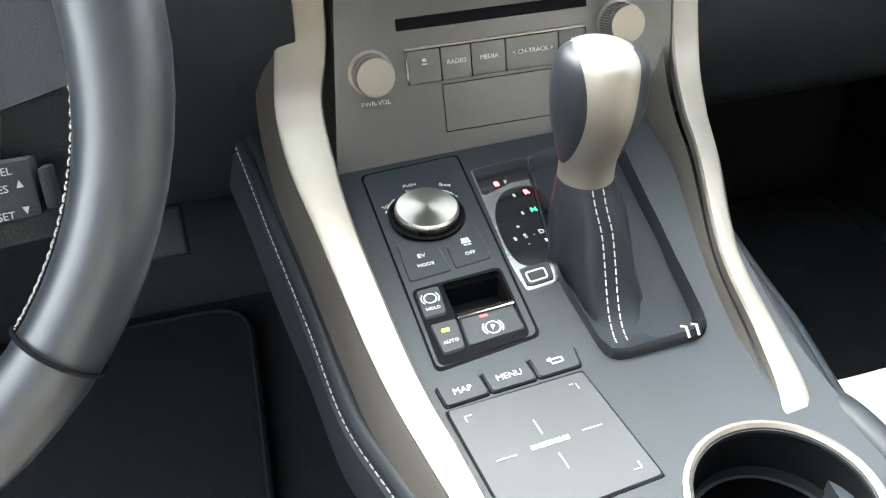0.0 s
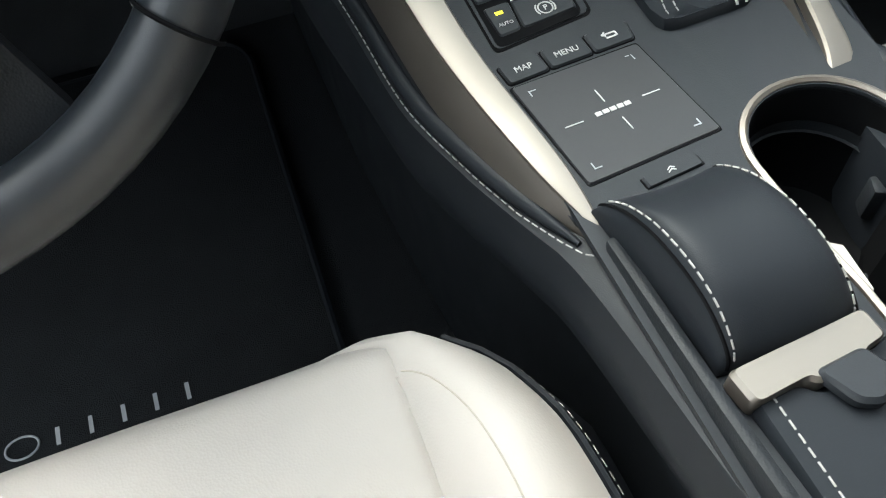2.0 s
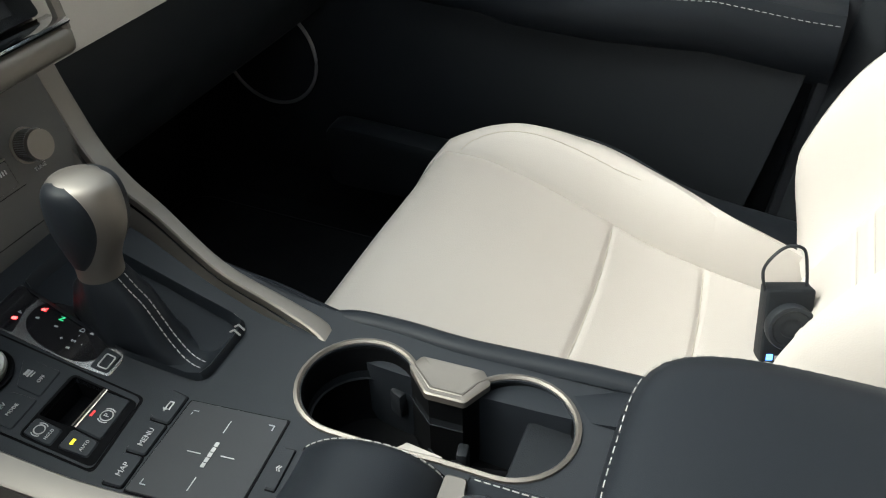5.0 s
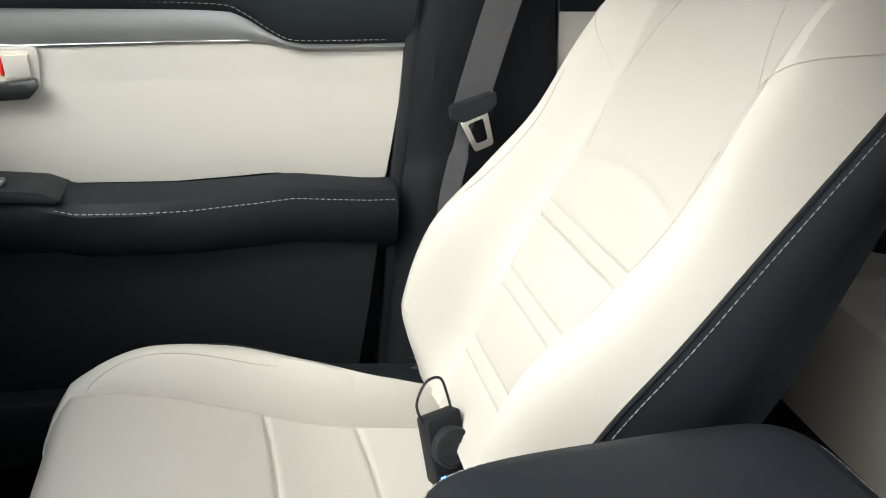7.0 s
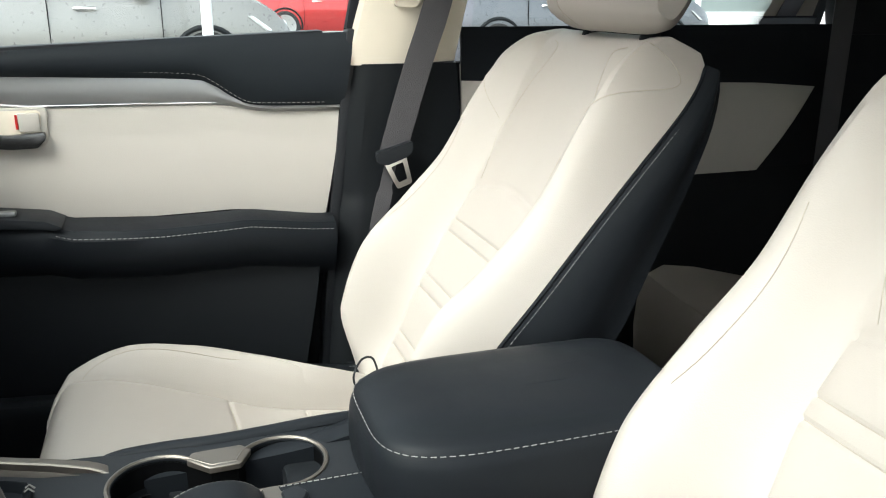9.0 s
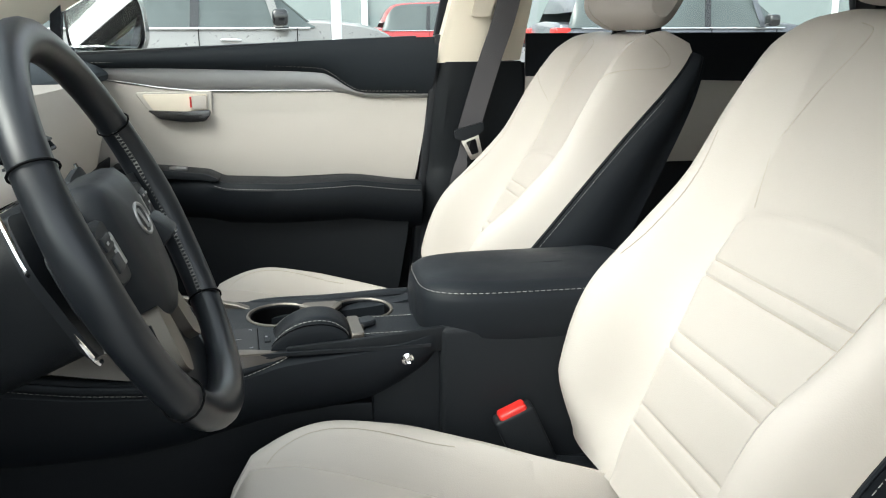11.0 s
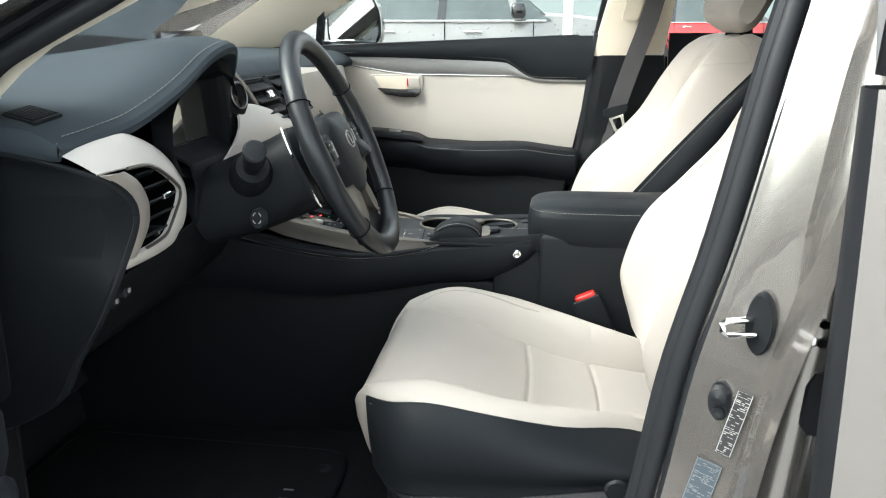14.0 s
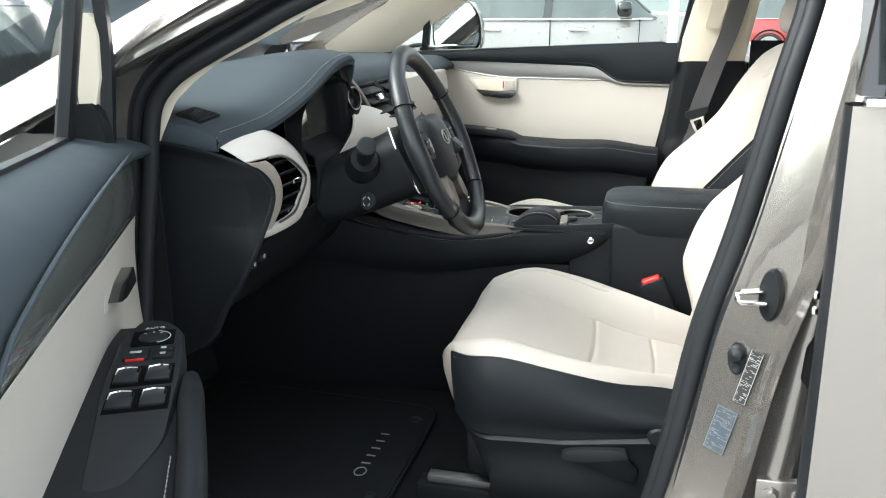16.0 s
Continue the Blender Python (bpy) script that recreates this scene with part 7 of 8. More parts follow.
# exterior mirror, passenger side
mir = thing("door_mirror", "black door mirror reflecting the car park", "mirror")
mo = rounded([(0.245, 0.845), (0.250, 0.93), (0.285, 0.985), (0.37, 0.975), (0.425, 0.93), (0.420, 0.83), (0.37, 0.800), (0.28, 0.805)], 0.03, 5)
part("housing", loft([[(0.90 + o + 0.25 * (y - 0.25), y * k + 0.335 * (1 - k) + 0.0, 0.89 + (z - 0.89) * k) for y, z in mo] for o, k in ((0.0, 0.93), (0.0, 1.0), (0.06, 1.0), (0.10, 0.8), (0.12, 0.4))]), GLOSS_B, mir)
part("mirror_glass", loft([[(0.895 + o + 0.25 * (y - 0.25) , y * 0.92 + 0.335 * 0.08, 0.89 + (z - 0.89) * 0.92) for y, z in mo] for o in (0.003, 0.0)]), MIRROR, mir)
part("arm", box(0.76, 0.98, 0.36, 0.42, 0.80, 0.84, 0.01), GLOSS_B, mir)

# buckles, mats, pedals, camera, key
bk = thing("belt_buckle", "black belt buckle with a red release button", "buckle")
bmx = Matrix.Translation((-0.128, -0.345, 0.372)) @ Matrix.Rotation(radians(-24), 4, "X")
part("body", moved(box(-0.014, 0.014, -0.027, 0.027, -0.07, 0.024, 0.005, 3), bmx), PLASTIC_B, bk)
part("release_button", moved(box(-0.012, 0.010, -0.019, 0.019, 0.016, 0.030, 0.004, 3), bmx), RED, bk, "red release button")
part("stem", moved(box(-0.008, 0.008, -0.014, 0.014, -0.18, -0.06, 0.003), bmx), PLASTIC_B, bk)
for nm, x0, x1, y0, y1, lx in (("driver", -0.66, -0.215, 0.10, 0.66, -0.43), ("passenger", 0.20, 0.66, 0.19, 0.66, 0.45)):
    mat_ = thing("floor_mat", "black carpet floor mat with a plain silver mark", "mat", "floor mats")
    ol = rounded([(x0, y0), (x1, y0), (x1 + 0.02, y1), (x0, y1)], 0.06, 6)
    part("carpet", loft([[(x, y, z) for x, y in ol] for z in (0.074, 0.088)] + [[((x0 + x1) / 2 + (x - (x0 + x1) / 2) * 0.985, (y0 + y1) / 2 + (y - (y0 + y1) / 2) * 0.985, 0.090) for x, y in ol]]), CARPET, mat_)
    part("binding", tube([(x, y, 0.086) for x, y in ol], 0.005, 8, True), LEATHER_B, mat_)
    for k in range(5):
        part("mark", box(lx - 0.052 + 0.030 * k, lx - 0.048 + 0.030 * k, y0 + 0.070, y0 + 0.088, 0.0900, 0.0908), PRINT_D, mat_, smooth=False)
    part("mark", moved(tube([(0.015 * math.cos(t), 0.011 * math.sin(t), 0) for t in np.linspace(0, 2 * math.pi, 30, endpoint=False)], 0.0012, 6, True), Matrix.Translation((lx - 0.082, y0 + 0.079, 0.0905))), PRINT_D, mat_)
    for x in (x0 + 0.07, x1 - 0.07):
        part("fixing", lathe([(0.0, 0.0), (0.014, 0.0), (0.013, 0.004), (0.006, 0.005), (0.005, 0.002), (0.0, 0.002)], 20, (x, y0 + 0.035, 0.0895)), PLASTIC_SOFT, mat_)
pe = thing("pedal", "black rubber brake pedal under the dashboard", "pedal")
part("rubber_pad", moved(box(-0.040, 0.040, -0.030, 0.030, -0.006, 0.006, 0.006, 3), Matrix.Translation((-0.285, 0.62, 0.25)) @ Matrix.Rotation(radians(58), 4, "X")), RUBBER, pe)
part("arm", tube([(-0.285, 0.63, 0.26), (-0.285, 0.70, 0.36), (-0.285, 0.72, 0.48)], 0.008, 8), PLASTIC_B, pe)

cam_t = thing("compact_camera", "black compact camera with a wrist strap lying on the seat", "camera")
cm = Matrix.Translation((0.392, -0.333, 0.328)) @ Matrix.Rotation(radians(-70), 4, "Z") @ Matrix.Rotation(radians(72), 4, "X") @ Matrix.Rotation(radians(90), 4, "Z") @ Matrix.Scale(0.82, 4)
part("body", moved(box(-0.050, 0.050, -0.029, 0.029, -0.015, 0.015, 0.004, 3), cm), PLASTIC_B, cam_t)
ln_ = part("lens", lathe([(0.0, 0.0), (0.029, 0.0), (0.030, 0.010), (0.028, 0.014), (0.024, 0.0145), (0.022, 0.0125), (0.013, 0.0125), (0.0125, 0.010), (0.0, 0.010)], 40, (0.004, 0.0, 0.014), Matrix()), PLASTIC_SOFT, cam_t, "ringed black lens barrel")
ln_.data.transform(cm)
part("badge", moved(box(-0.044, -0.038, -0.012, 0.012, 0.0150, 0.0154), cm), PRINT, cam_t, smooth=False)
part("sticker", moved(box(-0.044, -0.036, 0.014, 0.022, 0.0150, 0.0154), cm), GLOW_BLUE, cam_t, smooth=False)
part("strap", tube(smoothed([cm @ Vector(q) for q in ((0.045, 0.029, 0.004), (0.075, 0.034, 0.006), (0.10, 0.012, 0.004), (0.098, -0.012, 0.002), (0.070, -0.020, 0.0), (0.048, -0.022, 0.0))], 40), 0.0017, 8), RUBBER, cam_t, "black wrist strap")

key = thing("car_key", "key with a cream tag and split ring in the cup holder", "key")
part("tag", moved(box(-0.022, 0.022, -0.011, 0.011, -0.0015, 0.0015, 0.001), pose(-0.004, -0.100, 0.474, 8, 28, 62)), LEATHER_W, key, "cream paper tag")
part("split_ring", moved(tube([(0.010 * math.cos(t), 0.010 * math.sin(t), 0) for t in np.linspace(0, 2 * math.pi, 30, endpoint=False)], 0.0011, 6, True), pose(0.012, -0.128, 0.452, 30, 30, 0)), CHROME, key)
part("fob", moved(box(-0.018, 0.018, -0.035, 0.035, -0.007, 0.007, 0.006, 3), pose(0.028, -0.150, 0.421, 10, 6, 20)), GLOSS_B, key)

# lining below the doors and in front of the footwells
struct("kick_panel_far", sheet([[(0.748, y, z) for z in (0.05, 0.30, 0.60, 0.80)] for y in (-0.62, 0.0, 0.6, 0.92)], 0.006), CARPET, "black carpeted side of the footwell", "trim")
struct("kick_panel_near", sheet([[(-0.715, y, z) for z in (0.05, 0.30, 0.60, 0.74)] for y in (0.42, 0.6, 0.92)], 0.006), CARPET, "black carpeted side of the footwell", "trim")
rb = thing("rear_seat_belt", "dark grey rear seat belt with a steel tongue", "seat belt")
part("webbing", sheet([[(0.665, -1.36, 0.95), (0.665, -1.31, 0.95)], [(0.662, -1.352, 0.46), (0.662, -1.306, 0.46)], [(0.655, -1.35, 0.34), (0.655, -1.304, 0.34)]], 0.002), BELT, rb)
part("tongue", moved(plate([(-0.030, -0.022), (-0.030, 0.022), (0.018, 0.014), (0.018, -0.014)], [[(-0.020, -0.012), (0.006, -0.008), (0.006, 0.008), (-0.020, 0.012)]], lambda x, y: 0.0, 0.003), Matrix.Translation((0.655, -1.329, 0.458)) @ Matrix.Rotation(radians(-90), 4, "Y") @ Matrix.Rotation(radians(15), 4, "Z")), CHROME, rb, "bright steel tongue")

# ---------------------------------------------------------------- open driver's door
dd = thing("driver_door", "wide open driver's door with cream panel and switch pack", "door")
DD = Vector((-0.882, -0.471, 0))
DN = Vector((0.471, -0.882, 0))
DM = Matrix(((DD.x, DN.x, 0, -0.80), (DD.y, DN.y, 0, 0.425), (0, 0, 1, 0), (0, 0, 0, 1)))


def dp(name, bm, mat, label="", parent=None, smooth=True):
    """A part built along the door (x), off its lining (y) and up (z)."""
    return part(name, moved(bm, DM), mat, parent or dd, label, smooth)


S0, S1 = -0.03, 0.92


def strip(top, low, n0, bulge, thick=0.006):
    rows = []
    for f in np.linspace(0, 1, 9):
        rows.append([(s, n0(f) + (bulge(s) if callable(bulge) else bulge) * math.sin(math.pi * f) ** 0.7, soft(*zip(*top), s) * (1 - f) + soft(*zip(*low), s) * f) for s in np.linspace(S0, S1, 40)])
    return sheet(rows, thick)


TOPL = [(-0.10, 0.755), (0.05, 0.765), (0.3, 0.775), (0.55, 0.786), (0.92, 0.80)]
PADL = [(-0.10, 0.715), (0.0, 0.722), (0.05, 0.728), (0.3, 0.728), (0.5, 0.725), (0.72, 0.712), (0.80, 0.690), (0.92, 0.675)]
TRIL = [(-0.10, 0.630), (0.0, 0.637), (0.3, 0.655), (0.55, 0.672), (0.72, 0.682), (0.80, 0.686), (0.92, 0.670)]
CREL = [(-0.10, 0.43), (0.1, 0.47), (0.3, 0.50), (0.6, 0.51), (0.92, 0.52)]
dp("upper_pad", strip(TOPL, PADL, lambda f: -0.045 + 0.060 * f, lambda s: 0.024 + 0.030 * min(1.0, max(0.0, (0.12 - s) / 0.15))), LEATHER_DASH, "slate stitched leather upper pad")
dp("piping", tube([(s, 0.024, soft(*zip(*PADL), s) + 0.014) for s in np.linspace(-0.03, 0.9, 50)], 0.0024, 8), LEATHER_DASH)
dp("metal_trim", strip(PADL, TRIL, lambda f: 0.010 - 0.004 * f, 0.004), material("gloss_grey_trim", (0.40, 0.42, 0.40), 0.20, 0.7, coat=0.8, vary=0.03, rvary=0.02), "glossy grey trim strip")
dp("cream_panel", strip(TRIL, CREL, lambda f: 0.004 - 0.002 * f, -0.006), LEATHER_DOOR, "cream leather door panel")
dp("lower_panel", strip(CREL, [(-0.10, 0.10), (0.92, 0.10)], lambda f: 0.006, 0.03), PLASTIC_B)
dp("chrome_line", tube([(s, 0.008, soft(*zip(*TRIL), s)) for s in np.linspace(-0.03, 0.75, 40)], 0.0018, 6), CHROME)
dp("outer_skin", sheet([[(s, -0.14 - 0.03 * math.sin(math.pi * (z + 0.1) / 0.9), z) for s in np.linspace(-0.14, 0.98, 14)] for z in np.linspace(-0.1, 0.76, 10)], 0.004), PAINT, "champagne painted outer skin")
dp("front_edge", sheet([[(-0.14, n, z) for n in (-0.15, -0.05, 0.004)] for z in np.linspace(-0.1, 0.75, 6)], 0.004), PAINT)
dp("window_channel", loft([[(s, n, soft(*zip(*TOPL), s) + dz) for n, dz in ((-0.062, -0.02), (-0.062, 0.004), (-0.056, 0.007), (-0.046, 0.005), (-0.042, -0.02))] for s in np.linspace(0.03, 0.95, 24)]), RUBBER)
lean = lambda z: -0.056 + 0.17 * (z - 0.75)
g3 = dp("glass", sheet([[(s, lean(z), z) for s in (0.10, 0.95)] for z in (0.765, 1.10)]), GLASS)
g3.visible_shadow = False
g4 = dp("quarter_glass", sheet([[(s, lean(z), z) for s in (0.03, 0.07)] for z in (0.76, 1.0)]), GLASS)
g4.visible_shadow = False
dp("frame_post", loft([[(s, lean(z) + n, z) for s, n in ((0.066, -0.008), (0.072, -0.012), (0.098, -0.012), (0.104, -0.008), (0.104, 0.006), (0.096, 0.010), (0.074, 0.010), (0.066, 0.006))] for z in (0.74, 0.85, 1.10)]), RUBBER, "black window post")
dp("front_frame", loft([[(s, n - 0.006 + d, z) for s, d in ((0.006, -0.010), (0.006, 0.004), (0.014, 0.007), (0.038, 0.005), (0.040, -0.010))] for n, z in ((-0.002, 0.735), (0.004, 0.80), (0.009, 0.86), (0.009, 0.92), (0.007, 0.98), (0.002, 1.08))]), RUBBER, "black front frame of the window")
dp("mirror_cover", loft([[(0.010, n0, z), (0.014, n1, z), (0.030, n1 + 0.003, z), (0.045, n1 - 0.004, z), (0.050, n0, z)] for n0, n1, z in ((-0.036, -0.016, 0.800), (-0.037, -0.011, 0.815), (-0.037, -0.004, 0.845), (-0.034, -0.002, 0.90), (-0.028, -0.006, 0.922), (-0.024, -0.014, 0.930))]), BEIGE, "beige inner cover of the door mirror")
dp("mirror_base", loft([[(0.008, -0.046, z), (0.008, n1, z), (0.040, n1 + 0.004, z), (0.054, n1 - 0.006, z), (0.054, -0.046, z)] for n1, z in ((0.000, 0.750), (-0.004, 0.775), (-0.010, 0.800), (-0.020, 0.811))]), PLASTIC_B, "black mirror base")
hk = rounded([(0.095, 0.565), (0.11, 0.60), (0.20, 0.622), (0.27, 0.615), (0.285, 0.585), (0.20, 0.570)], 0.012, 4)
h_ = dp("handle_cup", prism(hk, "y", -0.012, 0.0045, 0.002), LEATHER_DOOR)
dp("release_lever", prism(rounded([(0.105, 0.572), (0.12, 0.598), (0.20, 0.600), (0.26, 0.592), (0.20, 0.580)], 0.006, 3), "y", 0.0045, 0.020, 0.003), bpy.data.materials["smoked_chrome"], "dark chrome door release", h_)
# armrest and switch pack
rows = []
for s in np.linspace(0.18, 0.92, 40):
    w = soft([0.18, 0.26, 0.40, 0.60, 0.92], [0.03, 0.075, 0.098, 0.112, 0.11], s)
    zt2 = soft([0.18, 0.3, 0.5, 0.65, 0.92], [0.530, 0.548, 0.556, 0.560, 0.565], s)
    rows.append([(s, 0.0, zt2), (s, w * 0.8, zt2), (s, w * 0.95, zt2 - 0.006), (s, w, zt2 - 0.025), (s, w * 0.92, zt2 - 0.07), (s, w * 0.5, zt2 - 0.12), (s, 0.0, zt2 - 0.14)])
dp("armrest", loft(rows), LEATHER_B, "black leather armrest")
dp("arm_bolster", tube(smoothed([(0.385, 0.098, 0.530), (0.42, 0.105, 0.553), (0.52, 0.110, 0.560), (0.66, 0.116, 0.560), (0.9, 0.118, 0.56)], 40), [0.003 + 0.010 * min(1, k / 16) for k in range(40)], 10), LEATHER_B, "stitched black armrest bolster")
dp("stitching", dashes([(s, 0.097, soft([0.18, 0.3, 0.5, 0.65, 0.92], [0.530, 0.548, 0.556, 0.560, 0.565], s) + 0.003) for s in np.linspace(0.60, 0.9, 60)], 0.005, 0.003, 0.0009), THREAD)
pk = rounded([(0.235, 0.040), (0.245, 0.070), (0.285, 0.092), (0.40, 0.096), (0.57, 0.090), (0.640, 0.064), (0.645, 0.030), (0.45, 0.018), (0.30, 0.020)], 0.02, 5)
PZ = 0.560
pack = dp("switch_pack", loft([[(s, n, PZ - 0.035) for s, n in pk], [(s, n, PZ - 0.004) for s, n in pk], [(0.44 + (s - 0.44) * 0.985, 0.057 + (n - 0.057) * 0.93, PZ) for s, n in pk]]), PLASTIC_SOFT, "dark grey window switch pack")


def sq(s0, s1, n0, n1, h0, h1, mat, name="switch", r=0.0015, parent=None, label=""):
    return dp(name, box(s0, s1, n0, n1, PZ + h0, PZ + h1, r), mat, label, parent or pack)


sq(0.281, 0.329, 0.034, 0.082, -0.002, 0.0015, SEAM_B, "dial_bed")
dp("mirror_dial", lathe([(0.0, 0.0), (0.0165, 0.0), (0.0155, 0.0025), (0.0135, 0.003), (0.0, 0.001)], 32, (0.306, 0.058, PZ + 0.001)), PLASTIC_SOFT, "round mirror adjuster", pack)
dp("mark", tube([(0.306 + 0.0195 * math.cos(t), 0.058 + 0.0195 * math.sin(t), PZ + 0.0022) for t in np.linspace(0.3, 2.9, 16)], 0.0006, 5), PRINT, "", pack)
ob = words("AUTO", 0.0080, DM @ Matrix.Translation((0.2755, 0.058, PZ + 0.0020)) @ Matrix.Rotation(radians(90), 4, "Z"), PRINT, pack)
for a in (40, 90, 140):
    dp("mark", tube([(0.306 + 0.010 * math.cos(radians(a + 90)), 0.058 + 0.010 * math.sin(radians(a + 90)), PZ + 0.0040), (0.306 + 0.014 * math.cos(radians(a + 90)), 0.058 + 0.014 * math.sin(radians(a + 90)), PZ + 0.0040)], 0.0006, 5), PRINT, "", pack)
sq(0.340, 0.372, 0.030, 0.058, -0.002, 0.004, PLASTIC_B)
sq(0.370, 0.3735, 0.034, 0.054, 0.0, 0.0028, RED, "red_mark", 0.0005)
sq(0.352, 0.358, 0.038, 0.050, 0.003, 0.0045, PRINT, "mark", 0.0003)
for s0 in (0.340, 0.357):
    sq(s0, s0 + 0.015, 0.062, 0.084, -0.002, 0.004, PLASTIC_B)
    sq(s0 + 0.005, s0 + 0.010, 0.070, 0.076, 0.003, 0.0045, PRINT, "mark", 0.0003)
for s0 in (0.395, 0.455):
    sq(s0 - 0.008, s0 + 0.046, 0.026, 0.088, -0.002, 0.0005, SEAM_B, "switch_bed")
    for n0 in (0.029, 0.060):
        w = sq(s0 + 0.006, s0 + 0.040, n0, n0 + 0.025, 0.0, 0.005, PLASTIC_SOFT, "window_switch", 0.002)
        dp("silver_edge", tube([(s0 + 0.024, n0 + 0.0015, PZ + 0.0046), (s0 + 0.009, n0 + 0.002, PZ + 0.0052), (s0 + 0.007, n0 + 0.0125, PZ + 0.0056), (s0 + 0.009, n0 + 0.023, PZ + 0.0052), (s0 + 0.024, n0 + 0.0235, PZ + 0.0046)], 0.0014, 6), CHROME, "", pack)
sq(0.620, 0.70, 0.020, 0.085, -0.05, -0.004, SEAM_B, "grab_recess", 0.004)

# ---------------------------------------------------------------- the car park
TYRE = material("tyre", (0.015, 0.015, 0.016), 0.8)
ALLOY = material("alloy", (0.5, 0.5, 0.5), 0.3, 0.9)
CAR_GLASS = material("car_window", (0.075, 0.09, 0.09), 0.05, coat=0.1, spec=0.35, vary=0.4, blotch=1.6)
LAMP = material("headlamp", (0.7, 0.72, 0.72), 0.1, 0.3, coat=1.0)


def car_paint(name, c):
    return material(name, c, 0.3, 0.4, coat=0.8, vary=0.03)


def parked_car(label, paint, m, length=4.4, height=1.62, width=1.84):
    """A five-door car; its nose points along +y before it is placed by m."""
    car = thing("parked_car", label, "car", "parked cars")
    L, H, W = length / 2, height, width / 2

    def cp(name, bm, mat, lab="", parent=None):
        return part(name, moved(bm, m), mat, parent or car, lab)

    prof = [(-L, 0.45, 0.86), (-L + 0.04, 0.95, 0.92), (-L + 0.25, 1.02, 0.97), (-0.9, 1.00, 1.0), (0.0, 0.98, 1.0), (0.75, 0.98, 1.0), (1.2, 1.02, 0.98), (L - 0.5, 0.96, 0.95), (L - 0.12, 0.78, 0.86), (L, 0.60, 0.74)]
    rings = []
    for y, zt2, k in [(q.x, q.y, q.z) for q in smoothed(prof, 30)]:
        w = W * k
        rings.append([(-w * 0.92, y, 0.22), (-w, y, 0.38), (-w * 1.01, y, 0.62), (-w * 0.985, y, zt2 - 0.12), (-w * 0.93, y, zt2 - 0.01), (-w * 0.6, y, zt2 + 0.02), (0, y, zt2 + 0.035), (w * 0.6, y, zt2 + 0.02), (w * 0.93, y, zt2 - 0.01), (w * 0.985, y, zt2 - 0.12), (w * 1.01, y, 0.62), (w, y, 0.38), (w * 0.92, y, 0.22)])
    cp("body", loft(rings), paint)
    roof = [(-L + 0.18, 1.0, 0.86), (-L + 0.40, H - 0.16, 0.76), (-L + 0.75, H - 0.03, 0.74), (-0.35, H, 0.75), (0.25, H - 0.05, 0.74), (0.75, H - 0.28, 0.79), (1.25, 0.99, 0.90)]
    rs = [(q.x, q.y, q.z) for q in smoothed(roof, 26)]
    cp("roof", loft([[(-W * k * 0.98, y, z - 0.05), (-W * k * 0.9, y, z - 0.01), (0, y, z + 0.012), (W * k * 0.9, y, z - 0.01), (W * k * 0.98, y, z - 0.05), (0, y, z - 0.06)] for y, z, k in rs if z > 1.2]), paint)
    for sg in (-1, 1):
        side = []
        for y, z, k in rs:
            side.append([(sg * W * 0.955, y, 0.965), (sg * W * (0.955 + k) / 2, y, (0.965 + z) / 2), (sg * W * k * 0.985, y, z - 0.04)])
        cp("side_glass", sheet(side), CAR_GLASS)
        for y0 in (-0.95, 0.02, 0.88):
            cp("pillar", sheet([[(sg * (W * 0.962), y0 - 0.045, 0.965), (sg * W * 0.962, y0 + 0.045, 0.965)], [(sg * W * 0.79, y0 - 0.20 * (1 if y0 > 0.5 else -0.2) - 0.04, H - 0.10), (sg * W * 0.79, y0 - 0.20 * (1 if y0 > 0.5 else -0.2) + 0.04, H - 0.10)]], 0.01), GLOSS_B if y0 < 0.5 else paint)
        for y0 in (-0.62, 0.38):
            cp("door_handle", tube([(sg * (W + 0.005), y0 - 0.09, 0.86), (sg * (W + 0.035), y0 - 0.05, 0.865), (sg * (W + 0.035), y0 + 0.07, 0.865), (sg * (W + 0.005), y0 + 0.10, 0.86)], 0.014, 8), CHROME)
        for y0 in (-0.92, 0.06, 1.06):
            cp("door_gap", box(sg * W * 1.004 - 0.006, sg * W * 1.004 + 0.006, y0, y0 + 0.008, 0.35, 0.95), SEAM_B)
        cp("door_mirror", box(sg * (W + 0.04) if sg > 0 else -W - 0.24, sg * (W + 0.24) if sg > 0 else -W - 0.04, 0.82, 0.98, 0.98, 1.12, 0.04, 3), GLOSS_B)
        cp("belt_line", tube([(sg * W * 0.975, y, 0.962) for y in np.linspace(-L + 0.35, 1.2, 20)], 0.010, 6), CHROME)
        for y0 in (-L + 0.86, L - 0.88):
            wm = Matrix.Translation((sg * (W - 0.10), y0, 0.34)) @ Matrix.Rotation(radians(90 * sg), 4, "Y")
            wh = cp("wheel", moved(lathe([(0.0, -0.10), (0.30, -0.10), (0.34, -0.07), (0.345, 0.07), (0.31, 0.108), (0.235, 0.108), (0.22, 0.08), (0.0, 0.07)], 40), wm), TYRE)
            bm = bmesh.new()
            for k in range(10):
                join(bm, moved(box(0.03, 0.225, -0.016, 0.016, 0.085, 0.105, 0.004), Matrix.Rotation(2 * math.pi * k / 10, 4, "Z")))
            lathe([(0.215, 0.09), (0.238, 0.09), (0.238, 0.112), (0.215, 0.108)], 40, bm=bm)
            cp("rim", moved(bm, wm), ALLOY, "", wh)
            cp("wheel_arch", moved(tube([(0.375 * math.cos(t), 0.375 * math.sin(t), 0.085) for t in np.linspace(-0.2, math.pi + 0.2, 24)], 0.022, 8), Matrix.Translation((sg * (W - 0.09), y0, 0.34)) @ Matrix(((0, 0, sg, 0), (1, 0, 0, 0), (0, 1, 0, 0), (0, 0, 0, 1)))), PLASTIC_B)
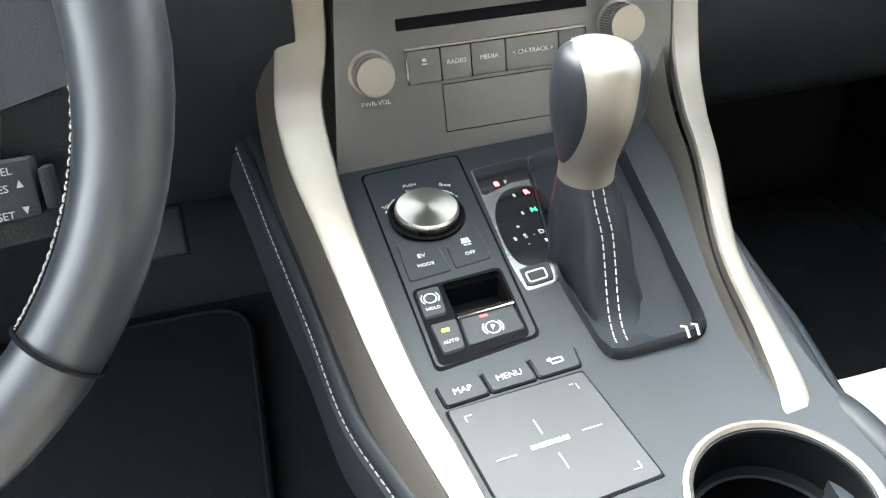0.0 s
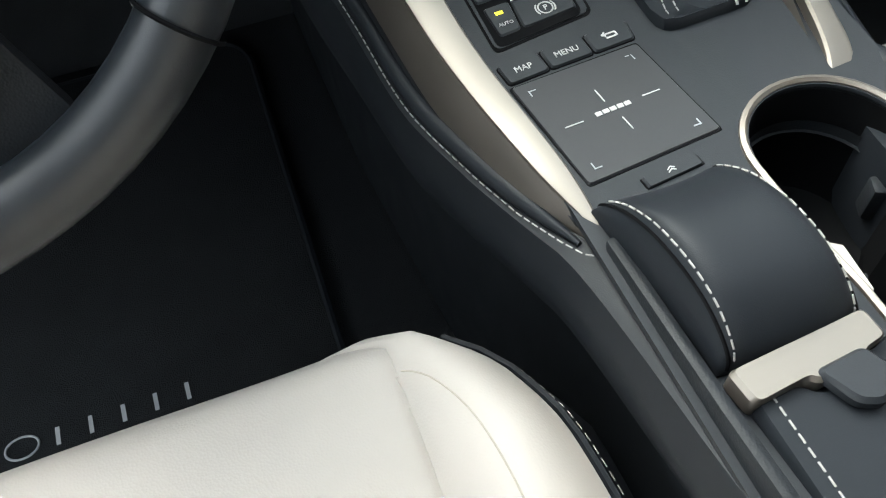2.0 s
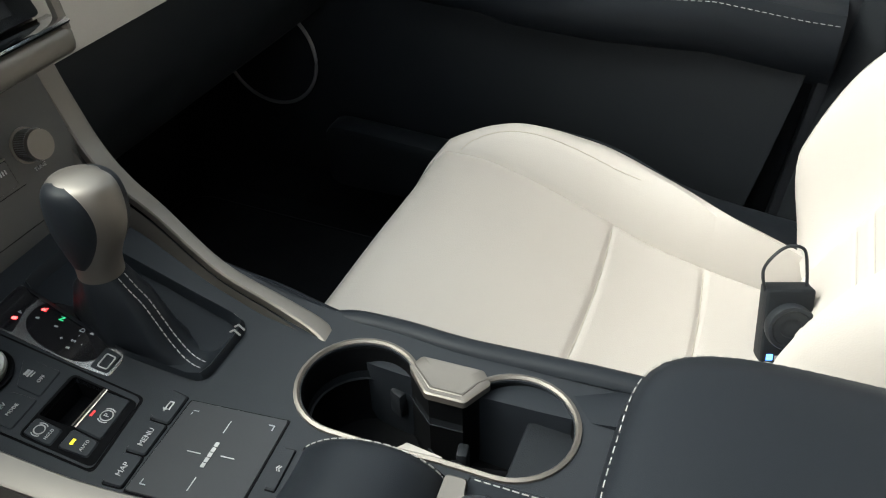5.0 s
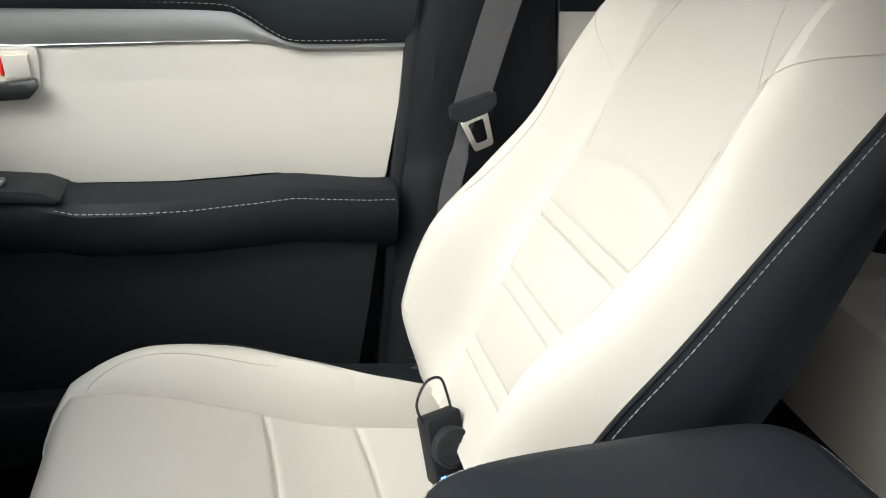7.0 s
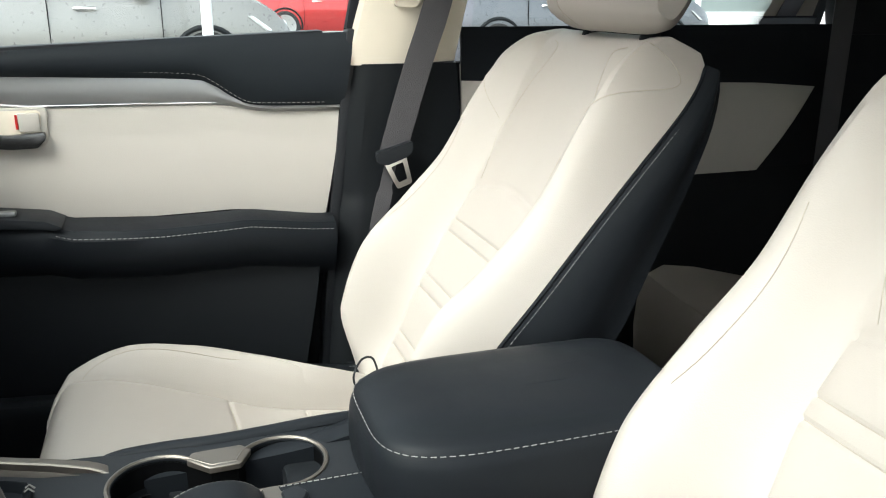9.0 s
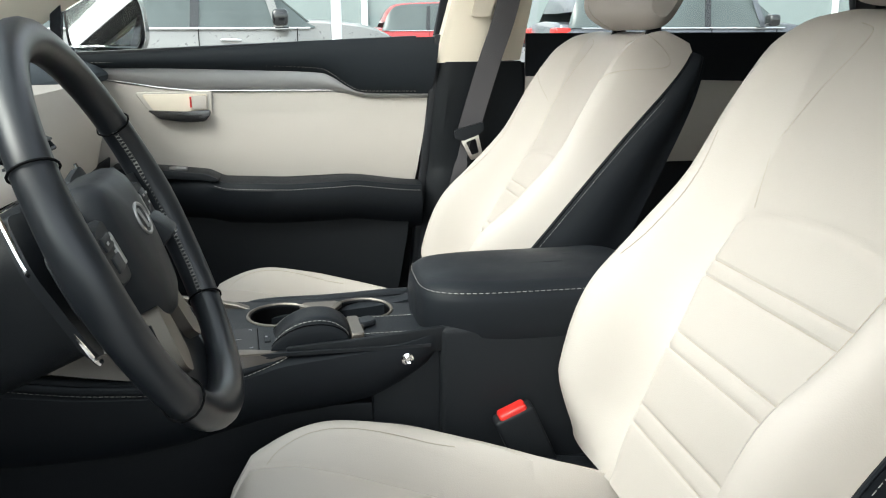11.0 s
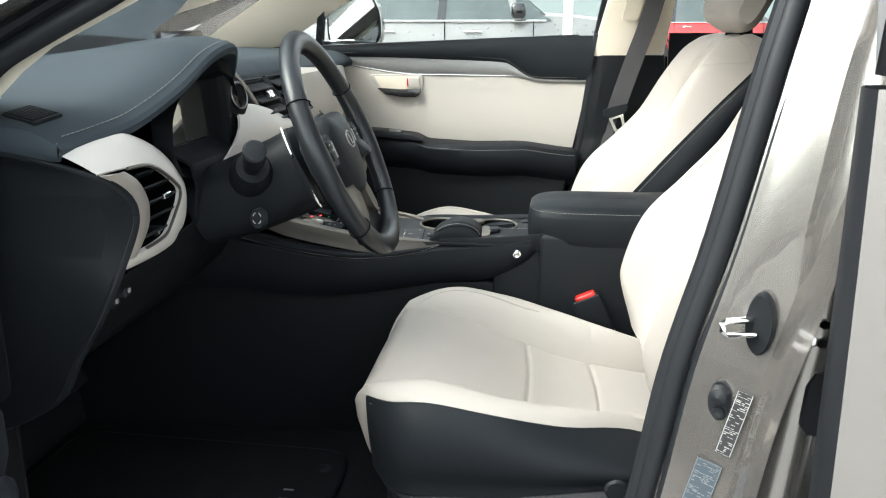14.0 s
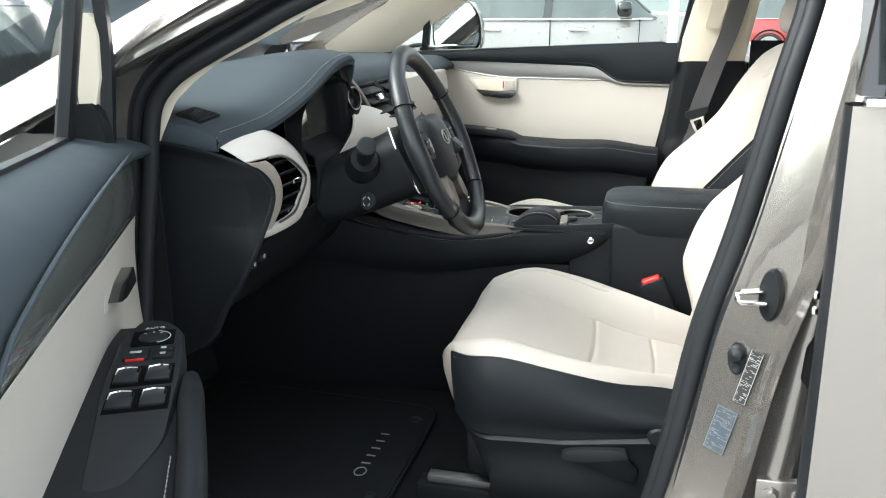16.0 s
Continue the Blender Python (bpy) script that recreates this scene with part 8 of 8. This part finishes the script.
        cp("headlamp", moved(loft([[(x, y, 0.70 + z) for x, y, z in ((sg * W * 0.95, L - 0.48, 0.10), (sg * W * 0.62, L - 0.10, 0.06), (sg * W * 0.62, L - 0.06, -0.04), (sg * W * 0.93, L - 0.30, -0.02))], [(x * 1.01, y + 0.03, 0.70 + z) for x, y, z in ((sg * W * 0.95, L - 0.48, 0.10), (sg * W * 0.62, L - 0.10, 0.06), (sg * W * 0.62, L - 0.06, -0.04), (sg * W * 0.93, L - 0.30, -0.02))]]), Matrix()), LAMP)
        cp("tail_lamp", box(sg * W * 0.6 if sg > 0 else -W * 0.94, sg * W * 0.94 if sg > 0 else -W * 0.6, -L - 0.01, -L + 0.22, 0.84, 0.97, 0.03, 3), RED)
    cp("windscreen", sheet([[(x * W * 0.85, 1.22, 1.0) for x in (-1, 0, 1)], [(x * W * 0.72, 0.42, H - 0.06) for x in (-1, 0, 1)]], 0.012), CAR_GLASS)
    cp("grille", box(-W * 0.55, W * 0.55, L - 0.10, L + 0.02, 0.45, 0.66, 0.03, 3), GLOSS_B)
    cp("number_plate", box(-0.26, 0.26, L + 0.015, L + 0.03, 0.40, 0.51, 0.004), car_paint("blue_plate", (0.03, 0.20, 0.45)))
    cp("plate_bars", box(-0.20, 0.20, L + 0.028, L + 0.034, 0.44, 0.47, 0.002), PRINT)
    return car


def spot(x, y, heading, tall=1.08):
    return Matrix.Translation((x, y, -0.36 + 0.017 * max(0.0, x))) @ Matrix.Rotation(radians(heading), 4, "Z") @ Matrix.Diagonal((1, 1, tall, 1))


SILVER_C = car_paint("warm_silver_paint", (0.20, 0.195, 0.187))
parked_car("warm silver crossover parked broadside", SILVER_C, spot(8.92, 0.99, 180, 1.18), 4.7)
parked_car("blue grey crossover parked broadside", car_paint("blue_grey_paint", (0.10, 0.105, 0.12)), spot(11.2, -5.8, 180, 1.14))
parked_car("red hatchback parked across the yard", car_paint("red_paint", (0.50, 0.025, 0.03)), spot(8.4, 4.1, 78))
parked_car("red crossover parked beside the showroom", car_paint("dark_red_paint", (0.42, 0.03, 0.03)), spot(19.5, -4.0, 180, 1.0))
parked_car("dark blue crossover facing the open door", car_paint("slate_blue_paint", (0.05, 0.07, 0.09)), spot(4.6, 5.9, 128))
parked_car("bright green hatchback parked behind", car_paint("green_paint", (0.10, 0.42, 0.04)), spot(9.4, 9.6, 130))
parked_car("white van-like car parked in the yard", car_paint("white_paint", (0.75, 0.75, 0.74)), spot(1.0, 12.5, 150), 4.6, 1.7)

# showroom with a glazed front
show = thing("showroom", "white framed glass showroom building", "building")
CLAD = material("white_cladding", (0.72, 0.73, 0.73), 0.5, vary=0.04, blotch=0.6)
part("wall", box(24.0, 30.0, -30, 26, -0.2, 0.5), CLAD, show, smooth=False)
part("upper_wall", box(23.7, 30.0, -30, 26, 3.8, 6.2), CLAD, show, smooth=False)
part("inside_wall", box(28.0, 28.2, -30, 26, 0.5, 3.8), material("showroom_inside", (0.30, 0.32, 0.32), 0.8, vary=0.3, blotch=0.5), show, smooth=False)
for k in range(19):
    y = -29 + 3.0 * k
    part("post", box(23.95, 24.15, y - 0.09, y + 0.09, 0.4, 3.9, 0.01), CLAD, show, smooth=False)
    if k < 18:
        part("pane", box(24.04, 24.06, y + 0.09, y + 2.91, 0.5, 3.8), material("showroom_glass", (0.22, 0.26, 0.26), 0.05, coat=1.0) if k == 0 else bpy.data.materials["showroom_glass"], show, smooth=False)
front = thing("showroom_wing", "glass and white framed wing of the showroom", "building")
part("wall", box(-12, 30, 26.0, 26.4, -0.3, 0.6), CLAD, front, smooth=False)
part("upper_wall", box(-12, 30, 25.8, 26.4, 3.6, 6.0), CLAD, front, smooth=False)
part("glass_front", box(-12, 30, 26.1, 26.2, 0.6, 3.6), bpy.data.materials["showroom_glass"], front, smooth=False)
for k in range(16):
    part("post", box(-12 + 2.7 * k, -11.8 + 2.7 * k, 25.9, 26.15, 0.5, 3.7, 0.01), CLAD, front, smooth=False)
for x, y in ((6.5, -0.42), (10.0, -11.0), (8.0, 9.2)):
    pl = thing("banner_pole", "white painted metal pole", "pole", "poles")
    part("shaft", lathe([(0.0, 0), (0.045, 0), (0.040, 5.5), (0.0, 5.5)], 16, (x, y, -0.36 + 0.017 * x)), CLAD, pl)
    part("foot", lathe([(0.0, 0), (0.14, 0), (0.13, 0.03), (0.0, 0.04)], 16, (x, y, -0.36 + 0.017 * x)), CLAD, pl)
